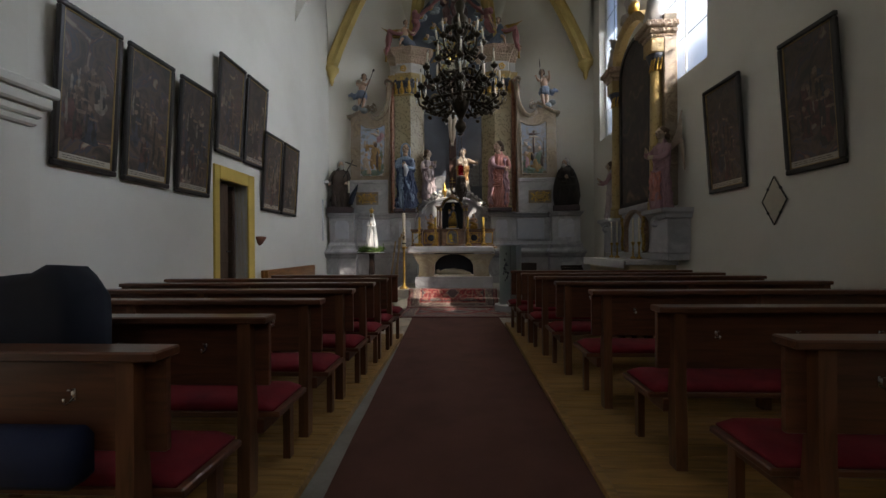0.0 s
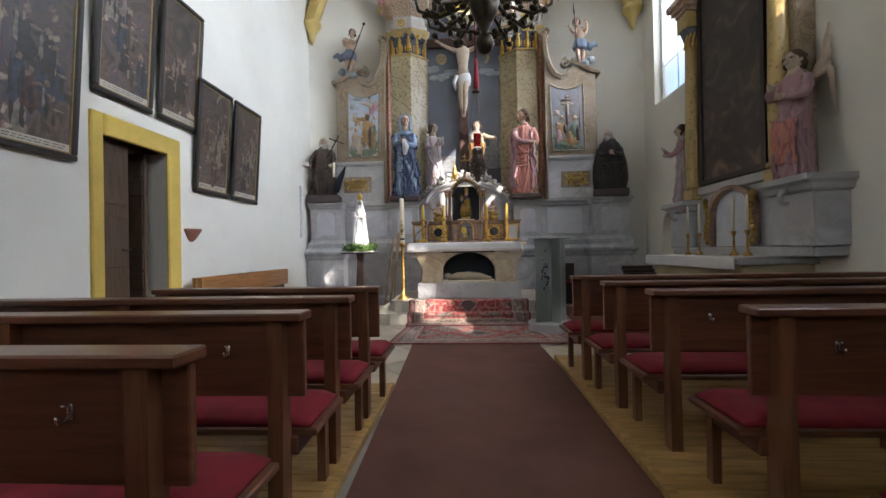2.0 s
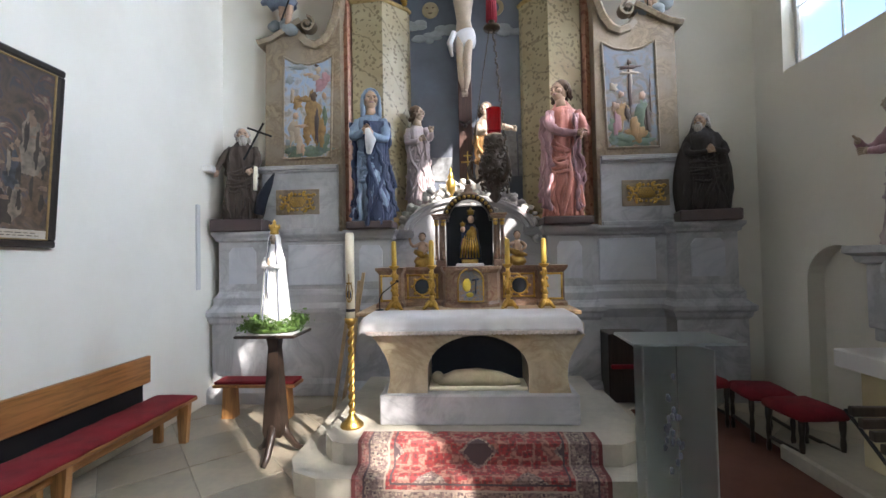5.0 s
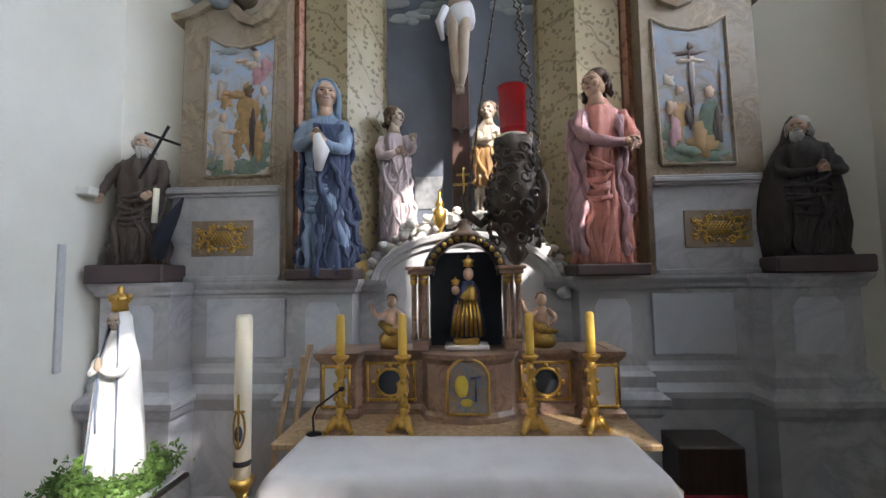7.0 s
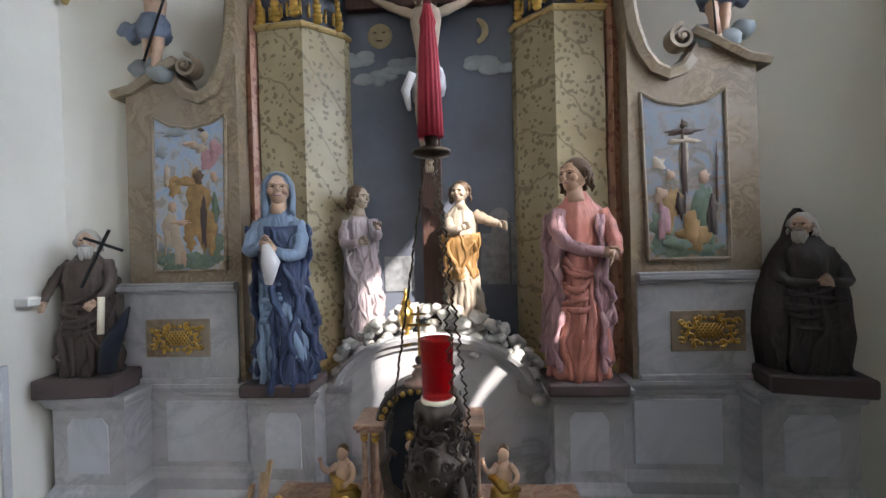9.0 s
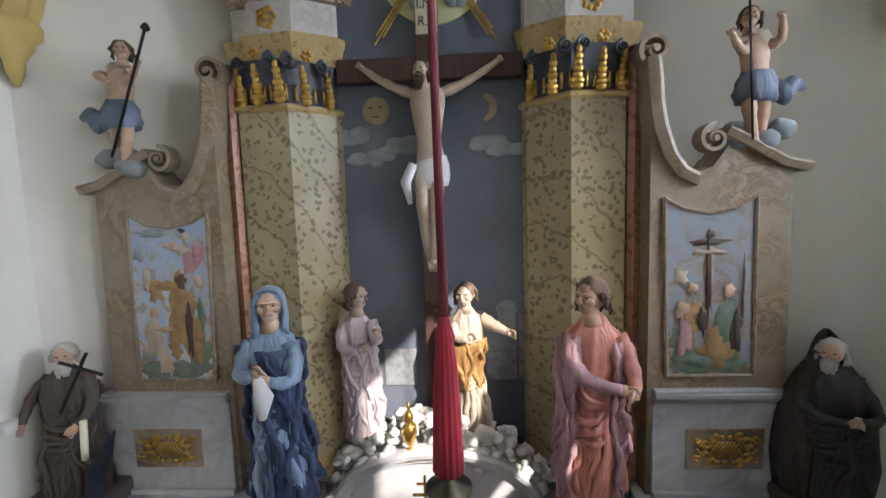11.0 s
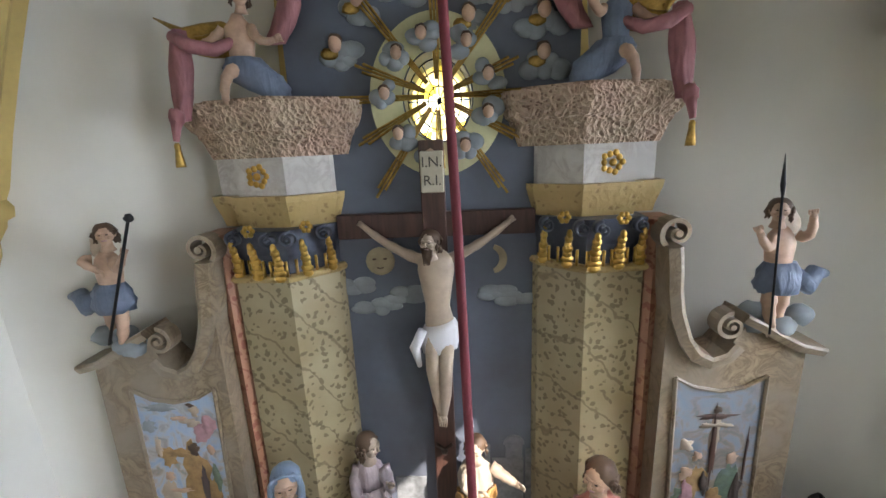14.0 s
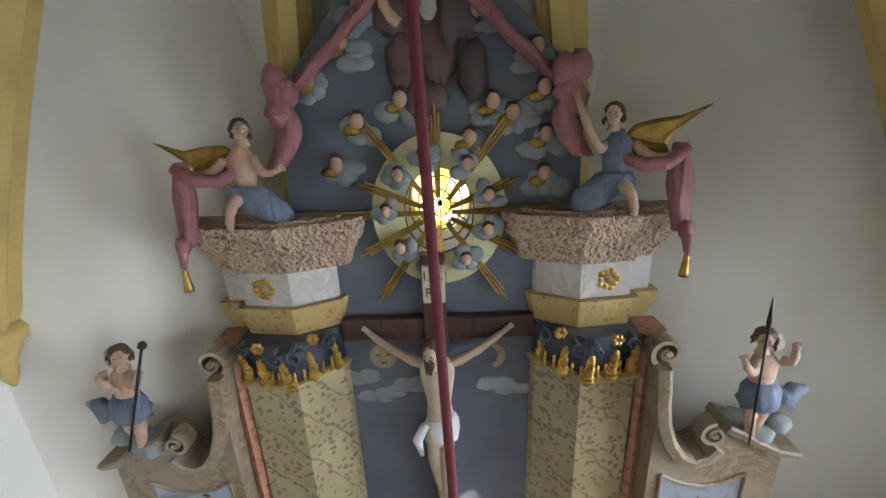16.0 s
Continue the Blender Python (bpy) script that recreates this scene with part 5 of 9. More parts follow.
    if s > 0:
        patch(-2.16, 3.72, 0.14, 0.34, FRESCO_OCHRE, 3.3)
        patch(-2.36, 3.95, 0.07, 0.10, FRESCO_OCHRE, 9.3)
        patch(-2.40, 3.55, 0.08, 0.17, PALE, 4.1)
        patch(-2.33, 3.35, 0.05, 0.13, PALE, 4.9)
        patch(-2.02, 4.18, 0.08, 0.10, FRESCO_PINK, 5.2)
        patch(-2.06, 4.38, 0.04, 0.05, PALE, 6.2)
        patch(-2.46, 3.40, 0.06, 0.05, CLOUD, 7.2)
        for px_, pz_, rx_, rz_, mt in ((-2.13, 4.02, 0.045, 0.06, HAIR), (-2.26, 3.98, 0.10, 0.045, FRESCO_OCHRE), (-2.42, 4.04, 0.03, 0.10, PALE), (-2.02, 3.55, 0.05, 0.20, FRESCO_OCHRE), (-2.09, 3.62, 0.03, 0.22, BASEBROWN), (-2.22, 3.45, 0.05, 0.10, FRESCO_OCHRE), (-2.38, 3.76, 0.04, 0.05, SKIN), (-2.30, 3.62, 0.09, 0.025, SKIN), (-2.44, 3.46, 0.03, 0.12, PALE), (-2.28, 3.30, 0.03, 0.08, SKIN), (-2.10, 4.28, 0.07, 0.04, PALE), (-1.96, 4.26, 0.05, 0.08, FRESCO_PINK), (-2.20, 4.32, 0.07, 0.02, SKIN), (-1.98, 4.02, 0.03, 0.05, SKIN), (-2.08, 4.44, 0.03, 0.02, HAIR), (-1.97, 3.75, 0.03, 0.14, FRESCO_GREEN), (-2.48, 3.28, 0.05, 0.05, FRESCO_GREEN), (-2.33, 4.42, 0.12, 0.04, CLOUD), (-2.45, 4.25, 0.06, 0.06, CLOUD)):
            patch(px_, pz_, rx_, rz_, mt, px_ * 7 + pz_)
    else:
        patch(-2.20, 4.10, 0.045, 0.20, PALE, 3.3)
        patch(-2.20, 4.24, 0.12, 0.025, CROSSWOOD, 2.3)
        patch(-2.36, 3.55, 0.10, 0.26, FRESCO_GREEN, 4.1)
        patch(-2.08, 3.62, 0.10, 0.22, FRESCO_OCHRE, 5.5)
        patch(-2.28, 3.36, 0.12, 0.10, FRESCO_OCHRE, 6.5)
        patch(-2.0, 3.98, 0.05, 0.06, PALE, 7.5)
        for px_, pz_, rx_, rz_, mt in ((-2.20, 3.95, 0.025, 0.34, CROSSWOOD), (-2.14, 4.16, 0.08, 0.02, PALE), (-2.27, 4.16, 0.07, 0.02, PALE), (-2.20, 4.30, 0.03, 0.035, HAIR), (-2.36, 3.86, 0.04, 0.05, SKIN), (-2.08, 3.88, 0.035, 0.045, SKIN), (-2.42, 3.55, 0.05, 0.2, HABIT), (-2.02, 3.50, 0.05, 0.15, FRESCO_PINK), (-2.25, 3.45, 0.06, 0.12, FRESCO_OCHRE), (-2.46, 3.90, 0.012, 0.30, CROSSWOOD), (-2.14, 3.30, 0.12, 0.05, FRESCO_GREEN), (-2.0, 3.72, 0.05, 0.06, SKIN), (-2.16, 3.62, 0.04, 0.10, HABIT)):
            patch(px_, pz_, rx_, rz_, mt, px_ * 5 + pz_)
    # gilt openwork relief
    g = Mesh(GILT, smooth=True)
    gx, gz = X(-2.36), 2.58
    for i in range(-3, 4):
        for d in (-1, 1):
            x0_ = gx + i * 0.032
            g.tube([(x0_ - d * 0.045, 11.88, gz - 0.065), (x0_ + d * 0.045, 11.88, gz + 0.065)], 0.006, 5)
    for sx in (-1, 1):
        for (ox, oz, r, t0) in ((0.15, 0.055, 0.045, 30), (0.15, -0.055, 0.045, 200), (0.20, 0.0, 0.04, 90), (0.10, 0.10, 0.035, 60), (0.10, -0.10, 0.035, 250), (0.22, 0.08, 0.028, 0), (0.22, -0.08, 0.028, 140)):
            pts = []
            for k in range(12):
                a = radians(t0 + sx * 300 * k / 11)
                rr = r * (1 - 0.6 * k / 11)
                pts.append((gx + sx * ox + rr * math.cos(a), 11.875, gz + oz + rr * math.sin(a)))
            g.tube(pts, [0.015 - 0.006 * k / 11 for k in range(12)], 6)
    for k in range(9):
        g.ball((gx - 0.12 + 0.03 * k, 11.88, gz + 0.105 * (1 if k % 2 else -1)), (0.02, 0.012, 0.018), 7, 5)
    part("gilt_relief", g, wing, "gilt openwork scroll relief")
    b = Mesh(BROWNM)
    b.box(gx - 0.30, gx + 0.30, 11.885, 11.9, gz - 0.17, gz + 0.17, 0.012)
    part("relief_ground", b, wing)

# oculus: pale ring, stained panes, bars, rays, clouds
oc = thing("window_oculus", "oval stained glass window with yellow panes in a pale ring", "window", kind="structure")
for k in range(12):
    a0, a1 = 360 * k / 12, 360 * (k + 1) / 12
    b = Mesh(STAINED)
    b.slab([(OX, OZ)] + arc(OX, OZ, ORX, a0 + 1.5, a1 - 1.5, 4, ORZ), YP + 0.30, YP + 0.305)
    o = part("pane", b, oc)
    o.visible_shadow = False
b = Mesh(IRON)
for k in range(12):
    a = radians(30 * k)
    b.tube([(OX, YP + 0.295, OZ), (OX + ORX * math.cos(a), YP + 0.295, OZ + ORZ * math.sin(a))], 0.005, 5)
for f in (0.35, 0.7, 0.99):
    b.tube([(OX + f * ORX * math.cos(radians(12 * k)), YP + 0.295, OZ + f * ORZ * math.sin(radians(12 * k))) for k in range(31)], 0.006, 5)
part("lead_bars", b, oc)
lamp_d = bpy.data.lights.new("oculus_sky", 'AREA')
lamp_d.shape, lamp_d.size, lamp_d.size_y, lamp_d.energy, lamp_d.color = 'RECTANGLE', 0.62, 0.76, 1.6, (1.0, 0.97, 0.9)
lamp_o = new("oculus_sky", lamp_d)
lamp_o.matrix_world = look((OX, 13.5, OZ), (OX, 12, OZ))

glory = thing("glory_of_rays", "gilt wooden rays and grey clouds round the oval window", "carved ornament")
b = Mesh(worn("pale_yellow_ring", (0.60, 0.58, 0.33), 0.6, vary=0.12))
outer_r, inner_r = arc(OX, OZ, 0.52, 0, 360, 60, 0.60), arc(OX, OZ, ORX + 0.01, 0, 360, 60, ORZ + 0.01)
b.loft([[(xo, YP - 0.01, zo), (xo, YP - 0.03, zo), (xi, YP - 0.03, zi), (xi, YP - 0.01, zi)] for (xo, zo), (xi, zi) in zip(outer_r, inner_r)])
part("ring", b, glory, "pale yellow painted ring")
for a, r0, r1 in ((90, 0.12, 0.80), (52, 0.12, 1.0), (128, 0.12, 1.0), (22, 0.1, 0.66), (158, 0.1, 0.66), (0, 0.1, 1.02), (180, 0.1, 1.02), (-28, 0.1, 0.72), (-152, 0.1, 0.72), (-55, 0.1, 0.92), (-125, 0.1, 0.92), (-90, 0.1, 0.6)):
    b = Mesh(GILT_DULL)
    c, sn = math.cos(radians(a)), math.sin(radians(a))
    for off, l in ((-0.022, 0.92), (0.0, 1.0), (0.022, 0.9)):
        p0 = (OX + c * r0 - sn * off * 0.5, YP - 0.05, OZ + sn * r0 + c * off * 0.5)
        p1 = (OX + c * r1 * l - sn * off * 1.3, YP - 0.05, OZ + sn * r1 * l + c * off * 1.3)
        b.tube([p0, p1], [0.007, 0.012], 5)
    part("ray", b, glory, "gilt wooden ray")
rnd = random.Random(8)
for k in range(9):
    a = radians(20 + 40 * k + rnd.uniform(-6, 6))
    px, pz = OX + 0.40 * math.cos(a), OZ + 0.44 * math.sin(a)
    b = Mesh(CLOUD, smooth=True)
    for q in range(5):
        b.ball((px + rnd.uniform(-0.08, 0.08), YP - 0.06, pz + rnd.uniform(-0.07, 0.07)), (rnd.uniform(0.05, 0.085), 0.04, rnd.uniform(0.045, 0.07)), 10, 7)
    b.use(SKIN, True).ball((px, YP - 0.10, pz + 0.01), (0.042, 0.04, 0.05), 12, 8)
    b.use(HAIR, True).ball((px, YP - 0.085, pz + 0.035), (0.047, 0.042, 0.04), 10, 7, 0.2, k)
    part("cloud", b, glory, "grey cloud with a small cherub head")
for px, pz in ((-0.56, 7.42), (-0.24, 7.56), (0.42, 7.52), (0.56, 7.44), (0.80, 7.28), (-0.88, 7.72), (0.72, 7.86), (-0.62, 7.95), (0.78, 7.6), (-0.75, 7.12), (0.8, 7.0), (0.25, 7.28), (-0.48, 8.15), (0.3, 8.1)):
    b = Mesh(CLOUD, smooth=True)
    for q in range(7):
        b.ball((px + rnd.uniform(-0.13, 0.13), YP, pz - 0.06 + rnd.uniform(-0.07, 0.06)), (rnd.uniform(0.06, 0.11), 0.035, rnd.uniform(0.05, 0.08)), 10, 7)
    b.use(GILT_DULL, True).ball((px - 0.05, YP - 0.035, pz - 0.045), (0.07, 0.02, 0.04), 9, 6, 0.3, px)
    b.use(SKIN, True).ball((px, YP - 0.05, pz + 0.02), (0.05, 0.045, 0.06), 12, 8)
    b.use(HAIR, True).ball((px, YP - 0.035, pz + 0.05), (0.056, 0.045, 0.045), 10, 7, 0.2, px)
    part("cloud", b, glory, "painted cloud with a winged cherub head")

# large seated painted mass above the oculus: robe forms in relief
b = Mesh(DARKMAUVE, smooth=True)
for k in range(9):
    b.ball((CX - 0.02 + rnd.uniform(-0.2, 0.24), YP - 0.01, 7.82 + rnd.uniform(-0.32, 0.4)), (rnd.uniform(0.08, 0.14), 0.045, rnd.uniform(0.12, 0.22)), 12, 8, 0.35, k * 1.3)
b.use(BASEBROWN, True)
for k in range(4):
    b.ball((CX + 0.25 + rnd.uniform(-0.08, 0.1), YP - 0.04, 7.85 + rnd.uniform(-0.3, 0.35)), (0.11, 0.06, 0.2), 12, 8, 0.35, k * 2.3)
b.use(SKIN, True).ball((CX + 0.05, YP - 0.08, 8.22), (0.07, 0.06, 0.085), 12, 8)
b.use(BEARD, True).ball((CX + 0.05, YP - 0.11, 8.13), (0.06, 0.04, 0.08), 10, 7, 0.2)
b.use(SKIN, True)
limb(b, [(CX - 0.15, YP - 0.06, 8.05), (CX - 0.25, YP - 0.08, 8.15), (CX - 0.27, YP - 0.08, 8.32)], 0.04, 0.03, SKIN)
tagged(part("relief_figure", b), "dark robed relief figure among painted clouds", "relief")

# pink curtains with knots and tassels over the cornices
for s in (1, -1):
    X = lambda x: CX + s * (x - CX)
    cur = thing("carved_curtain", "dusty pink carved drapery with a knot and gilt tassel", "drapery", "draperies of the retable")
    b = Mesh(CURTAIN, smooth=True)
    rows = []
    for i in range(15):
        f = i / 14
        x = -0.10 - 0.92 * f
        z = 8.50 - 0.86 * f - 0.03 * math.sin(math.pi * f)
        rows.append([(X(x + 0.05 * math.cos(a) * (0.8 + 0.4 * f)), YP - 0.08 - 0.05 * math.sin(a), z + (0.10 + 0.012 * math.sin(26 * f)) * math.cos(a) + 0.018 * math.sin(5 * a + 12 * f)) for a in [2 * math.pi * k / 16 for k in range(16)]])
    b.loft(rows)
    part("swag", b, cur)
    b = Mesh(CURTAIN, smooth=True)
    for k in range(8):
        b.ball((X(-1.06 + rnd.uniform(-0.06, 0.06)), YP - 0.14, 7.62 + rnd.uniform(-0.12, 0.12)), (0.085, 0.06, 0.10), 10, 7, 0.4, k)
    part("knot", b, cur)
    b = Mesh(CURTAIN, smooth=True)
    rows = []
    for i in range(13):
        f = i / 12
        rows.append([(X(-1.04 + 0.03 * math.sin(4 * f) - 0.10 * f * f + (0.045 + 0.04 * math.sin(2.5 * f)) * math.cos(a) + 0.014 * math.sin(6 * a + 5 * f)), YP - 0.14 + 0.04 * math.sin(a), 7.56 - 0.42 * f) for a in [2 * math.pi * k / 18 for k in range(18)]])
    b.loft(rows)
    part("inner_fall", b, cur)
    b = Mesh(CURTAIN, smooth=True)
    rows = []
    for i in range(15):
        f = i / 14
        rows.append([(X(-1.76 - 0.05 * f + (0.035 + 0.045 * math.sin(math.pi * min(1, f * 1.1))) * math.cos(a) + 0.014 * math.sin(7 * a + 4 * f)), 12.12 - 0.04 * f + 0.05 * math.sin(a), 7.22 - 0.60 * f) for a in [2 * math.pi * k / 20 for k in range(20)]])
    b.loft(rows)
    b.tube([(X(-1.80), 12.1, 7.18), (X(-1.66), 12.05, 7.10), (X(-1.52), 12.1, 7.08), (X(-1.40), 12.15, 7.14)], [0.042, 0.05, 0.045, 0.035], 12)
    part("outer_fall", b, cur)
    b = Mesh(CURTAIN, smooth=True)
    b.ball((X(-1.83), 12.03, 6.64), (0.055, 0.05, 0.07), 12, 8, 0.3, 1)
    b.tube([(X(-1.83), 12.02, 6.62), (X(-1.85), 12.01, 6.48)], [0.04, 0.02], 10)
    b.use(GILT_DULL, True).lathe(X(-1.85), 12.01, [(0.012, 6.47), (0.022, 6.45), (0.02, 6.42), (0.032, 6.33), (0.034, 6.30), (0.01, 6.30)], 12)
    part("tassel", b, cur, "gilt tassel")
    # angel seated on the cornice
    b = Mesh(DRABBLUE, smooth=True)
    hz = 6.76
    b.loft([[(X(-1.42 + dx) + r * math.cos(a) * (1 + 0.12 * math.sin(5 * a + 7 * f)), 12.08 - 0.06 * f + 0.10 * math.sin(a), hz + 0.02 + 0.30 * f) for a in [2 * math.pi * k / 22 for k in range(22)]] for f, r, dx in ((0, 0.10, 0.22), (0.2, 0.17, 0.16), (0.5, 0.22, 0.08), (0.8, 0.18, 0.0), (1.0, 0.13, 0.0))])
    b.use(SKIN if s > 0 else DRABBLUE, True)
    b.loft([[(X(-1.43) + r * math.cos(a), 12.04 + 0.7 * r * math.sin(a), hz + z) for a in [2 * math.pi * k / 18 for k in range(18)]] for z, r in ((0.28, 0.105), (0.36, 0.10), (0.46, 0.115), (0.54, 0.12), (0.60, 0.07), (0.65, 0.04))])
    b.use(SKIN, True)
    limb(b, [(X(-1.46), 11.98, hz + 0.24), (X(-1.52), 11.88, hz + 0.16), (X(-1.56), 11.92, hz + 0.0)], 0.055, 0.03, SKIN)
    limb(b, [(X(-1.55), 12.02, hz + 0.54), (X(-1.68), 11.98, hz + 0.42), (X(-1.86), 12.02, hz + 0.44)], 0.042, 0.026, SKIN)
    limb(b, [(X(-1.32), 12.02, hz + 0.54), (X(-1.24), 11.96, hz + 0.42 + (0.1 if s < 0 else 0)), (X(-1.14 + (0.05 if s < 0 else 0)), 12.0, hz + 0.44 + (0.45 if s < 0 else 0))], 0.042, 0.026, SKIN)
    head(b, (X(-1.37), 12.0, hz + 0.76), 0.075, SKIN, HAIR, face=(0.5 * s, -0.86))
    b.use(GILT_DULL, True)
    for k in range(11):
        f = k / 10
        up = 0.12 if s < 0 else 0.0
        b.tube([(X(-1.50), 12.13, hz + 0.54 - 0.10 * f), (X(-1.62), 12.16, hz + 0.60 - 0.20 * f + up * 0.3), (X(-1.78 + 0.03 * f), 12.17, hz + 0.60 - 0.20 * f + up * 0.6), (X(-1.96 + 0.12 * f), 12.15, hz + 0.58 - 0.17 * f + up), (X(-2.16 + 0.34 * f), 12.12, hz + 0.68 - 0.22 * f + up)], [0.03, 0.042, 0.038, 0.028, 0.006], 8)
    for k in range(8):
        b.tube([(X(-1.54 - 0.03 * k), 12.10, hz + 0.58 - 0.012 * k), (X(-1.60 - 0.03 * k), 12.09, hz + 0.50), (X(-1.68 - 0.03 * k), 12.10, hz + 0.43)], [0.02, 0.026, 0.008], 7)
    ang = thing("angel_statue", "bare-shouldered angel with gilt wing and slate-blue drapery on the cornice", "statue", "angels of the retable", mesh=b)
    org = Vector((X(-1.42), 12.08, hz))
    ang.matrix_basis = Matrix.Translation(org + Vector((s * 0.06, 0.14, -0.01))) @ Matrix.Scale(0.88, 4) @ Matrix.Translation(-org)
    # small figure standing on the wing scroll
    b = Mesh(CLOUD, smooth=True)
    zc = 4.93
    for k in range(6):
        b.ball((X(-2.55 + rnd.uniform(-0.16, 0.14)), 11.95 + rnd.uniform(-0.05, 0.05), zc + 0.06 + rnd.uniform(-0.04, 0.1)), (0.10, 0.08, 0.08), 10, 7, 0.2, k)
    b.use(SKIN, True)
    limb(b, [(X(-2.46), 11.9, zc + 0.42), (X(-2.42), 11.86, zc + 0.28), (X(-2.48), 11.88, zc + 0.08)], 0.06, 0.032, SKIN)
    limb(b, [(X(-2.54), 11.9, zc + 0.42), (X(-2.56), 11.92, zc + 0.24), (X(-2.55), 11.95, zc + 0.06)], 0.06, 0.034, SKIN)
    b.loft([[(X(-2.50 + 0.02 * f) + r * math.cos(a), 11.92 + 0.75 * r * math.sin(a), zc + 0.40 + 0.40 * f) for a in [2 * math.pi * k / 16 for k in range(16)]] for f, r in ((0, 0.08), (0.3, 0.085), (0.7, 0.10), (0.85, 0.085), (1, 0.04))])
    b.use(DRABBLUE, True)
    b.loft([[(X(-2.50) + r * math.cos(a) * (1 + 0.16 * math.sin(6 * a + 8 * f)), 11.91 + 0.8 * r * math.sin(a), zc + 0.33 + 0.22 * f) for a in [2 * math.pi * k / 24 for k in range(24)]] for f, r in ((0, 0.13), (0.3, 0.15), (0.7, 0.13), (1, 0.10))])
    b.tube([(X(-2.60), 11.92, zc + 0.45), (X(-2.70), 11.9, zc + 0.38), (X(-2.76), 11.92, zc + 0.46), (X(-2.86), 11.95, zc + 0.44)], [0.07, 0.08, 0.06, 0.03], 10)
    head(b, (X(-2.42), 11.88, zc + 0.92), 0.072, SKIN, HAIR, face=(0.5 * s, -0.86))
    b.use(SKIN, True)
    limb(b, [(X(-2.42), 11.9, zc + 0.74), (X(-2.34), 11.82, zc + 0.66), (X(-2.27), 11.82, zc + 0.78)], 0.04, 0.024, SKIN)
    limb(b, [(X(-2.58), 11.9, zc + 0.74), (X(-2.62), 11.84, zc + 0.74), (X(-2.50 if s > 0 else -2.60), 11.82, zc + (0.68 if s > 0 else 0.88))], 0.04, 0.024, SKIN)
    b.use(PALE, True).ball((X(-2.60), 12.02, zc + 0.80), (0.09, 0.03, 0.10), 10, 7, 0.3, 1)
    b.use(IRON, True)
    if s > 0:
        b.tube([(X(-2.52), 11.8, zc + 0.10), (X(-2.16), 11.8, zc + 1.03)], 0.011, 7).ball((X(-2.15), 11.8, zc + 1.05), (0.032, 0.032, 0.032), 10, 6, 0.3)
    else:
        b.tube([(X(-2.42), 11.8, zc + 0.05), (X(-2.36), 11.8, zc + 1.05)], 0.008, 7).tube([(X(-2.362), 11.8, zc + 1.03), (X(-2.355), 11.8, zc + 1.10), (X(-2.34), 11.8, zc + 1.30)], [0.009, 0.017, 0.002], 7)
    thing("putto_statue", "putto with slate-blue sash holding a long reed on a cloud" if s > 0 else "putto with slate-blue sash holding a tall lance on a cloud", "statue", "putti of the wings", mesh=b)

# crucifix
cr = thing("crucifix", "large dark wooden cross before the blue-grey panel", "crucifix")
b = Mesh(CROSSWOOD)
b.box(-0.165, 0.03, 12.30, 12.40, 2.45, 6.42, 0.008)
part("upright", b, cr)
b = Mesh(CROSSWOOD)
b.box(-0.86, 0.74, 12.312, 12.392, 5.66, 5.86, 0.008)
part("crossbeam", b, cr)
b = Mesh(worn("parchment_board", (0.50, 0.45, 0.34), 0.7))
b.box(-0.155, 0.025, 12.26, 12.30, 6.02, 6.34, 0.008)
plate = part("inscription_board", b, cr, "pale board lettered in dark paint")
for text, z in (("I.N.", 6.22), ("R.I.", 6.08)):
    cu = bpy.data.curves.new("lettering", 'FONT')
    cu.body, cu.size, cu.extrude, cu.align_x = text, 0.11, 0.002, 'CENTER'
    cu.materials.append(INK)
    o = new("lettering", cu)
    o.parent = plate
    o.matrix_basis = pose(-0.065, 12.256, z, 90, 0, 0)
b = Mesh(PALE, smooth=True)
c0 = -0.065
b.loft([[(c0 + dx + r * math.cos(a), 12.20 + 0.62 * r * math.sin(a) - dy, z) for a in [2 * math.pi * k / 22 for k in range(22)]] for z, r, dx, dy in ((4.86, 0.115, 0.01, 0.0), (4.98, 0.12, 0.01, 0.01), (5.12, 0.098, 0.0, 0.02), (5.28, 0.122, 0.0, 0.03), (5.42, 0.145, 0.0, 0.03), (5.52, 0.14, 0.0, 0.02), (5.58, 0.07, 0, 0.02))])
for sx, ex in ((-1, -0.63), (1, 0.52)):
    limb(b, [(c0 + sx * 0.10, 12.19, 5.50), (c0 + sx * 0.34, 12.22, 5.60), (ex, 12.27, 5.77)], 0.048, 0.024, PALE)
limb(b, [(c0 - 0.05, 12.18, 4.88), (c0 - 0.06, 12.10, 4.58), (c0 - 0.04, 12.20, 4.30), (c0 - 0.02, 12.18, 4.14)], 0.075, 0.032, PALE)
limb(b, [(c0 + 0.06, 12.18, 4.88), (c0 + 0.045, 12.09, 4.56), (c0 + 0.03, 12.19, 4.28), (c0 + 0.01, 12.15, 4.12)], 0.075, 0.032, PALE)
b.use(CLOTH, True).loft([[(c0 + 0.01 + r * math.cos(a) * (1 + 0.08 * math.sin(9 * a + 9 * z)), 12.19 + 0.7 * r * math.sin(a), z + 0.03 * math.cos(a)) for a in [2 * math.pi * k / 28 for k in range(28)]] for z, r in ((4.72, 0.14), (4.80, 0.155), (4.90, 0.15), (4.97, 0.125))])
b.tube([(c0 - 0.13, 12.12, 4.93), (c0 - 0.20, 12.12, 4.78), (c0 - 0.17, 12.14, 4.60)], [0.04, 0.045, 0.02], 9)
head(b, (c0 - 0.035, 12.10, 5.66), 0.082, PALE, HAIR, beard=HAIR, face=(-0.35, -0.94))
thing("corpus_statue", "pale carved crucified body with a white loincloth", "statue", mesh=b)
b = Mesh(SILVER, smooth=True)
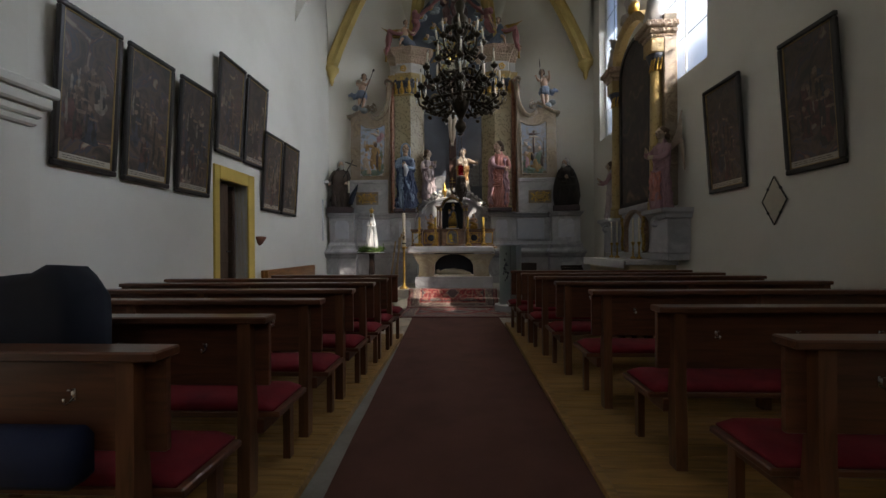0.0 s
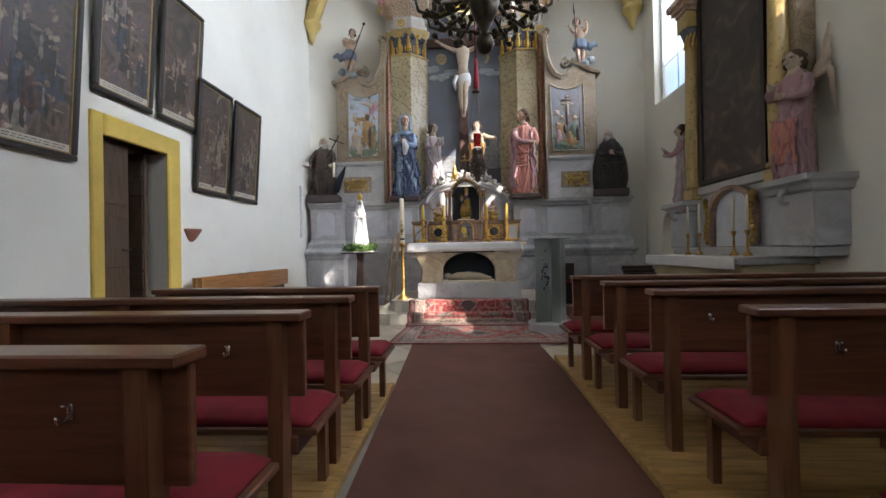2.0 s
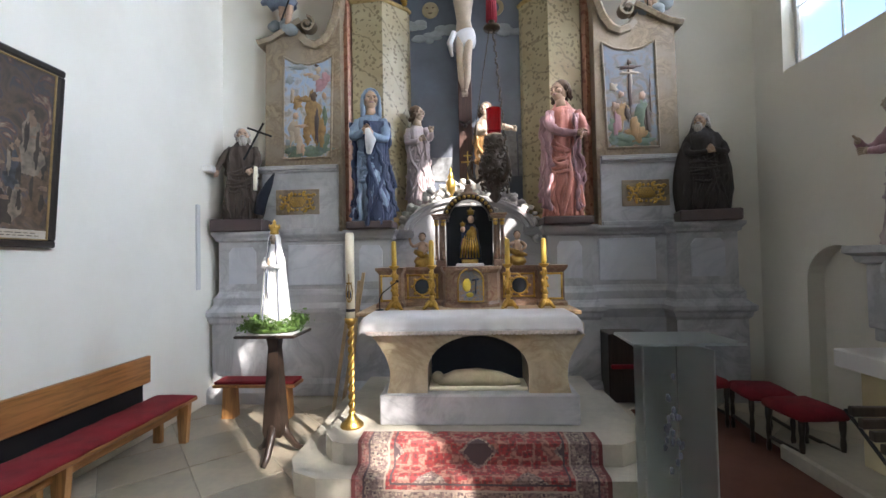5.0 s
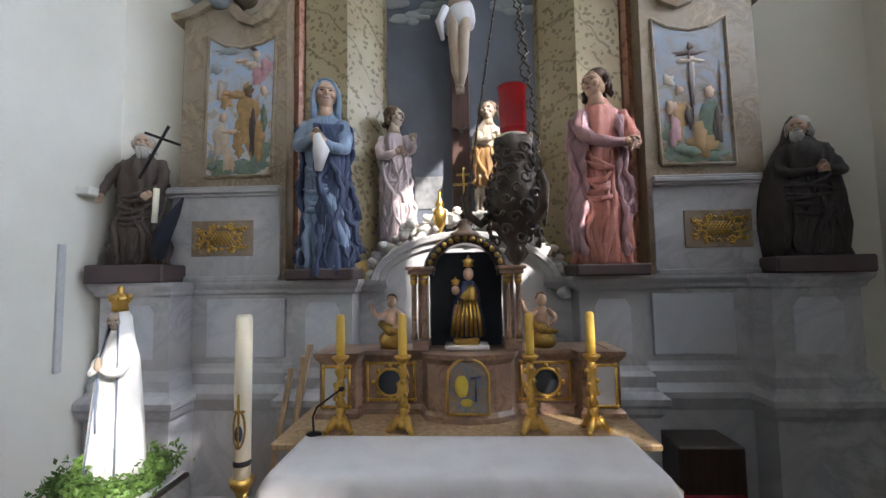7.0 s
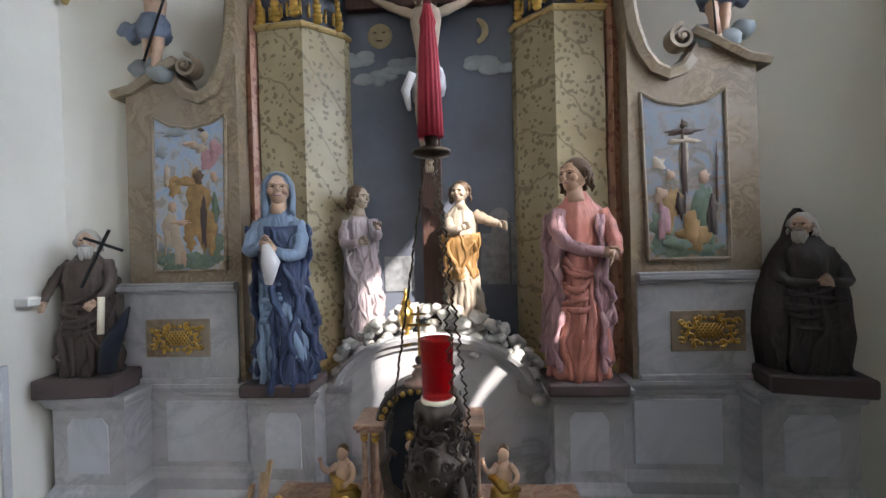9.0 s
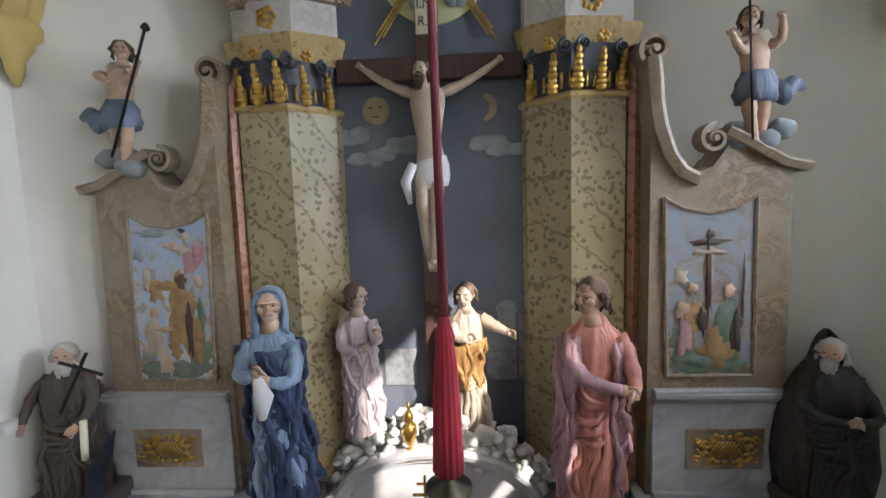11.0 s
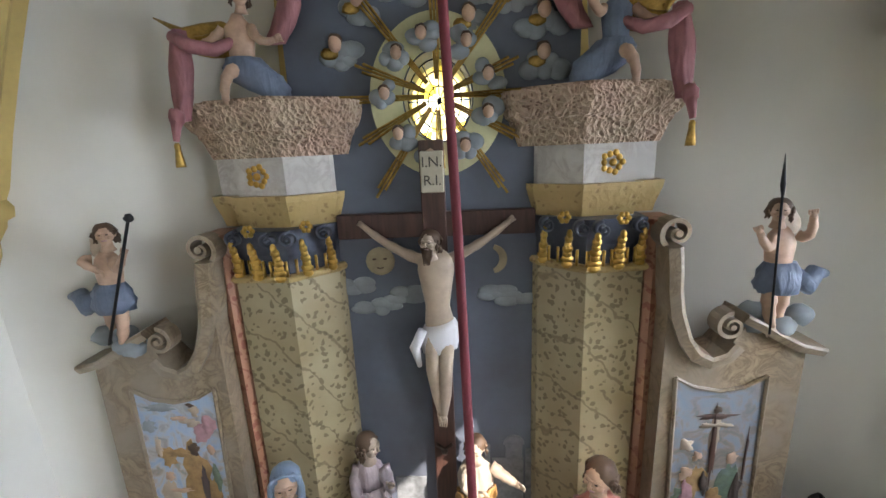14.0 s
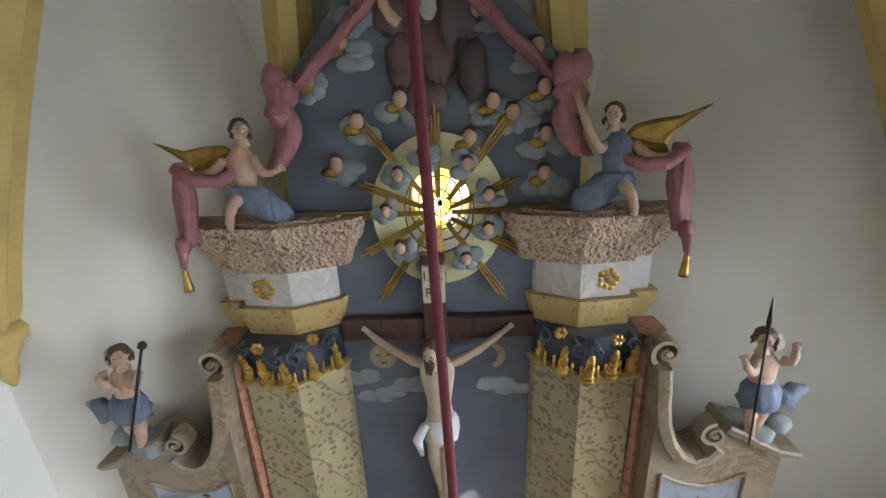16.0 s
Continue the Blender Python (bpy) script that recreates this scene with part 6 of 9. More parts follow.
b.tube([(-0.14, 12.28, 3.72), (-0.07, 12.26, 3.68), (0.0, 12.28, 3.72)], 0.018, 8).ball((-0.07, 12.26, 3.66), 0.03, 10, 7)
part("bracket", b, cr, "small silver bracket on the upright")

# statues on the pedestals
standing("statue_mourning_woman", "veiled woman in pale blue robe and deep blue mantle", (-1.30, 11.72, PT), 1.70, 0.60, PALEBLUE, NAVY, SKIN, HAIR,
         [([(-0.13, -0.02, 0.76), (-0.20, -0.10, 0.62), (-0.04, -0.17, 0.66)], PALEBLUE), ([(0.13, -0.02, 0.76), (0.20, -0.09, 0.60), (0.06, -0.18, 0.63)], PALEBLUE)], 1.3, veil=PALEBLUE, face=(0.35, -0.93), mantle_span=(262, 565), mantle_z=(0.06, 0.88),
         extra=lambda b, h, z: b.use(CLOTH, True).tube([(0.02, -0.30, z + 0.66 * h), (0.06, -0.31, z + 0.58 * h), (0.03, -0.29, z + 0.48 * h)], [0.03, 0.07, 0.03], 10), group="statues of the retable")
standing("statue_mourning_man", "long-haired figure in rose robe and mauve mantle on a dark plinth", (1.16, 11.72, PT), 1.72, 0.62, ROSE, MAUVE, SKIN, HAIR,
         [([(-0.13, -0.02, 0.76), (-0.17, -0.11, 0.62), (0.10, -0.19, 0.58)], MAUVE), ([(0.14, -0.02, 0.76), (0.22, -0.09, 0.62), (0.16, -0.20, 0.57)], ROSE)], 4.7, face=(-0.75, -0.6), mantle_span=(305, 585), mantle_z=(0.10, 0.90), folds=8, lean=-0.02, group="statues of the retable")


def monk_extra(b, h, z):
    b.use(PAPER, False).box(-0.46, -0.28, -0.26, -0.10, z + 0.50 * h, z + 0.56 * h, 0.01)
    b.use(IRON, False).tube([(0.10, -0.22, z + 0.62 * h), (0.36, -0.25, z + 1.0 * h)], 0.013, 7)
    b.tube([(0.16, -0.25, z + 0.95 * h), (0.46, -0.25, z + 0.86 * h)], 0.013, 7)
    b.use(IVORY, True).tube([(0.24, -0.22, z + 0.30 * h), (0.24, -0.2, z + 0.55 * h)], 0.025, 9)
    b.use(NAVYBAG, True)
    b.tube([(0.28, -0.22, z + 0.05 * h), (0.34, -0.25, z + 0.22 * h), (0.42, -0.24, z + 0.36 * h), (0.48, -0.22, z + 0.48 * h)], [0.06, 0.07, 0.045, 0.008], 9)


standing("statue_hermit", "bearded hermit in brown habit with a book, cross and raven", (-3.03, 11.74, PT), 1.22, 0.62, HABIT, HABIT, SKIN, BEARD,
         [([(-0.17, 0, 0.78), (-0.30, -0.06, 0.66), (-0.32, -0.14, 0.52)], HABIT), ([(0.17, 0, 0.78), (0.28, -0.08, 0.62), (0.22, -0.20, 0.52)], HABIT)], 2.2, beard=BEARD, face=(0.4, -0.9), base_h=0.16, base_w=0.66, mantle_span=(60, 170), extra=monk_extra, turn=6, group="statues of the retable")
def cape_extra(b, h, z):
    """A long hooded cape, open in front, peaked over the head."""
    rows = []
    for k, w, d, oy in ((0.0, 0.30, 0.24, 0.10), (0.22, 0.345, 0.25, 0.10), (0.45, 0.32, 0.23, 0.09), (0.62, 0.27, 0.19, 0.07), (0.76, 0.20, 0.15, 0.07), (0.86, 0.12, 0.11, 0.08), (0.95, 0.09, 0.09, 0.09), (1.01, 0.06, 0.06, 0.10), (1.05, 0.02, 0.02, 0.11)):
        pts = []
        for j in range(33):
            a = radians(-62 + 304 * j / 32)
            g = 1 + 0.05 * math.sin(9 * a + 5 * k) * (1 - k)
            pts.append((w * g * math.cos(a), oy + d * g * math.sin(a), z + h * k))
        rows.append(pts + [(x * 0.93, oy + (y - oy) * 0.93, zz) for x, y, zz in reversed(pts)])
    b.use(HABIT_BLACK, True).loft(rows)


standing("statue_kneeling_monk", "bearded monk in a dark hooded habit with crossed hands", (2.88, 11.72, PT - 0.0), 1.20, 0.66, HABIT_BLACK, None, SKIN, BEARD,
         [([(-0.17, 0, 0.74), (-0.27, -0.12, 0.58), (-0.02, -0.25, 0.58)], HABIT_BLACK), ([(0.17, 0, 0.74), (0.28, -0.12, 0.56), (0.04, -0.26, 0.60)], HABIT_BLACK)], 6.1, beard=BEARD, face=(-0.6, -0.78), base_h=0.14, base_w=0.66, extra=cape_extra, turn=-14, folds=7, lean=-0.02, group="statues of the retable")
standing("statue_back_woman", "pale lilac robed woman turned towards the cross", (-0.74, 12.18, PT + 0.32), 1.42, 0.42, LILAC, LILAC, PALE, HAIR,
         [([(-0.12, 0, 0.77), (-0.16, -0.1, 0.62), (0.05, -0.18, 0.64)], LILAC), ([(0.12, 0, 0.77), (0.2, -0.08, 0.66), (0.22, -0.14, 0.72)], LILAC)], 7.7, face=(0.9, -0.4), base=None, base_h=0.0, group="statues of the retable")
standing("statue_kneeling_woman", "kneeling woman in ochre and lilac robes clasping the cross", (0.24, 12.12, PT + 0.46), 1.28, 0.46, CREAMROBE, YELLOWROBE, PALE, HAIR,
         [([(-0.12, 0, 0.77), (-0.16, -0.12, 0.66), (-0.02, -0.18, 0.68)], CREAMROBE), ([(0.12, 0, 0.77), (0.27, -0.06, 0.72), (0.36, -0.1, 0.70)], PALE)], 9.1, face=(-0.3, -0.95), base=None, base_h=0.0, mantle_span=(200, 350), mantle_z=(0.42, 0.76), lean=-0.03, group="statues of the retable")
b = Mesh(GILT, smooth=True)
b.lathe(-0.28, 11.88, [(0.05, 2.50), (0.055, 2.53), (0.025, 2.57), (0.02, 2.61), (0.05, 2.66), (0.065, 2.74), (0.06, 2.80), (0.03, 2.83), (0.045, 2.85), (0.03, 2.89), (0.012, 2.93), (0.02, 2.95), (0.005, 2.99)], 18)
thing("gilt_urn", "small gilt covered urn on the rocks", "urn", mesh=b)

# ---- high altar table ----
alt = thing("high_altar", "cream marble altar table with an arched niche and dark slab edge", "altar")
AX = -0.02
b = Mesh(CREAMM)


def altar_half(z):
    """Half width of the curved sarcophagus body at a height."""
    k = (z - 0.60) / 0.5
    return 0.80 + 0.13 * k ** 2 - 0.05 * math.sin(math.pi * k)


zs = [0.60 + 0.05 * i for i in range(11)]
arch_pts = [(AX + 0.44 * math.cos(radians(a)), 0.80 + 0.30 * math.sin(radians(a))) for a in range(0, 181, 12)]
for y in (10.06, 10.16):
    left = [(AX - altar_half(z), z) for z in zs]
    poly_l = left + [(AX, 1.10)] + [p for p in arch_pts if p[0] <= AX + 1e-6] + [(AX - 0.44, 0.60)]
    poly_r = [(2 * AX - x, z) for x, z in poly_l]
    b.add([(x, y, z) for x, z in poly_l], [list(range(len(poly_l)))])
    b.add([(x, y, z) for x, z in poly_r], [list(range(len(poly_r)))])
edge = [(AX - 0.44, 0.60)] + arch_pts[::-1] + [(AX + 0.44, 0.60)]
b.add([(x, 10.06, z) for x, z in edge] + [(x, 10.5, z) for x, z in edge], [[i, i + 1, len(edge) + i + 1, len(edge) + i] for i in range(len(edge) - 1)])
for s in (-1, 1):
    b.loft([[(AX + s * altar_half(z), 10.06, z), (AX + s * altar_half(z), 10.7, z), (AX + s * (altar_half(z) - 0.05), 10.7, z), (AX + s * (altar_half(z) - 0.05), 10.065, z)] for z in zs])
part("body", b, alt, "cream veined marble altar body")
b = Mesh(GREYM)
b.box(AX - 0.86, AX + 0.86, 10.01, 10.72, 0.34, 0.60, 0.012)
part("base", b, alt, "grey stone altar base")
# niche shade painted in: a near-black back behind the lying figure
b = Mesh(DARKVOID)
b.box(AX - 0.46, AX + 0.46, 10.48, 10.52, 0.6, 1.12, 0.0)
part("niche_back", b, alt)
b = Mesh(CREAMM)
b.box(AX - 0.98, AX + 0.92, 10.03, 10.5, 1.12, 1.22, 0.02)
part("slab", b, alt)
b = Mesh(PLANK)
b.box(-1.18, 0.98, 10.40, 11.2, 1.225, 1.265, 0.008)
part("rear_board", b, alt, "bare wooden board behind the cloth")
b = Mesh(worn("pale_stone_figure", (0.42, 0.36, 0.24), 0.6), smooth=True)
b.tube([(AX - 0.36, 10.2, 0.66), (AX - 0.2, 10.2, 0.69), (AX, 10.2, 0.70), (AX + 0.2, 10.2, 0.68), (AX + 0.38, 10.2, 0.65)], [0.04, 0.075, 0.08, 0.07, 0.03], 12)
b.ball((AX - 0.36, 10.2, 0.70), (0.06, 0.05, 0.055), 12, 8)
b.use(IVORY, False).box(AX - 0.44, AX + 0.44, 10.12, 10.40, 0.60, 0.635, 0.01)
thing("recumbent_statue", "pale recumbent figure lying in the altar niche", "statue", mesh=b)
# linen cloth with hanging front
b = Mesh(CLOTH, smooth=True)
n = 81
rows = []
prof = [(10.50, 1.268), (10.49, 1.275), (10.26, 1.275), (10.07, 1.275), (10.03, 1.268), (10.015, 1.25), (10.01, 1.21), (10.005, 1.17), (10.0, 1.145)]
for i, (y, z) in enumerate(prof):
    f = max(0, i - 4) / 4
    row = []
    for j in range(n):
        x = AX - 1.04 + 1.94 * j / (n - 1)
        e = max(0.0, abs(x - AX + 0.07) - 0.93)
        row.append((x, y - 0.018 * f * (0.5 + 0.5 * math.sin(j * 0.55 + 2 * math.sin(j * 0.13))), z - 1.6 * e * (1 - f * 0.5) + 0.004 * f * math.sin(j * 1.9)))
    rows.append(row)
b.loft(rows, closed=False)
cl = thing("altar_cloth", "white linen altar cloth with a short scalloped fall", "altar cloth", mesh=b)
sol = cl.modifiers.new("thickness", 'SOLIDIFY')
sol.thickness = 0.004
b = Mesh(worn("lace", (0.62, 0.55, 0.50), 0.9, vary=0.25, fine=150, broad=60))
for j in range(48):
    x = AX - 0.96 + 1.80 * (j + 0.5) / 48
    b.slab([(x - 0.02, 1.155), (x + 0.02, 1.155)] + arc(x, 1.14, 0.02, 0, -180, 6), 9.973, 9.977)
o = part("lace_edge", b, cl, "faded lace border")
o["kind"] = "stuff"

# gradine and tabernacle
tab = thing("tabernacle_shelf", "red-brown marbled tabernacle with gilt frames and arched niche", "tabernacle")
b = Mesh(REDM)
GY = 10.82
plan = [(-1.04, 11.2), (-1.04, GY), (-0.80, GY), (-0.78, GY + 0.10), (-0.36, GY + 0.10), (-0.32, GY - 0.02), (-0.22, GY - 0.08), (CX, GY - 0.11), (0.12, GY - 0.08), (0.22, GY - 0.02), (0.26, GY + 0.10), (0.66, GY + 0.10), (0.68, GY), (0.92, GY), (0.92, 11.2)]
b.loft([[(x, y, z) for x, y in plan] for z in (1.265, 1.66)])
part("body", b, tab, "red-brown marbled body")
b = Mesh(REDM)
b.sweep(plan, [(-0.05, 1.62), (0.0, 1.62), (0.015, 1.64), (0.03, 1.66), (0.035, 1.69), (-0.05, 1.69)])
b.sweep(plan, [(-0.05, 1.265), (0.025, 1.265), (0.025, 1.30), (0.005, 1.325), (-0.05, 1.325)])
b.loft([[(x, y, z) for x, y in plan] for z in (1.66, 1.685)])
part("cornice", b, tab)


def gilt_frame(x0, x1, z0, z1, y, parent, fill):
    b = Mesh(GILT, smooth=True)
    pts = [(x0, y, z0), (x1, y, z0), (x1, y, z1), (x0, y, z1), (x0, y, z0)]
    for p, q in zip(pts, pts[1:]):
        b.tube([p, q], 0.011, 6)
    for p in pts[:4]:
        b.ball(p, 0.017, 7, 5)
    f = part("gilt_frame", b, parent, "gilt moulded frame")
    b = Mesh(fill)
    b.box(x0, x1, y - 0.002, y + 0.012, z0, z1, 0.002)
    part("painted_panel", b, f)


DULLPANEL = painted("small_panel", [(0.3, (0.10, 0.09, 0.10)), (0.45, (0.20, 0.22, 0.26)), (0.58, (0.26, 0.16, 0.08)), (0.7, (0.36, 0.30, 0.2))], 0.5, 14.0)
gilt_frame(-1.01, -0.84, 1.34, 1.60, GY - 0.012, tab, GREYP)
gilt_frame(0.72, 0.89, 1.34, 1.60, GY - 0.012, tab, GREYP)
gilt_frame(-0.74, -0.42, 1.36, 1.60, GY + 0.088, tab, REDM)
gilt_frame(0.30, 0.62, 1.36, 1.60, GY + 0.088, tab, REDM)
for x in (-0.58, 0.46):
    b = Mesh(DARKVOID, smooth=True)
    b.ball((x, GY + 0.07, 1.48), (0.085, 0.02, 0.085), 16, 8)
    o = part("oval_panel", b, tab)
    b = Mesh(GILT, smooth=True)
    b.tube([(x + 0.09 * math.cos(radians(15 * k)), GY + 0.058, 1.48 + 0.09 * math.sin(radians(15 * k))) for k in range(25)], 0.011, 6)
    for k in range(8):
        b.ball((x + 0.11 * math.cos(radians(45 * k)), GY + 0.06, 1.48 + 0.105 * math.sin(radians(45 * k))), 0.018, 7, 5)
    part("gilt_oval", b, o)
b = Mesh(DULLPANEL)
dome = [(CX - 0.13, 1.33), (CX + 0.13, 1.33), (CX + 0.13, 1.54)] + arc(CX, 1.54, 0.13, 0, 180, 10)[1:-1] + [(CX - 0.13, 1.54)]
b.slab(dome, GY - 0.125, GY - 0.05)
tdoor = part("door", b, tab, "small painted tabernacle door")
b = Mesh(GILT, smooth=True)
loop = dome + [dome[0]]
b.tube([(x, GY - 0.128, z) for x, z in loop], 0.010, 6)
part("gilt_border", b, tdoor)
b = Mesh(worn("bright_yellow_paint", (0.62, 0.46, 0.05), 0.5), smooth=True)
b.ball((CX - 0.04, GY - 0.128, 1.50), (0.045, 0.008, 0.07), 12, 6, 0.2)
b.ball((CX - 0.01, GY - 0.128, 1.40), (0.04, 0.008, 0.025), 12, 6, 0.2)
b.use(NAVY, True).tube([(CX + 0.05, GY - 0.13, 1.41), (CX + 0.055, GY - 0.13, 1.56)], 0.008, 6).tube([(CX + 0.015, GY - 0.13, 1.55), (CX + 0.09, GY - 0.13, 1.56)], 0.008, 6)
part("painted_emblem", b, tdoor)
# aedicule over it
b = Mesh(DARKVOID)
b.box(CX - 0.26, CX + 0.26, 11.08, 11.14, 1.69, 2.36, 0.004)
part("niche_back", b, tab, "dark blue niche back")
for s in (-1, 1):
    b = Mesh(REDM)
    b.box(CX + s * 0.31 - 0.055, CX + s * 0.31 + 0.055, 10.86, 11.12, 1.69, 1.76, 0.006)
    b.box(CX + s * 0.30 - 0.03, CX + s * 0.30 + 0.03, 10.93, 11.12, 1.76, 2.20, 0.004)
    part("pier", b, tab)
    for off in (-0.03, 0.045):
        b = Mesh(REDM, smooth=True)
        b.lathe(CX + s * (0.31 + off), 10.90 - 0.02 * (off < 0), [(0.024, 1.76), (0.026, 1.79), (0.018, 1.81), (0.019, 1.95), (0.017, 2.13), (0.022, 2.15), (0.026, 2.19), (0.02, 2.20)], 14)
        b.use(GILT, True).lathe(CX + s * (0.31 + off), 10.90 - 0.02 * (off < 0), [(0.019, 2.13), (0.027, 2.15), (0.023, 2.17), (0.030, 2.195), (0.01, 2.197)], 12)
        part("column", b, tab, "little marbled column with gilt capital")
    b = Mesh(REDM)
    b.box(CX + s * 0.31 - 0.08, CX + s * 0.31 + 0.08, 10.84, 11.12, 2.20, 2.23, 0.005)
    b.box(CX + s * 0.31 - 0.095, CX + s * 0.31 + 0.095, 10.82, 11.12, 2.23, 2.255, 0.005)
    part("entablature", b, tab)
rows = []
for i in range(19):
    a = radians(180 - 180 * i / 18)
    c, sn = math.cos(a), math.sin(a)
    rows.append([(CX + (0.225 + o) * c, y, 2.19 + (0.225 + o) * sn * 1.0) for o, y in ((0, 11.12), (0, 10.92), (0.03, 10.89), (0.06, 10.90), (0.075, 10.95), (0.075, 11.12))])
b = Mesh(DARKWOOD)
b.loft(rows)
part("arch", b, tab, "dark brown arched hood")
b = Mesh(GILT_DULL, smooth=True)
for i in range(15):
    a = radians(170 - 160 * i / 14)
    b.ball((CX + 0.255 * math.cos(a), 10.885, 2.19 + 0.255 * math.sin(a)), (0.020, 0.016, 0.020), 7, 5, 0.3, i)
part("gilt_trim", b, tab)
b = Mesh(REDM, smooth=True)
b.lathe(CX, 10.98, [(0.11, 2.46), (0.10, 2.49), (0.05, 2.51), (0.055, 2.53), (0.03, 2.56), (0.05, 2.575), (0.01, 2.59)], 16)
b.use(SILVER, True).ball((CX, 10.98, 2.615), 0.03, 12, 8)
b.use(GILT_DULL, False).tube([(CX, 10.98, 2.63), (CX, 10.98, 2.96)], 0.009, 6).tube([(CX - 0.075, 10.98, 2.84), (CX + 0.075, 10.98, 2.84)], 0.009, 6).tube([(CX - 0.05, 10.98, 2.91), (CX + 0.05, 10.98, 2.91)], 0.008, 6)
part("finial_cross", b, tab, "small double-barred cross on a silver ball")
b = Mesh(NAVY, smooth=True)
b.loft([[(CX + 0.005 + r * math.cos(a) * (1 + 0.1 * math.sin(6 * a)), 10.98 + 0.7 * r * math.sin(a), z) for a in [2 * math.pi * k / 20 for k in range(20)]] for z, r in ((1.76, 0.12), (1.88, 0.115), (1.98, 0.095), (2.08, 0.09), (2.15, 0.05))])
b.use(GILT_DULL, True).ball((CX + 0.02, 10.95, 2.04), (0.066, 0.05, 0.085), 12, 8, 0.3)
for k in range(7):
    b.tube([(CX - 0.10 + 0.033 * k, 10.90, 1.78), (CX - 0.08 + 0.028 * k, 10.88, 1.90), (CX - 0.05 + 0.02 * k, 10.90, 2.02)], [0.012, 0.014, 0.006], 6)
b.use(CURTAIN, True).ball((CX - 0.06, 10.92, 1.90), (0.035, 0.035, 0.10), 10, 7, 0.2)
b.use(SKIN, True).ball((CX + 0.02, 10.94, 2.20), (0.036, 0.036, 0.046), 12, 8).ball((CX - 0.07, 10.91, 2.09), (0.028, 0.028, 0.033), 10, 7)
b.use(GILT, True)
for px, pz, r in ((CX + 0.02, 2.25, 0.036), (CX - 0.07, 2.125, 0.027)):
    b.lathe(px, 10.935, [(r, pz), (r * 0.9, pz + r * 0.6), (r * 1.2, pz + r * 1.3), (r * 0.4, pz + r * 1.5), (0.004, pz + r * 2.2)], 10)
b.use(CLOTH, False).box(CX - 0.15, CX + 0.15, 10.87, 11.06, 1.69, 1.72, 0.006)
b.use(GILT_DULL, False).box(CX - 0.09, CX + 0.09, 10.89, 11.04, 1.72, 1.77, 0.012)
thing("crowned_statue", "small crowned mother and child statue in dark blue and gold", "statue", mesh=b)
for s in (-1, 1):
    x = CX + s * 0.52
    b = Mesh(GILT_DULL, smooth=True)
    b.ball((x, 10.98, 1.74), (0.10, 0.08, 0.07), 12, 7, 0.35, s)
    b.use(SKIN, True)
    b.loft([[(x + r * math.cos(a), 10.98 + 0.8 * r * math.sin(a), z) for a in [2 * math.pi * k / 14 for k in range(14)]] for z, r in ((1.76, 0.06), (1.84, 0.05), (1.92, 0.055), (1.97, 0.03))])
    b.ball((x, 10.96, 2.015), (0.036, 0.036, 0.045), 12, 8)
    b.use(HAIR, True).ball((x, 10.975, 2.035), (0.040, 0.036, 0.036), 10, 7, 0.25)
    b.use(SKIN, True)
    limb(b, [(x - 0.04, 10.97, 1.94), (x - 0.10, 10.92, 1.91), (x - 0.13, 10.92, 1.98)], 0.022, 0.013, SKIN)
    limb(b, [(x + 0.04, 10.97, 1.94), (x + 0.09, 10.92, 1.90), (x + 0.05, 10.90, 1.86)], 0.022, 0.013, SKIN)
    b.use(GILT_DULL, True).tube([(x - 0.08, 11.0, 1.86), (x, 10.92, 1.82), (x + 0.1, 10.95, 1.80)], [0.03, 0.04, 0.015], 8)
    thing("putto_figure", "small dark gilt putto on the tabernacle shelf", "statue", "putti on the shelf", mesh=b)

# candlesticks


def candlestick(at):
    c = thing("candlestick", "gilt baroque candlestick with a yellow wax candle", "candlestick", "candlesticks on the altar")
    b = Mesh(GILT, smooth=True)
    for k in range(3):
        a = radians(90 + 120 * k)
        b.tube([(0.02 * math.cos(a), 0.02 * math.sin(a), 0.08), (0.05 * math.cos(a), 0.05 * math.sin(a), 0.05), (0.085 * math.cos(a), 0.085 * math.sin(a), 0.012)], [0.028, 0.026, 0.014], 8)
        b.ball((0.085 * math.cos(a), 0.085 * math.sin(a), 0.014), 0.018, 8, 6)
    b.lathe(0, 0, [(0.05, 0.03), (0.045, 0.07), (0.02, 0.10), (0.035, 0.12), (0.02, 0.15)], 14)
    part("foot", b, c)
    b = Mesh(GILT, smooth=True)
    b.lathe(0, 0, [(0.02, 0.14), (0.032, 0.17), (0.02, 0.20), (0.038, 0.24), (0.024, 0.29), (0.018, 0.32), (0.034, 0.35), (0.020, 0.38), (0.02, 0.41)], 14)
    for k in range(10):
        a = k * 1.9
        b.ball((0.030 * math.cos(a), 0.030 * math.sin(a), 0.15 + 0.025 * k), (0.015, 0.015, 0.018), 6, 5)
    part("stem", b, c)
    b = Mesh(GILT, smooth=True)
    b.lathe(0, 0, [(0.015, 0.40), (0.04, 0.425), (0.052, 0.44), (0.05, 0.447), (0.02, 0.448)], 16)
    part("drip_pan", b, c)
    b = Mesh(WAX, smooth=True)
    b.lathe(0, 0, [(0.026, 0.44), (0.027, 0.5), (0.025, 0.68), (0.018, 0.695), (0.004, 0.70)], 14)
    part("candle", b, c, "yellow wax candle")
    c.location = at
    return c


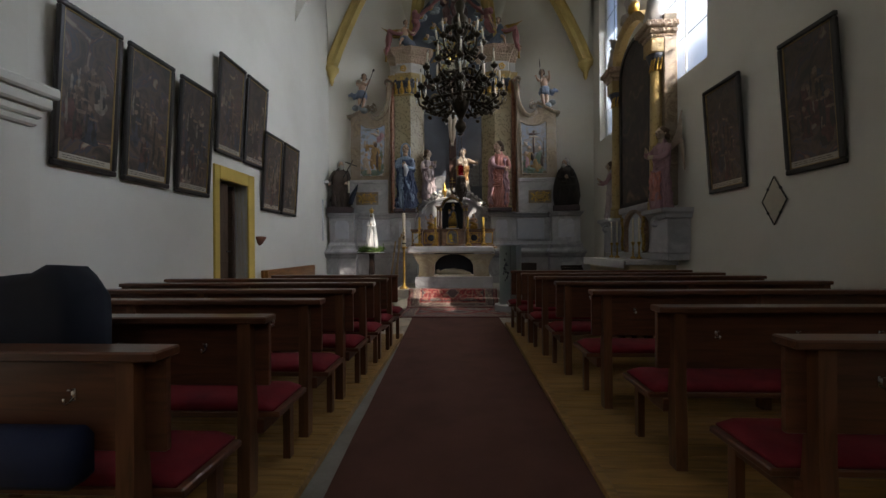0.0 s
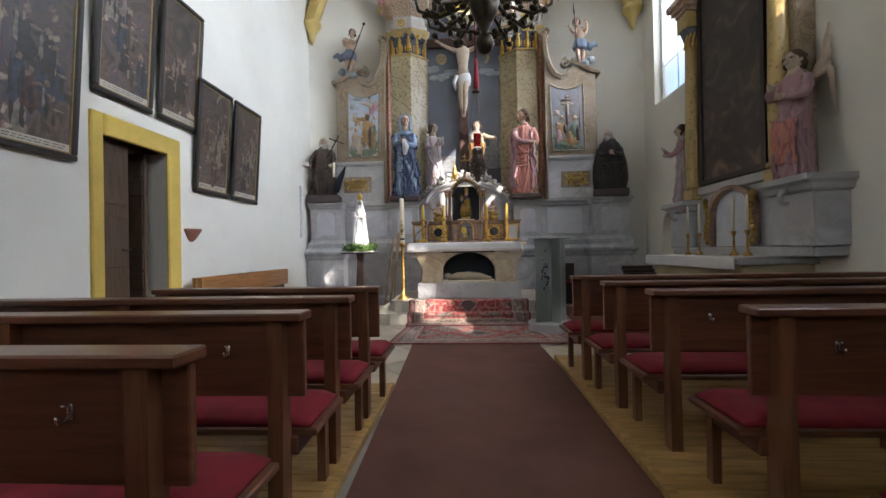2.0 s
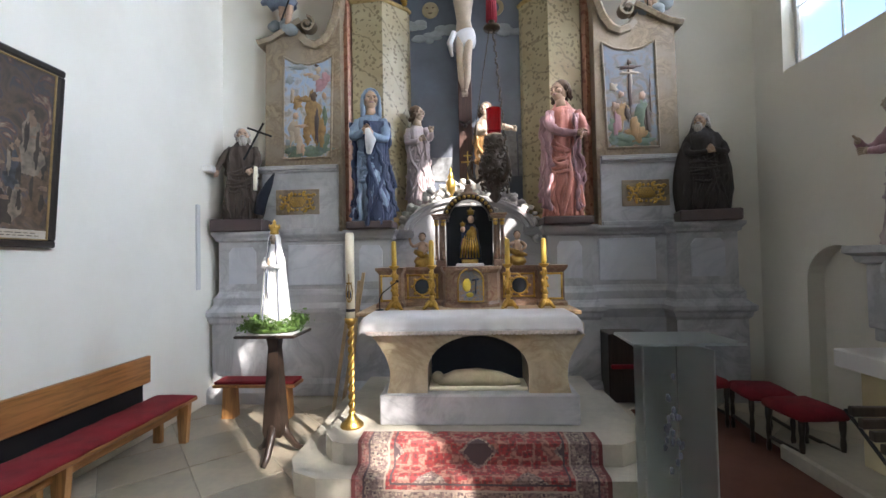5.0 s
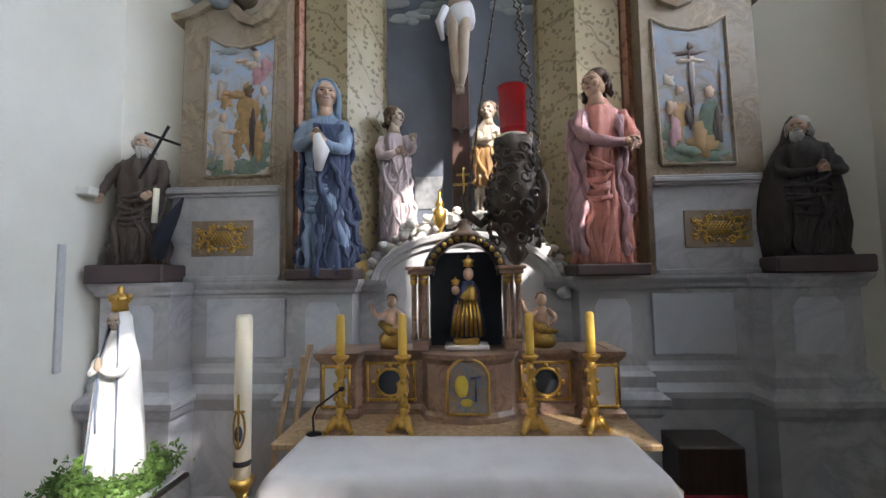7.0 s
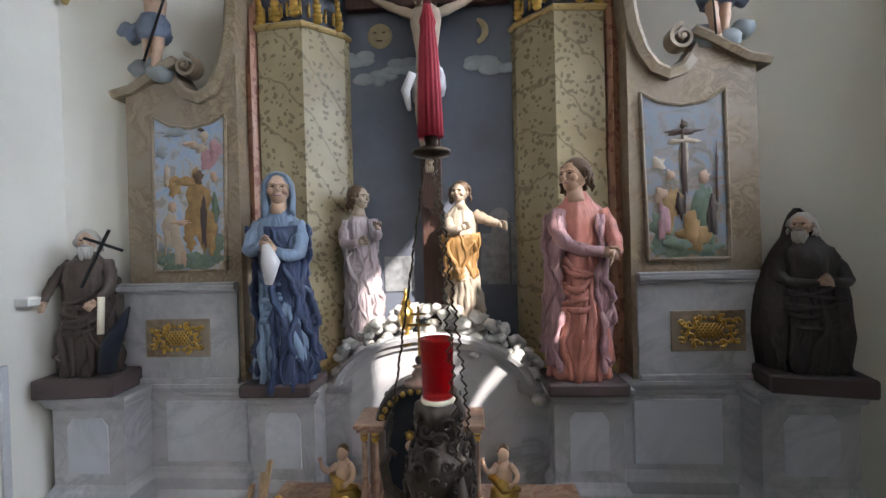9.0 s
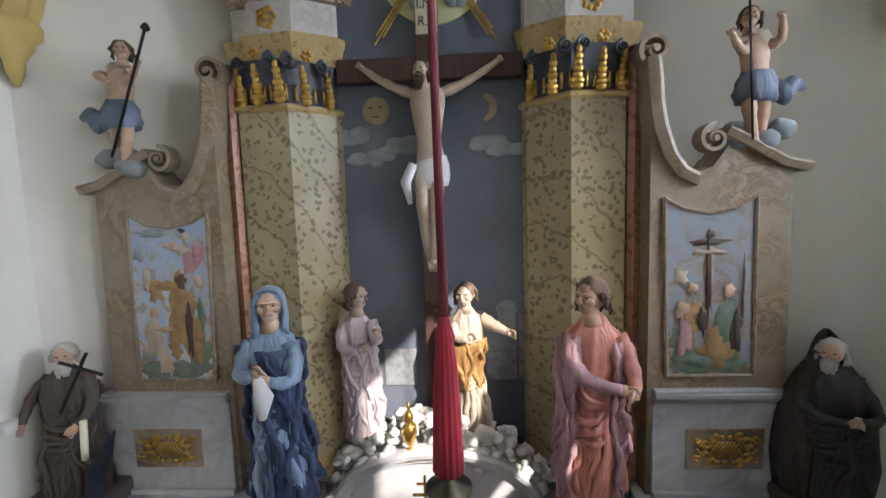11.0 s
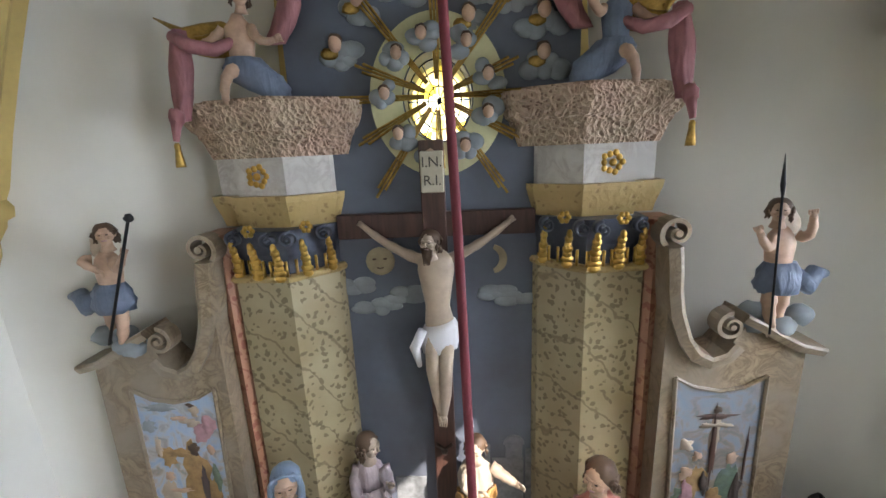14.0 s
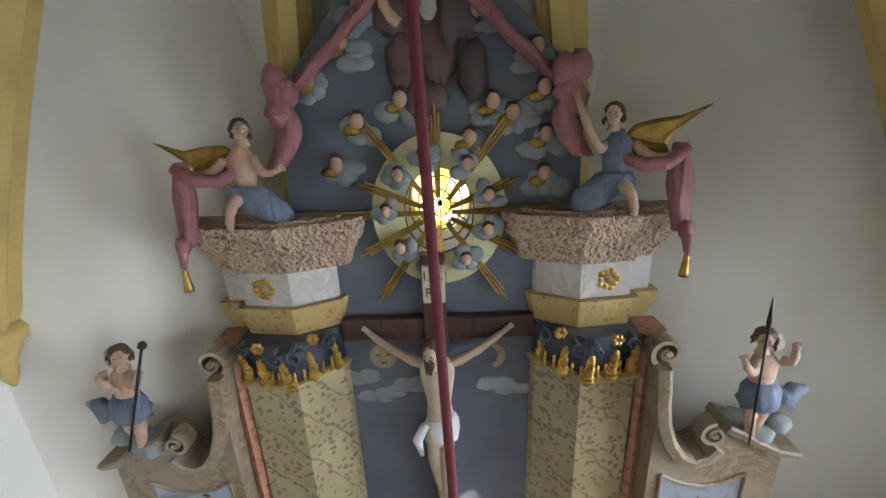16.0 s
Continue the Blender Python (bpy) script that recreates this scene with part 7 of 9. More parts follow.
first = candlestick((-0.83, 10.58, 1.266))
for x in (-0.45, 0.31, 0.67):
    copy_thing(first, pose(x, 10.58, 1.266, 0, 0, 40 * x))
b = Mesh(IRON, smooth=True)
b.lathe(-0.97, 10.52, [(0.045, 1.266), (0.045, 1.28), (0.01, 1.29)], 14).tube([(-0.97, 10.52, 1.28), (-0.97, 10.5, 1.38), (-0.93, 10.46, 1.45), (-0.78, 10.4, 1.56)], 0.006, 7).ball((-0.77, 10.395, 1.567), (0.018, 0.012, 0.014), 8, 6)
thing("microphone", "black gooseneck microphone on the altar board", "microphone", mesh=b)

# ---- sanctuary lamp on its long rope ----
lamp = thing("sanctuary_lamp", "tarnished silver hanging lamp with a ruby glass on chains", "hanging lamp")
LX, LY = 0.15, 9.85
b = Mesh(SILVER, smooth=True)
prof = [(0.01, 2.28), (0.03, 2.30), (0.05, 2.33), (0.035, 2.36), (0.075, 2.42), (0.11, 2.50), (0.125, 2.58), (0.10, 2.65), (0.065, 2.70), (0.075, 2.74), (0.085, 2.79), (0.078, 2.83), (0.05, 2.835)]
rings = []
for r, z in prof:
    rings.append([(LX + r * (1 + 0.10 * math.sin(6 * a + 9 * z)) * math.cos(a), LY + r * (1 + 0.10 * math.sin(6 * a + 9 * z)) * math.sin(a), z) for a in [2 * math.pi * k / 36 for k in range(36)]])
b.loft(rings)
rnd = random.Random(2)
for k in range(70):
    a, z = 2.399 * k, 2.38 + 0.42 * k / 70
    r = 0.085 + 0.04 * math.sin(math.pi * min(1, (z - 2.36) / 0.34)) if z < 2.68 else 0.078
    sp = []
    for q in range(9):
        w = 0.028 * (1 - 0.75 * q / 8)
        t_ = 0.85 * q * (1 if k % 2 else -1)
        aa = a + w * math.cos(t_) / r
        sp.append((LX + (r + 0.008) * math.cos(aa), LY + (r + 0.008) * math.sin(aa), z + w * math.sin(t_)))
    b.tube(sp, [0.009 - 0.0006 * q for q in range(9)], 5)
part("bowl", b, lamp, "embossed dark silver bowl")
for k in range(3):
    a = radians(175 + 120 * k)
    b = Mesh(SILVER, smooth=True)
    c, sn = math.cos(a), math.sin(a)
    b.tube([(LX + r * c, LY + r * sn, z) for r, z in ((0.10, 2.50), (0.15, 2.46), (0.20, 2.50), (0.215, 2.58), (0.19, 2.64), (0.165, 2.62))], [0.022, 0.02, 0.02, 0.018, 0.013, 0.010], 9)
    part("scroll_arm", b, lamp)
    b = Mesh(BRONZE, smooth=True)
    p0, p1 = Vector((LX + 0.20 * c, LY + 0.20 * sn, 2.62)), Vector((LX + 0.02 * c, LY + 0.02 * sn, 3.74))
    n = 22
    for i in range(n):
        q0, q1 = p0.lerp(p1, i / n), p0.lerp(p1, (i + 1.1) / n)
        side = Vector((-sn, c, 0)) * (0.012 if i % 2 else -0.012)
        b.tube([q0, q0.lerp(q1, 0.3) + side, q0.lerp(q1, 0.7) - side, q1], 0.0045, 5)
    part("chain", b, lamp, "dark wavy link chain")
b = Mesh(RUBY, smooth=True)
b.lathe(LX, LY, [(0.055, 2.84), (0.058, 2.86), (0.062, 3.05), (0.066, 3.06), (0.060, 3.06), (0.055, 2.88), (0.03, 2.87)], 24)
part("glass", b, lamp, "ruby red glass")
b = Mesh(IVORY, smooth=True)
b.lathe(LX, LY, [(0.06, 2.825), (0.064, 2.83), (0.064, 2.845), (0.05, 2.85)], 20)
part("wax_rim", b, lamp)
b = Mesh(BRONZE, smooth=True)
b.lathe(LX, LY, [(0.01, 3.72), (0.07, 3.735), (0.072, 3.75), (0.02, 3.77), (0.03, 3.82), (0.01, 3.83)], 20)
part("crown_disc", b, lamp)
b = Mesh(TASSEL, smooth=True)
b.loft([[(LX + r * (1 + 0.06 * math.sin(14 * a)) * math.cos(a), LY + r * (1 + 0.06 * math.sin(14 * a)) * math.sin(a), z) for a in [2 * math.pi * k / 56 for k in range(56)]] for z, r in ((3.80, 0.046), (3.95, 0.042), (4.12, 0.034), (4.20, 0.026), (4.22, 0.03), (4.26, 0.018), (4.30, 0.010))])
part("tassel", b, lamp, "long red tassel")
b = Mesh(ROPE, smooth=True)
b.tube([(LX, LY, 4.28), (LX - 0.01, LY, 5.2), (LX - 0.03, LY, 6.2), (LX - 0.06, LY, 7.2), (LX - 0.10, LY, 8.5), (LX - 0.15, LY, 10.44)], [0.014, 0.012, 0.0105, 0.009, 0.009, 0.008], 10)
part("rope", b, lamp, "dark red rope")

lamp.location.z = -0.05

# ---- chandelier ----
ch = thing("chandelier", "large dark bronze chandelier with tiers of electric candles", "chandelier")
HX, HY = 0.15, 6.85
b = Mesh(BRONZE, smooth=True)
b.lathe(HX, HY, [(0.005, 2.88), (0.05, 2.90), (0.085, 2.97), (0.07, 3.03), (0.03, 3.07), (0.05, 3.12), (0.10, 3.22), (0.14, 3.34), (0.10, 3.44), (0.05, 3.52), (0.08, 3.62), (0.045, 3.74), (0.09, 3.88), (0.05, 4.0), (0.035, 4.2), (0.11, 4.34), (0.12, 4.52), (0.05, 4.6), (0.08, 4.72), (0.03, 4.8), (0.02, 5.0), (0.012, 5.1)], 24)
part("stem", b, ch)
rnd = random.Random(21)
for tier, (n, rad, z0, zr) in enumerate(((12, 0.62, 3.28, 3.52), (10, 0.50, 3.62, 3.86), (8, 0.33, 4.02, 4.26))):
    for k in range(n):
        a = 2 * math.pi * (k + 0.5 * (tier % 2)) / n
        c, sn = math.cos(a), math.sin(a)
        P = lambda r, z: (HX + r * c, HY + r * sn, z)
        b = Mesh(BRONZE, smooth=True)
        b.tube([P(0.06, z0 + 0.14), P(rad * 0.35, z0 + 0.02), P(rad * 0.7, z0 - 0.06), P(rad * 0.95, z0 + 0.02), P(rad, z0 + 0.14)], [0.018, 0.016, 0.018, 0.016, 0.012], 8)
        b.tube([P(rad * 0.5, z0 - 0.03), P(rad * 0.55, z0 + 0.09), P(rad * 0.68, z0 + 0.08)], [0.012, 0.012, 0.006], 6)
        for q in range(4):
            b.ball(P(rad * (0.35 + 0.17 * q), z0 + rnd.uniform(-0.10, 0.05)), (0.034, 0.034, 0.03), 7, 5, 0.5, k + q)
        arm = part("arm", b, ch)
        b = Mesh(BRONZE, smooth=True)
        b.lathe(HX + rad * c, HY + rad * sn, [(0.01, z0 + 0.12), (0.05, z0 + 0.15), (0.058, z0 + 0.17), (0.02, z0 + 0.18), (0.022, z0 + 0.21), (0.01, z0 + 0.21)], 12)
        part("drip_pan", b, arm)
        b = Mesh(IVORY, smooth=True)
        tl = rnd.uniform(-0.02, 0.02)
        b.tube([(HX + rad * c, HY + rad * sn, z0 + 0.20), (HX + rad * c + tl, HY + rad * sn, z0 + 0.36)], 0.013, 8)
        b.use(CRYSTAL, True).ball((HX + rad * c + tl, HY + rad * sn, z0 + 0.385), (0.012, 0.012, 0.03), 8, 6)
        part("candle", b, arm, "white candle tube with a flame bulb")
        if tier < 2:
            b = Mesh(CRYSTAL)
            for q in range(3):
                b.lathe(HX + rad * c + 0.03 * math.cos(q * 2.1), HY + rad * sn + 0.03 * math.sin(q * 2.1), [(0.003, z0 + 0.11), (0.011, z0 + 0.08), (0.002, z0 + 0.04)], 6)
            part("crystal_drop", b, arm)
for zr, rr, tr in ((3.30, 0.45, 0.022), (3.66, 0.34, 0.018), (4.36, 0.2, 0.015)):
    b = Mesh(BRONZE, smooth=True)
    b.tube([(HX + rr * math.cos(2 * math.pi * k / 32), HY + rr * math.sin(2 * math.pi * k / 32), zr + 0.02 * math.sin(8 * math.pi * k / 32)) for k in range(33)], tr, 8)
    for k in range(24):
        a = 2 * math.pi * k / 24
        b.ball((HX + rr * math.cos(a), HY + rr * math.sin(a), zr - 0.03), (0.03, 0.03, 0.045), 7, 5, 0.5, k)
    part("ring", b, ch)
b = Mesh(IRON)
b.tube([(HX, HY, 5.0), (HX, HY, 10.35)], 0.008, 7)
part("hanging_rod", b, ch)

# ---- pews ----


def pew(length, honey=False):
    """A plain bench pew facing +y: posts, top rail, back board, seat, cushion, front legs, coat hooks. Its inner end is at x = 0, it runs to -x."""
    W, Z = (PEW, PEW_Z)
    p = thing("pew", "dark-stained wooden pew with a red seat cushion and coat hooks", "pew", "pews along the aisle")
    L = length
    b = Mesh(W)
    b.box(-L, 0, -0.035, 0.085, 0.875, 0.908, 0.006)
    part("top_rail", b, p)
    b = Mesh(W)
    b.box(-L + 0.02, -0.012, 0.028, 0.056, 0.57, 0.874, 0.004)
    part("back_board", b, p)
    for x in (-0.11, -L * 0.5, -L + 0.05):
        b = Mesh(Z)
        rows = []
        for z, y, d in ((0.05, -0.03, 0.075), (0.40, -0.025, 0.085), (0.50, -0.02, 0.07), (0.874, -0.02, 0.044)):
            rows.append([(x - 0.03, y, z), (x + 0.03, y, z), (x + 0.03, y + d, z), (x - 0.03, y + d, z)])
        b.loft(rows)
        part("post", b, p)
    b = Mesh(W)
    b.box(-L, 0.02, 0.06, 0.43, 0.40, 0.43, 0.006)
    part("seat", b, p)
    b = Mesh(CUSHION, smooth=True)
    n = 36
    rows = []
    for i in range(n + 1):
        x = -L + 0.05 + (L - 0.06) * i / n
        e = min(1, min(i, n - i) / 1.5 + 0.4)
        w = 0.004 * noise.noise(Vector((x * 4, L, 0)))
        rows.append([(x, y, 0.43 + z * e + (w if z > 0.01 else 0)) for y, z in ((0.07, 0.0), (0.062, 0.02), (0.08, 0.042), (0.16, 0.048), (0.25, 0.046), (0.36, 0.046), (0.415, 0.038), (0.432, 0.018), (0.425, 0.0))])
    b.loft(rows)
    part("cushion", b, p, "red velvet seat cushion")
    for x in (-0.07, -L * 0.5, -L + 0.05):
        b = Mesh(Z)
        b.loft([[(x - 0.02, 0.36 - 0.0 * z, z), (x + 0.02, 0.36, z), (x + 0.02, 0.41, z), (x - 0.02, 0.41, z)] for z in (0.05, 0.40)])
        part("front_leg", b, p)
        b = Mesh(W)
        b.box(x - 0.02, x + 0.02, 0.045, 0.36, 0.33, 0.40, 0.004)
        part("stretcher", b, p)
    k = 0
    x = -0.32
    while x > -L + 0.2:
        b = Mesh(CHROME, smooth=True)
        b.box(x - 0.008, x + 0.008, 0.023, 0.028, 0.735, 0.775, 0.002)
        b.tube([(x, 0.025, 0.77), (x, 0.005, 0.775)], 0.004, 6)
        b.tube([(x, 0.025, 0.742), (x + 0.002, -0.002, 0.732), (x + 0.004, -0.012, 0.742), (x + 0.005, -0.014, 0.756)], 0.004, 6)
        part("coat_hook", b, p, "chrome coat hook")
        x -= 0.42
    return p


# left rows run towards -x, right rows are turned copies with their own build so that seats face the altar
left_y = [5.85, 5.28, 4.73, 4.10, 3.45, 2.80, 2.15]
base_l = None
for k, y in enumerate(left_y):
    x = -0.62 - 0.05 * (5.85 - y)
    if k == 0:
        front = pew(1.55)
        front.location = (x, y, 0)
    elif base_l is None:
        base_l = pew(2.45)
        base_l.location = (x, y, 0)
    else:
        copy_thing(base_l, pose(x, y, 0, 0, 0, 0.25 * ((k % 3) - 1)))


def mirror_pew(src, x, y):
    """A pew whose inner end faces the other way: the same parts, mirrored meshes."""
    p = thing("pew", "dark-stained wooden pew with a red cushion under the windows", "pew", "pews along the aisle")
    for o in src.children:
        me = o.data.copy()
        me.transform(Matrix.Diagonal((-1, 1, 1, 1)))
        me.flip_normals()
        part(o.name.split(".")[0], me, p, o["label"] if "label" in o else "")
    p.location = (x, y, 0)
    return p


base_r = None
right_y = [6.66, 6.05, 5.45, 4.76, 3.96, 3.12, 2.34]
for k, y in enumerate(right_y):
    x = 0.83 + 0.098 * (6.66 - y)
    if base_r is None:
        base_r = mirror_pew(base_l, x, y)
    else:
        copy_thing(base_r, pose(x, y, 0, 0, 0, 0.25 * ((k % 3) - 1)))
# a dark soft case on a pew seat and a bag beside it
b = Mesh(NAVYBAG, smooth=True)
rows = []
for i in range(17):
    f = i / 16
    x = -2.25 + 0.93 * f
    ht = 1.13 + 0.012 * math.sin(9 * f) + (0.03 if i in (14, 15) else 0) - (0.05 if i in (0, 16) else 0)
    rows.append([(x + 0.01 * math.sin(7 * k), y, z) for k, (y, z) in enumerate(((2.40, 0.48), (2.36, 0.7), (2.35, ht - 0.04), (2.38, ht), (2.50, ht - 0.01), (2.55, ht - 0.05), (2.56, 0.95), (2.56, 0.70), (2.55, 0.48)))])
b.loft(rows)
thing("dark_case", "tall dark navy soft case standing on a pew seat", "case", mesh=b)
b = Mesh(worn("blue_bag", (0.018, 0.03, 0.085), 0.8, vary=0.2, fine=120), smooth=True)
b.box(-1.55, -1.05, 2.08, 2.2, 0.48, 0.66, 0.03)
thing("blue_bag", "dark blue bag lying on a pew seat", "bag", mesh=b)

# ---- long wall bench ----
bench = thing("wall_bench", "honey-brown wooden wall bench with a long red cushion", "bench")
b = Mesh(HONEY)
b.box(-3.31, -3.27, 7.90, 10.42, 0.60, 0.865, 0.006)
part("backrest", b, bench)
b = Mesh(HONEY)
b.box(-3.25, -2.84, 7.95, 10.5, 0.40, 0.435, 0.006)
part("seat", b, bench)
b = Mesh(CUSHION, smooth=True)
rows = []
for i in range(41):
    y = 8.12 + 2.36 * i / 40
    e = min(1, min(i, 40 - i) / 1.5 + 0.4)
    rows.append([(x, y, 0.435 + z * e + 0.003 * math.sin(i * 1.3)) for x, z in ((-3.24, 0), (-3.25, 0.02), (-3.2, 0.035), (-3.05, 0.04), (-2.9, 0.036), (-2.845, 0.028), (-2.835, 0.01), (-2.84, 0))])
b.loft(rows)
part("cushion", b, bench, "red velvet bench cushion")
b = Mesh(CUSHION, smooth=True)
b.box(-3.2, -2.95, 8.13, 8.40, 0.475, 0.515, 0.015)
part("folded_cushion", b, bench, "red folded pad")
b = Mesh(HONEY_Z)
b.loft([[(-3.30 + o, 7.91, z), (-3.18 + o, 7.91, z), (-3.18 + o, 7.96, z), (-3.30 + o, 7.96, z)] for z, o in ((0, 0.04), (0.42, 0.0), (0.86, -0.03))])
part("end_post", b, bench)
for y in (8.02, 9.15, 10.40):
    b = Mesh(HONEY_Z)
    b.loft([[(-2.98 - t, y, z), (-2.89 + t, y, z), (-2.89 + t, y + 0.05, z), (-2.98 - t, y + 0.05, z)] for z, t in ((0, -0.01), (0.40, 0.02))])
    part("front_leg", b, bench)
    b = Mesh(HONEY_Z)
    b.box(-3.24, -3.16, y, y + 0.05, 0, 0.40, 0.004)
    part("rear_leg", b, bench)
b = Mesh(HONEY_Z)
b.box(-3.15, -2.98, 9.05, 9.10, 0, 0.40, 0.004)
part("plank_leg", b, bench)
b = Mesh(HONEY)
b.box(-3.0, -2.97, 8.0, 10.4, 0.28, 0.36, 0.004)
part("rail", b, bench)
b = Mesh(IRON)
b.box(-3.385, -3.33, 8.0, 10.4, 0.1, 0.6, 0.01)
part("heater", b, bench, "dark heating panel behind the bench")

# low stool bench in the corner
st = thing("low_bench", "short low wooden bench with a red top by the pedestal", "bench")
b = Mesh(CUSHION)
b.box(-2.98, -2.05, 10.98, 11.22, 0.40, 0.435, 0.012)
part("seat_cover", b, st)
b = Mesh(HONEY)
b.box(-2.99, -2.04, 10.97, 11.23, 0.365, 0.40, 0.005)
part("seat", b, st)
for x in (-2.85, -2.2):
    b = Mesh(HONEY_Z)
    b.loft([[(x - 0.05 - t, 11.03, z), (x + 0.05 + t, 11.03, z), (x + 0.05 + t, 11.17, z), (x - 0.05 - t, 11.17, z)] for z, t in ((0, 0.02), (0.365, 0.0))])
    part("leg", b, st)

# ---- paintings on the walls ----
OIL_RED = worn("oil_red", (0.085, 0.034, 0.026), 0.4, vary=0.5, fine=18, broad=9, coat=0.1)
OIL_BLUE = worn("oil_blue", (0.042, 0.045, 0.055), 0.4, vary=0.5, fine=18, broad=9, coat=0.1)
OIL_OCHRE = worn("oil_ochre", (0.10, 0.065, 0.038), 0.4, vary=0.5, fine=18, broad=9, coat=0.1)
OIL_DARK = worn("oil_umber", (0.035, 0.026, 0.02), 0.4, vary=0.4, fine=18, broad=9, coat=0.1)
OIL_PALE = worn("oil_pale_cloth", (0.19, 0.155, 0.12), 0.4, vary=0.4, fine=18, broad=9, coat=0.1)
OIL_SKIN = worn("oil_flesh", (0.19, 0.125, 0.085), 0.4, vary=0.35, fine=18, broad=9, coat=0.1)


def painting(y0, y1, z0, z1, x, s, label):
    """A framed canvas leaning slightly forward at its top; s is the side that it faces."""
    p = thing("framed_painting", label, "painting", "paintings on the side walls")
    w, h, f = y1 - y0, z1 - z0, 0.055
    for a, c, d, e in ((0, w, 0, f), (0, w, h - f, h), (0, f, f, h - f), (w - f, w, f, h - f)):
        b = Mesh(FRAME)
        b.box(-0.02, 0.03, a, c, d, e, 0.012)
        part("frame_bar", b, p)
    b = Mesh(SLIP)
    g = f
    for a, c, d, e in ((g, w - g, g, g + 0.012), (g, w - g, h - g - 0.012, h - g), (g, g + 0.012, g, h - g), (w - g - 0.012, w - g, g, h - g)):
        b.box(-0.01, 0.016, a, c, d, e, 0.003)
    part("gilt_slip", b, p)
    b = Mesh(CANVAS)
    b.box(-0.015, 0.004, g, w - g, g + 0.075, h - g, 0)
    part("canvas", b, p, "darkened oil painting of a crowded scene")
    rr = random.Random(int(y0 * 100))
    b = Mesh(CANVAS)
    lv = 0
    for k in range(9):
        fy, fz, sc = rr.uniform(0.2, 0.8) * w, g + 0.10 + rr.uniform(0.10, 0.52) * h, rr.uniform(0.7, 1.15)
        robe = rr.choice((OIL_RED, OIL_BLUE, OIL_OCHRE, OIL_DARK, OIL_PALE, OIL_OCHRE))
        lean = rr.uniform(-0.6, 0.6)
        touches = [(0.0, 0.0, 0.055, 0.13, robe), (0.02 * lean, -0.12, 0.075, 0.10, robe), (0.05 * lean, 0.155, 0.024, 0.032, OIL_SKIN), (0.07 * lean + 0.05, 0.05, 0.05, 0.016, OIL_SKIN), (0.03, -0.06, 0.02, 0.10, OIL_DARK), (-0.045, 0.02, 0.015, 0.11, OIL_PALE if k % 3 == 0 else OIL_DARK)]
        for ty, tz, ry_, rz_, mt in touches:
            cy_, cz_ = fy + ty * sc, min(max(fz + tz * sc, g + 0.16), h - g - 0.12)
            lv += 1
            ring = []
            for q in range(14):
                a = 2 * math.pi * q / 14
                kk = 1 + 0.9 * noise.noise(Vector((1.7 * math.cos(a), 1.7 * math.sin(a), lv * 1.31 + y0)))
                ring.append((0.0045 + 0.00004 * lv, min(max(cy_ + ry_ * sc * kk * math.cos(a), g + 0.02), w - g - 0.02), cz_ + rz_ * sc * kk * math.sin(a)))
            b.use(mt, False).add(ring, [list(range(14))])
    o = part("figure_layer", b, p, "dim crowd of figures painted in oil")
    o["kind"] = "stuff"
    b = Mesh(CAPTION)
    b.box(-0.015, 0.006, g, w - g, g + 0.012, g + 0.073, 0)
    cap = part("caption_strip", b, p, "pale caption strip with illegible script")
    b = Mesh(INK)
    for row in (0.030, 0.050):
        yy = g + 0.05
        while yy < w - g - 0.08:
            l = rr.uniform(0.02, 0.06)
            b.box(0.006, 0.0075, yy, yy + l, g + row, g + row + 0.006, 0)
            yy += l + 0.014
    o = part("script_bars", b, cap)
    o["kind"] = "stuff"
    if s > 0:
        p.matrix_basis = pose(x + 0.025, y0, z0, 0, 0, 0) @ pose(0, 0, 0, 0, 3.6, 0)
    else:
        p.matrix_basis = pose(x - 0.025, y1, z0, 0, 0, 180) @ pose(0, 0, 0, 0, 3.6, 0)
    return p


DARKP = "dark old oil painting in a black frame with pale caption"
for y0, y1, z0, z1 in ((4.27, 4.94, 1.97, 3.41), (5.02, 5.70, 1.96, 3.41), (5.82, 6.50, 1.95, 3.40), (6.66, 7.36, 2.64, 4.08), (7.44, 8.12, 2.64, 4.08), (8.03, 8.74, 1.92, 3.33), (8.82, 9.53, 1.92, 3.33)):
    painting(y0, y1, z0, z1, XL, 1, DARKP)
for y0, y1, z0, z1 in ((6.06, 6.80, 1.95, 3.37), (4.76, 5.44, 1.97, 3.36)):
    painting(y0, y1, z0, z1, XR, -1, "dark old oil painting in a black frame beneath the windows")
dia = thing("diamond_panel", "pale diamond-shaped panel with dark edge on the wall", "wall panel")
b = Mesh(worn("panel_cream", (0.55, 0.50, 0.40), 0.7, vary=0.12))
dm = [(5.64, 1.46), (5.82, 1.73), (5.64, 2.0), (5.46, 1.73)]
b.slab(dm, XR - 0.02, XR, 'x')
part("board", b, dia)
b = Mesh(FRAME)
for (ya, za), (yb_, zb) in zip(dm, dm[1:] + dm[:1]):
    b.tube([(XR - 0.02, ya, za), (XR - 0.02, yb_, zb)], 0.008, 6)
    b.ball((XR - 0.02, (ya + yb_) / 2, (za + zb) / 2), 0.018, 8, 6)
part("border", b, dia)

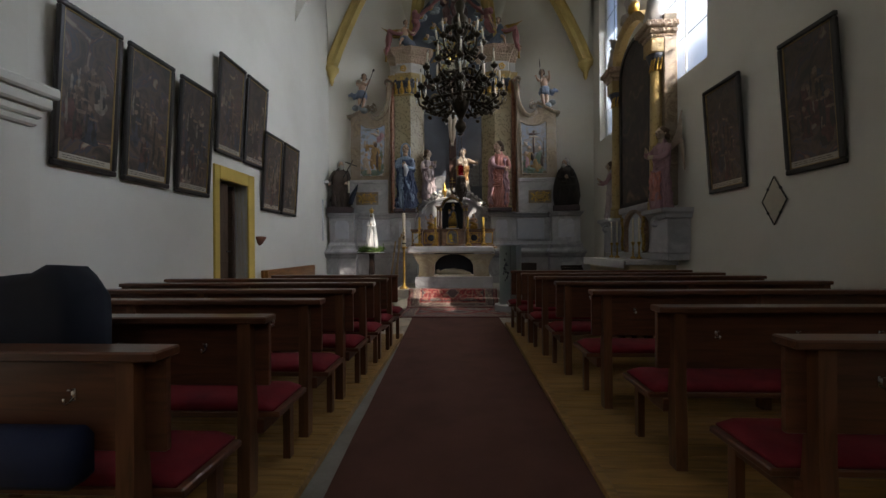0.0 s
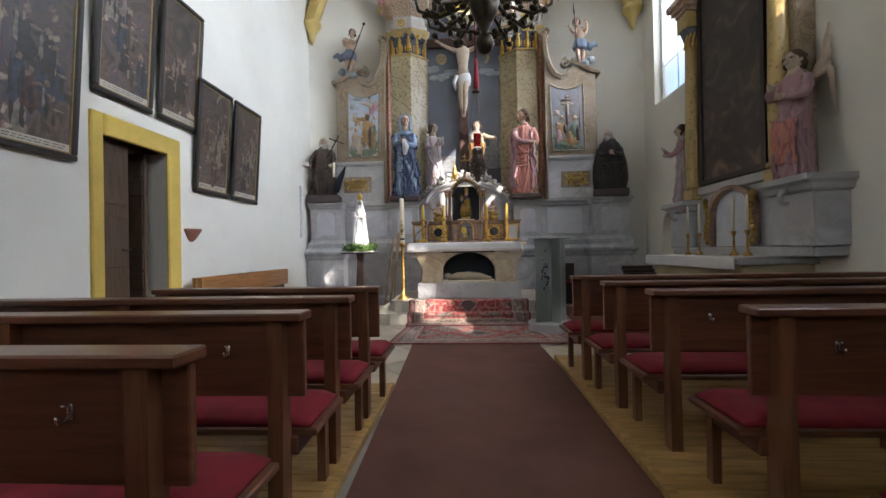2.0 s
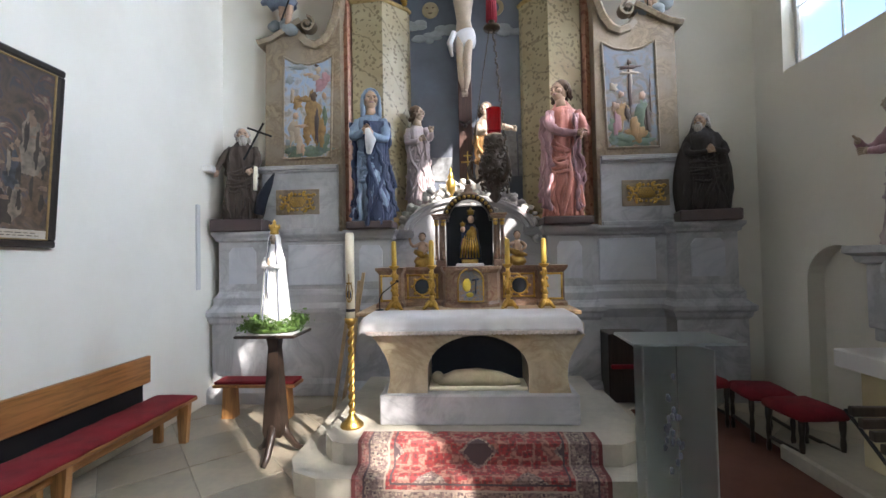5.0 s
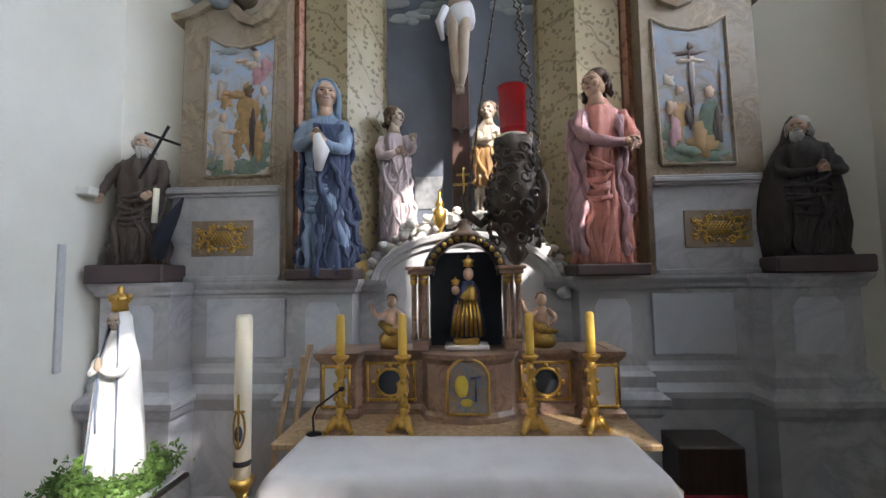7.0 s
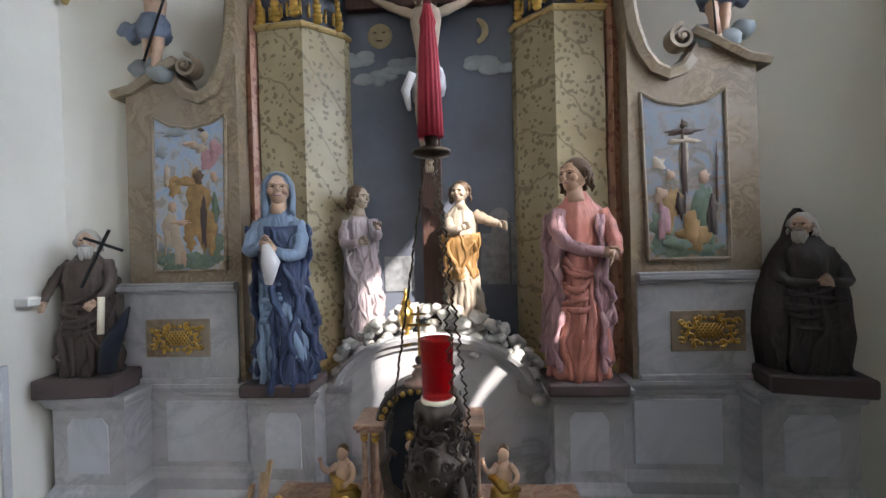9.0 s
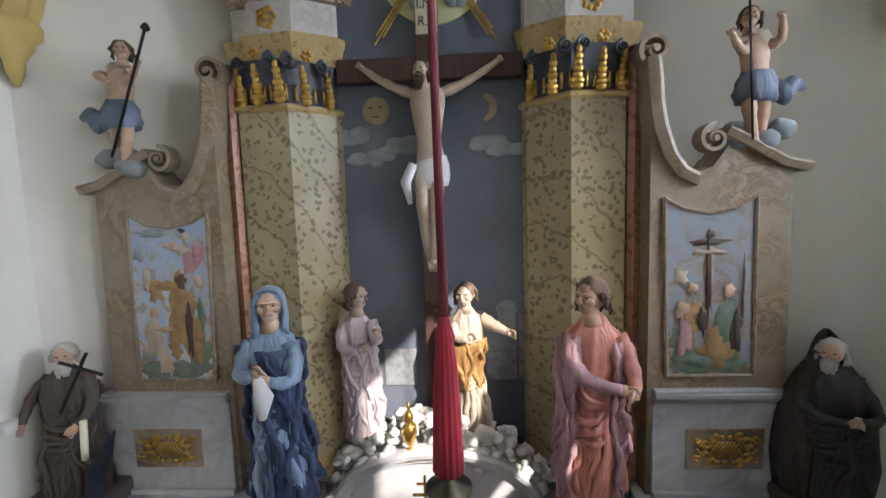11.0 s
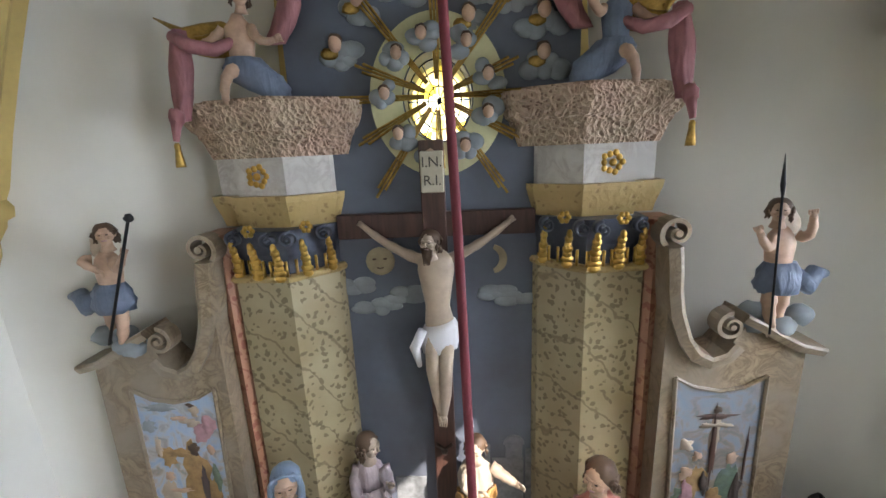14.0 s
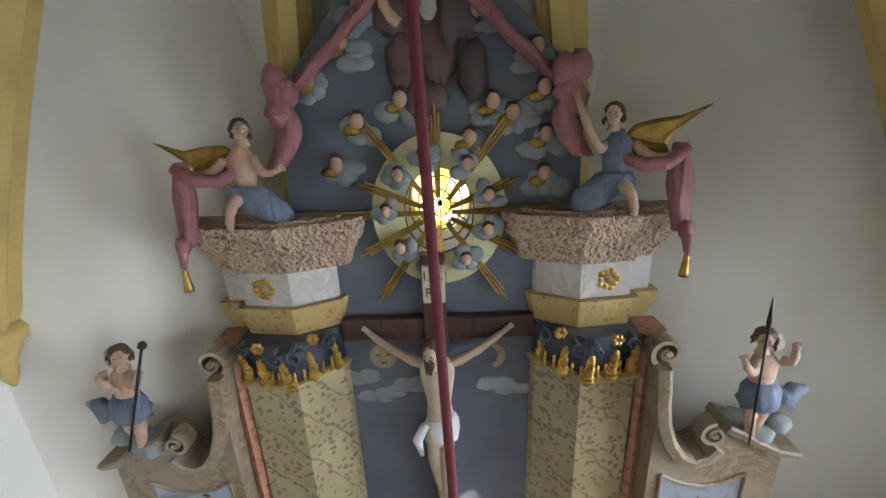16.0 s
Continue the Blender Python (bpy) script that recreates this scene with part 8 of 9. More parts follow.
# holy water stoup, wall strip
b = Mesh(TERRA, smooth=True)
b.loft([[(XL + r * math.sin(a), 8.0 + r * 1.05 * math.cos(a), z) for a in [math.pi * k / 14 for k in range(15)]] for z, r in ((1.30, 0.02), (1.33, 0.055), (1.39, 0.09), (1.43, 0.115), (1.455, 0.115), (1.455, 0.08), (1.42, 0.05))])
thing("holy_water_stoup", "small terracotta stoup fixed to the wall", "stoup", mesh=b)
b = Mesh(worn("grey_strip", (0.5, 0.5, 0.5), 0.5))
b.box(XL, XL + 0.03, 11.30, 11.36, 1.45, 2.5, 0.005)
thing("cable_duct", "grey vertical cable duct on the wall", "cable duct", mesh=b)

# ---- flower stand with white statue ----
SX, SY = -1.87, 10.15
fs = thing("pedestal_stand", "dark tapered wooden stand on three curved feet", "stand")
b = Mesh(DARKWOOD)
b.loft([[(SX + w * c, SY + w * s_, z) for c, s_ in ((-1, -1), (1, -1), (1, 1), (-1, 1))] for z, w in ((0.20, 0.075), (0.26, 0.085), (1.00, 0.045), (1.11, 0.06))])
part("column", b, fs)
for k in range(3):
    a = radians(-90 + 120 * k)
    c, sn = math.cos(a), math.sin(a)
    b = Mesh(DARKWOOD, smooth=True)
    b.tube([(SX + r * c, SY + r * sn, z) for r, z in ((0.05, 0.30), (0.10, 0.18), (0.17, 0.07), (0.24, 0.025))], [0.04, 0.035, 0.03, 0.024], 8)
    part("foot", b, fs)
b = Mesh(DARKWOOD)
b.box(SX - 0.27, SX + 0.27, SY - 0.22, SY + 0.2, 1.11, 1.135, 0.006)
part("top", b, fs)
b = Mesh(CLOTH)
b.box(SX - 0.25, SX + 0.25, SY - 0.205, SY + 0.19, 1.136, 1.146, 0.003)
thing("doily", "white lace cloth on the stand", "cloth", mesh=b)
wr = thing("wreath", "green leafy wreath round the white statue", "wreath")
rnd = random.Random(14)
b = Mesh(LEAF)
for k in range(1600):
    a = rnd.uniform(0, 2 * math.pi)
    rr_ = 0.19 + rnd.gauss(0, 0.04)
    p = Vector((SX + rr_ * math.cos(a) * 1.15, SY + rr_ * math.sin(a), 1.185 + abs(rnd.gauss(0, 0.038)) + 0.02 * math.sin(3 * a)))
    d = Vector((rnd.gauss(0, 1), rnd.gauss(0, 1), rnd.gauss(0.4, 0.8))).normalized()
    e = d.cross(Vector((rnd.gauss(0, 1), rnd.gauss(0, 1), rnd.gauss(0, 1)))).normalized()
    l, w = rnd.uniform(0.025, 0.05), rnd.uniform(0.006, 0.014)
    f = d.cross(e) * 0.004
    b.add([p, p + d * l * 0.5 + e * w + f, p + d * l, p + d * l * 0.5 - e * w + f], [[0, 1, 2, 3]])
b.tube([(SX + 0.185 * 1.15 * math.cos(2 * math.pi * k / 20), SY + 0.185 * math.sin(2 * math.pi * k / 20), 1.175) for k in range(21)], 0.028, 8)
o = part("leaves", b, wr, "small fresh green leaves")
o["kind"] = "stuff"
b = Mesh(WHITE, smooth=True)
b.use(CLOUD, True).ball((0, 0, 0.035), (0.115, 0.10, 0.045), 16, 8, 0.2, 1.0)
robe_w = robe_rings(0.74, 0.105, 0.085, 7, 3.3, [(0, 1.0), (0.3, 0.82), (0.6, 0.66), (0.8, 0.62), (0.92, 0.42), (1.0, 0.25)])
b.use(WHITE, True).loft([[(x, y - 0.01, z + 0.05) for x, y, z in r] for r in robe_w])
rows = []
for k, w, d in ((0.04, 0.140, 0.115), (0.15, 0.138, 0.112), (0.35, 0.122, 0.10), (0.55, 0.104, 0.088), (0.68, 0.092, 0.078), (0.76, 0.070, 0.066), (0.84, 0.056, 0.056), (0.90, 0.050, 0.052), (0.935, 0.030, 0.034), (0.945, 0.006, 0.008)):
    pts = []
    for j in range(37):
        a = radians(-58 + 296 * j / 36)
        g = 1 + 0.05 * math.sin(8 * a + 3 * k) * (1 - k)
        pts.append((w * g * math.cos(a), 0.015 + d * g * math.sin(a), k * 0.95))
    rows.append(pts + [(x * 0.93, 0.015 + (y - 0.015) * 0.93, z) for x, y, z in reversed(pts)])
b.loft(rows)
b.use(DRABBLUE, True)
for i in (0, 36):
    b.tube([Vector(r[i]) for r in rows[:8]], 0.0045, 6)
b.tube([(-0.02, -0.085, 0.56), (-0.024, -0.092, 0.42), (-0.016, -0.096, 0.30)], 0.005, 6)
head(b, (0, -0.008, 0.835), 0.045, PALE, None, face=(0.25, -0.97))
for sx in (-1, 1):
    b.use(WHITE, True)
    limb(b, [(sx * 0.065, -0.01, 0.66), (sx * 0.075, -0.07, 0.57), (sx * 0.012, -0.105, 0.61)], 0.028, 0.014, PALE)
b.use(PALE, True).ball((0, -0.112, 0.635), (0.016, 0.014, 0.036), 10, 7)
b.use(GILT, True).lathe(0, 0.01, [(0.036, 0.885), (0.040, 0.90), (0.034, 0.915), (0.050, 0.945), (0.040, 0.965), (0.012, 0.985), (0.018, 1.0), (0.004, 1.02)], 14)
for k in range(6):
    a = math.pi * k / 3
    b.tube([(0.046 * math.cos(a), 0.01 + 0.046 * math.sin(a), 0.94), (0.05 * math.cos(a), 0.01 + 0.05 * math.sin(a), 0.975)], [0.008, 0.003], 6)
thing("white_madonna", "white glazed crowned statue with pale blue trim", "statue", mesh=b, at=(SX, SY, 1.147))

# ---- paschal candle ----
pc = thing("paschal_candle", "tall ivory paschal candle on a twisted gilt stand", "candle")
PX, PY = -1.12, 10.0
b = Mesh(GILT_DULL, smooth=True)
b.lathe(PX, PY, [(0.10, 0.34), (0.10, 0.36), (0.05, 0.40), (0.025, 0.44), (0.03, 0.47)], 14)
for k in range(2):
    b.tube([(PX + 0.016 * math.cos(i * 0.9 + math.pi * k), PY + 0.016 * math.sin(i * 0.9 + math.pi * k), 0.45 + 0.0195 * i) for i in range(40)], 0.016, 7)
b.lathe(PX, PY, [(0.02, 1.20), (0.05, 1.24), (0.055, 1.27), (0.02, 1.28)], 14)
part("stand", b, pc)
b = Mesh(IVORY, smooth=True)
b.lathe(PX, PY, [(0.038, 1.27), (0.038, 2.0), (0.03, 2.02), (0.01, 2.02)], 20)
cn = part("wax", b, pc, "thick ivory wax candle")
b = Mesh(GILT_DULL, smooth=True)
b.tube([(PX - 0.0, PY - 0.039, 1.42), (PX, PY - 0.039, 1.66)], 0.006, 6).tube([(PX - 0.025, PY - 0.033, 1.58), (PX + 0.025, PY - 0.033, 1.58)], 0.006, 6)
b.use(NAVY, True).ball((PX, PY - 0.037, 1.48), (0.02, 0.006, 0.04), 8, 6)
b.use(IRON, True).lathe(PX, PY, [(0.0385, 1.33), (0.040, 1.335), (0.040, 1.35), (0.0385, 1.355)], 18)
b.use(GILT_DULL, True).tube([(PX + 0.027 * math.cos(radians(20 * k)), PY - 0.041 + 0.010 * abs(math.cos(radians(20 * k))), 1.50 + 0.085 * math.sin(radians(20 * k))) for k in range(19)], 0.005, 6)
part("wax_relief", b, cn)
# loose boards leaning behind
for k, (xa, xb) in enumerate(((-1.62, -1.40), (-1.52, -1.46), (-1.70, -1.56))):
    b = Mesh(PLANK)
    ya, yb_ = 11.35 - 0.05 * k, 11.60
    b.loft([[(xa - 0.02, ya, 0), (xa + 0.02, ya, 0), (xa + 0.02, ya + 0.03, 0), (xa - 0.02, ya + 0.03, 0)], [(xb - 0.02, yb_, 1.62 - 0.1 * k), (xb + 0.02, yb_, 1.62 - 0.1 * k), (xb + 0.02, yb_ + 0.03, 1.62 - 0.1 * k), (xb - 0.02, yb_ + 0.03, 1.62 - 0.1 * k)]])
    thing("leaning_board", "bare wooden board leaning against the pedestal", "board", "boards behind the candle", mesh=b)

# ---- glass lectern ----
le = thing("glass_lectern", "modern frosted glass lectern on a round grey base", "lectern")
QX, QY = 1.10, 8.95
b = Mesh(GREYM, smooth=False)
b.lathe(QX, QY, [(0.30, 0.012), (0.31, 0.02), (0.31, 0.13), (0.30, 0.14), (0.05, 0.14)], 28)
part("base", b, le, "round grey stone base")
for a0 in (200, 290):
    b = Mesh(CLEAR)
    a = radians(a0)
    c, sn = math.cos(a), math.sin(a)
    b.loft([[(QX + (c * r0 - sn * t), QY - 0.05 + (sn * r0 + c * t), z) for r0, t in ((0.0, -0.006), (0.24, -0.006), (0.24, 0.006), (0.0, 0.006))] for z in (0.14, 1.27)])
    part("glass_panel", b, le, "frosted glass panel")
b = Mesh(CLEAR)
b.box(QX - 0.20, QX + 0.22, QY + 0.05, QY + 0.062, 0.14, 1.27, 0.002)
part("glass_panel", b, le, "frosted glass panel")
b = Mesh(worn("brushed_steel", (0.45, 0.46, 0.46), 0.35, 0.9))
b.box(QX - 0.025, QX + 0.025, QY - 0.06, QY - 0.01, 0.14, 1.27, 0.004)
part("post", b, le, "brushed steel post")
b = Mesh(CLEAR)
b.slab([(QX - 0.30, QY - 0.20), (QX + 0.30, QY - 0.20), (QX + 0.28, QY + 0.16), (QX - 0.28, QY + 0.16)], 1.275, 1.29, 'z')
part("reading_plate", b, le, "clear glass reading plate")
b = Mesh(STEELBLUE, smooth=True)
rnd = random.Random(4)
for k in range(26):
    b.ball((QX - 0.12 + rnd.gauss(0, 0.03), QY - 0.22, 0.85 + rnd.gauss(0, 0.12)), (0.012, 0.004, 0.02), 7, 5, 0.4, k)
o = part("etched_ornament", b, le, "dark etched ornament")
o["kind"] = "stuff"

# ---- music stand table and stools ----
ms = thing("music_stand", "black metal stand with books on a slanted shelf", "music stand")
MX, MY = 2.26, 8.62
for x in (-0.16, 0.16):
    b = Mesh(IRON)
    b.tube([(MX + x, MY - 0.12, 0.02), (MX + x, MY - 0.05, 0.62)], 0.013, 7)
    b.tube([(MX + x, MY - 0.30, 0.012), (MX + x, MY + 0.12, 0.012)], 0.012, 7)
    part("leg", b, ms)
b = Mesh(DARKWOOD)
b.box(-0.21, 0.21, -0.2, 0.2, -0.01, 0.01, 0.003, Euler((radians(14), 0, 0)).to_matrix())
o = part("shelf", b, ms)
o.location = (MX, MY - 0.08, 0.62)
for k in range(4):
    b = Mesh(DARKWOOD)
    b.box(MX - 0.20, MX + 0.20, MY + 0.10 + 0.06 * k, MY + 0.14 + 0.06 * k, 0.70 + 0.045 * k, 0.755 + 0.045 * k, 0.006)
    part("book_rack_bar", b, ms)
b = Mesh(IRON)
for x in (-0.19, 0.19):
    b.tube([(MX + x, MY + 0.05, 0.60), (MX + x, MY + 0.34, 0.86)], 0.01, 6)
part("rack_support", b, ms)
for dx, w in ((-0.11, 0.09), (0.03, 0.08)):
    b = Mesh(PAPER)
    b.box(-w / 2, w / 2, -0.1, 0.1, 0, 0.012, 0.002, Euler((radians(14), 0, radians(12))).to_matrix())
    ob = thing("paper_sheet", "loose printed sheet lying on the music stand", "paper", mesh=b, at=(MX + dx, MY - 0.10, 0.64))
b = Mesh(IRON)
b.box(-0.07, 0.07, -0.05, 0.05, -0.05, 0.05, 0.01)
thing("small_black_box", "small black device hung on the stand", "device", mesh=b, at=(MX + 0.19, MY - 0.18, 0.58))


def stool(at, turn):
    s_ = thing("stool", "dark wooden stool with a red upholstered seat", "stool", "stools by the side altar")
    b = Mesh(CUSHION, smooth=True)
    b.loft([[(x * w, y * w, z) for x, y in ((-0.2, -0.2), (0, -0.21), (0.2, -0.2), (0.21, 0), (0.2, 0.2), (0, 0.21), (-0.2, 0.2), (-0.21, 0))] for z, w in ((0.40, 0.97), (0.42, 1.02), (0.46, 1.0), (0.485, 0.85), (0.49, 0.4))])
    part("seat", b, s_, "red upholstered seat")
    for x in (-0.17, 0.17):
        for y in (-0.17, 0.17):
            b = Mesh(DARKWOOD, smooth=True)
            b.lathe(x, y, [(0.015, 0), (0.022, 0.05), (0.015, 0.1), (0.022, 0.2), (0.016, 0.26), (0.024, 0.32), (0.024, 0.40)], 8)
            part("leg", b, s_)
        b = Mesh(DARKWOOD)
        b.box(x - 0.012, x + 0.012, -0.17, 0.17, 0.12, 0.15, 0.003)
        part("stretcher", b, s_)
    s_.matrix_basis = pose(*at, 0, 0, turn)
    return s_


s0 = stool((2.32, 10.95, 0.012), 8)
copy_thing(s0, pose(2.72, 10.62, 0.0, 0, 0, -6))
copy_thing(s0, pose(2.75, 10.15, 0.0, 0, 0, 4))
b = Mesh(DARKWOOD)
b.box(1.55, 2.05, 11.40, 11.78, 0.05, 0.85, 0.01)
b.use(CUSHION).box(1.57, 2.03, 11.36, 11.42, 0.45, 0.5, 0.01)
thing("dark_chair", "dark wooden chair with red seat in the shadow", "chair", mesh=b)

# ---- side altar on the south wall ----
sa = thing("side_altar", "side altar with arched dark painting between yellow marble columns", "altarpiece")
YC = 8.72
b = Mesh(STEP)
b.box(2.55, XR, YC - 1.35, YC + 1.45, 0, 0.14, 0.02)
part("step", b, sa)
b = Mesh(worn("yellowish_plaster", (0.50, 0.43, 0.27), 0.8, vary=0.12, fine=20, broad=2))
b.box(2.88, XR, YC - 0.95, YC + 1.05, 0.14, 0.93, 0.012)
part("table_body", b, sa, "yellowish plastered altar table")
b = Mesh(OCHRE_DEEP)
b.box(2.874, 2.882, YC - 0.02, YC + 0.02, 0.42, 0.68, 0.002)
b.box(2.873, 2.881, YC - 0.09, YC + 0.09, 0.55, 0.59, 0.002)
part("painted_cross", b, sa, "faded painted cross")
b = Mesh(GREYM)
b.box(2.80, XR, YC - 1.02, YC + 1.12, 0.93, 1.0, 0.012)
part("table_slab", b, sa)
b = Mesh(CLOTH, smooth=False)
b.box(2.77, XR - 0.25, YC - 1.03, YC + 1.13, 1.002, 1.016, 0.004)
b.box(2.762, 2.776, YC - 1.03, YC + 1.13, 0.88, 1.01, 0.004)
thing("side_altar_cloth", "white cloth on the side altar table", "altar cloth", mesh=b)
b = Mesh(GREYM)
b.box(3.32, XR, YC - 1.35, YC + 1.40, 1.016, 1.12, 0.012)
part("base", b, sa, "grey stone retable base")
for y in (YC - 1.1, YC + 1.15):
    b = Mesh(GREYM)
    b.box(3.30, XR, y - 0.28, y + 0.28, 1.12, 1.66, 0.012)
    part("pier", b, sa)
    b = Mesh(GREYM)
    b.loft([[(x0_, y - o_, z_), (XR, y - o_, z_), (XR, y + o_, z_), (x0_, y + o_, z_)] for z_, x0_, o_ in ((1.66, 3.30, 0.28), (1.68, 3.26, 0.32), (1.73, 3.24, 0.33), (1.76, 3.18, 0.36), (1.82, 3.18, 0.36))])
    part("bracket", b, sa, "moulded grey bracket")
b = Mesh(GREYM)
b.box(3.42, XR, YC - 0.82, YC + 0.87, 1.12, 1.9, 0.01)
part("base_panel", b, sa)
for y in (YC - 1.1, YC + 1.15):
    b = Mesh(GREYM)
    pts = []
    for k in range(16):
        a = radians(300 * k / 15)
        r = 0.11 * (1 - 0.7 * k / 15)
        pts.append((3.28 - 0.03 + r * math.cos(a), y, 1.60 + r * math.sin(a)))
    b.tube(pts, [0.03 - 0.012 * k / 15 for k in range(16)], 8)
    part("console_scroll", b, sa)
b = Mesh(GREYP)
b.slab([(YC - 0.36, 1.13), (YC + 0.36, 1.13), (YC + 0.36, 1.55)] + arc(YC, 1.55, 0.36, 0, 180, 12, 0.28)[1:-1] + [(YC - 0.36, 1.55)], 3.405, 3.42, 'x')
part("niche_panel", b, sa, "blue-grey arched panel")
rows = []
for i in range(25):
    if i < 5:
        p = (YC + 0.40, 1.13 + 0.42 * i / 5)
    elif i > 19:
        p = (YC - 0.40, 1.13 + 0.42 * (24 - i) / 5)
    else:
        a = radians(180 * (i - 5) / 14)
        p = (YC + 0.40 * math.cos(a), 1.55 + 0.32 * math.sin(a))
    rows.append([(3.42, p[0], p[1]), (3.34, p[0], p[1]), (3.34, YC + (p[0] - YC) * 1.18, p[1] + 0.05), (3.42, YC + (p[0] - YC) * 1.18, p[1] + 0.05)])
b = Mesh(REDM)
b.loft(rows)
part("niche_arch", b, sa, "red-brown marbled arch with gilt carving")
for s in (-1, 1):
    b = Mesh(GILT_DULL, smooth=True)
    for k in range(9):
        b.ball((3.33, YC + s * (0.46 + 0.03 * math.sin(k)), 1.2 + 0.07 * k), (0.03, 0.035, 0.05), 8, 6, 0.4, k)
    part("gilt_carving", b, sa)
# painting with dark arched frame
PZ0, PZ1, PW = 2.08, 4.55, 0.60
arch_o = [(YC - PW - 0.07, PZ0 - 0.07), (YC + PW + 0.07, PZ0 - 0.07), (YC + PW + 0.07, PZ1)] + arc(YC, PZ1, PW + 0.07, 0, 180, 16, 0.56)[1:-1] + [(YC - PW - 0.07, PZ1)]
arch_i = [(YC - PW, PZ0), (YC + PW, PZ0), (YC + PW, PZ1)] + arc(YC, PZ1, PW, 0, 180, 16, 0.49)[1:-1] + [(YC - PW, PZ1)]
b = Mesh(FRAME)
b.loft([[(3.44, yo, zo), (3.36, yo, zo), (3.36, yi, zi), (3.44, yi, zi)] for (yo, zo), (yi, zi) in zip(arch_o + arch_o[:1], arch_i + arch_i[:1])], caps=False)
part("picture_frame", b, sa, "black arched picture frame")
b = Mesh(CANVAS_BIG)
b.slab(arch_i, 3.39, 3.44, 'x')
cv = part("altar_painting", b, sa, "very dark arched altar painting")
b = Mesh(BROWNM)
b.box(3.44, XR, YC - 1.02, YC + 1.02, 1.9, 5.0, 0.01)
part("back_wall", b, sa, "ochre marbled back wall")
b = Mesh(GREYM)
b.box(3.36, XR, YC - 0.78, YC + 0.80, 1.88, 2.0, 0.015)
part("predella", b, sa)
for s in (-1, 1):
    y = YC + s * 0.86
    col = Mesh(YELLOWM, smooth=False)
    col.box(3.28, 3.5, y - 0.13, y + 0.13, 1.82, 1.98, 0.015)
    n = 20
    col.use(YELLOWM, True)
    rings = []
    for z, r in ((1.98, 0.125), (2.03, 0.13), (2.06, 0.10), (2.10, 0.10), (2.85, 0.102), (2.86, 0.108), (2.9, 0.108), (2.91, 0.1), (4.12, 0.088)):
        rings.append([(3.38 + r * (1 + (0.05 * math.cos(12 * 2 * math.pi * k / 48) if 2.1 <= z < 2.86 else 0)) * math.cos(2 * math.pi * k / 48), y + r * (1 + (0.05 * math.cos(12 * 2 * math.pi * k / 48) if 2.1 <= z < 2.86 else 0)) * math.sin(2 * math.pi * k / 48), z) for k in range(48)])
    col.loft(rings)
    part("column", col, sa, "yellow marbled column")
    cap = Mesh(GILT, smooth=True)
    for k in range(10):
        a = 2 * math.pi * k / 10
        leafwork(cap, 3.38 + 0.09 * math.cos(a), y + 0.09 * math.sin(a), 4.12, 0.03, 0.16, k)
    cap.use(STEELBLUE, True).lathe(3.38, y, [(0.085, 4.12), (0.10, 4.22), (0.14, 4.34), (0.15, 4.38), (0.1, 4.38)], 16)
    part("capital", cap, sa, "gilt and dark blue capital")
    b = Mesh(YELLOWM)
    b.box(3.24, XR, y - 0.15, y + 0.15, 4.38, 4.62, 0.015)
    part("entablature_block", b, sa)
    b = Mesh(PINKM)
    for o_, z0_, z1_ in ((0.02, 4.62, 4.68), (0.06, 4.68, 4.76), (0.11, 4.76, 4.86)):
        b.box(3.24 - o_, XR, y - 0.15 - o_, y + 0.15 + o_, z0_, z1_, 0.02)
    part("cornice_block", b, sa)
    b = Mesh(BEARD, smooth=True)
    b.loft([[(3.36 + r * math.cos(a) * (1 + 0.15 * math.sin(5 * a + z * 9)), y - s * 0.02 + r * math.sin(a), z) for a in [2 * math.pi * k / 18 for k in range(18)]] for z, r in ((4.87, 0.14), (5.0, 0.15), (5.15, 0.12), (5.28, 0.11), (5.36, 0.05))])
    b.ball((3.34, y, 5.44), (0.065, 0.065, 0.08), 12, 8)
    limb(b, [(3.34, y - 0.1, 5.3), (3.26, y - 0.18, 5.22), (3.2, y - 0.22, 5.36)], 0.04, 0.025, BEARD)
    thing("cornice_statue", "weathered seated figure on the side altar cornice", "statue", "figures on the side altar", mesh=b)
b = Mesh(YELLOWM)
rows = []
for i in range(17):
    a = radians(180 * i / 16)
    rows.append([(x_, YC + r * math.cos(a) * 1.0, 4.72 + 0.62 * r / 0.7 * math.sin(a)) for x_, r in ((3.44, 0.70), (3.30, 0.70), (3.26, 0.78), (3.26, 0.86), (3.44, 0.88))])
b.loft(rows)
part("gable_arch", b, sa, "curved yellow marbled gable")
b = Mesh(BEARD, smooth=True)
for k in range(14):
    b.ball((3.36 + rnd.uniform(-0.05, 0.05), YC + rnd.gauss(0, 0.22), 5.5 + abs(rnd.gauss(0, 0.3))), (0.09, 0.10, 0.13), 9, 6, 0.4, k)
b.use(GILT_DULL, True).ball((3.3, YC - 0.2, 5.55), (0.1, 0.12, 0.12), 12, 8, 0.3)
part("crest", b, sa, "carved cloud and figure crest")
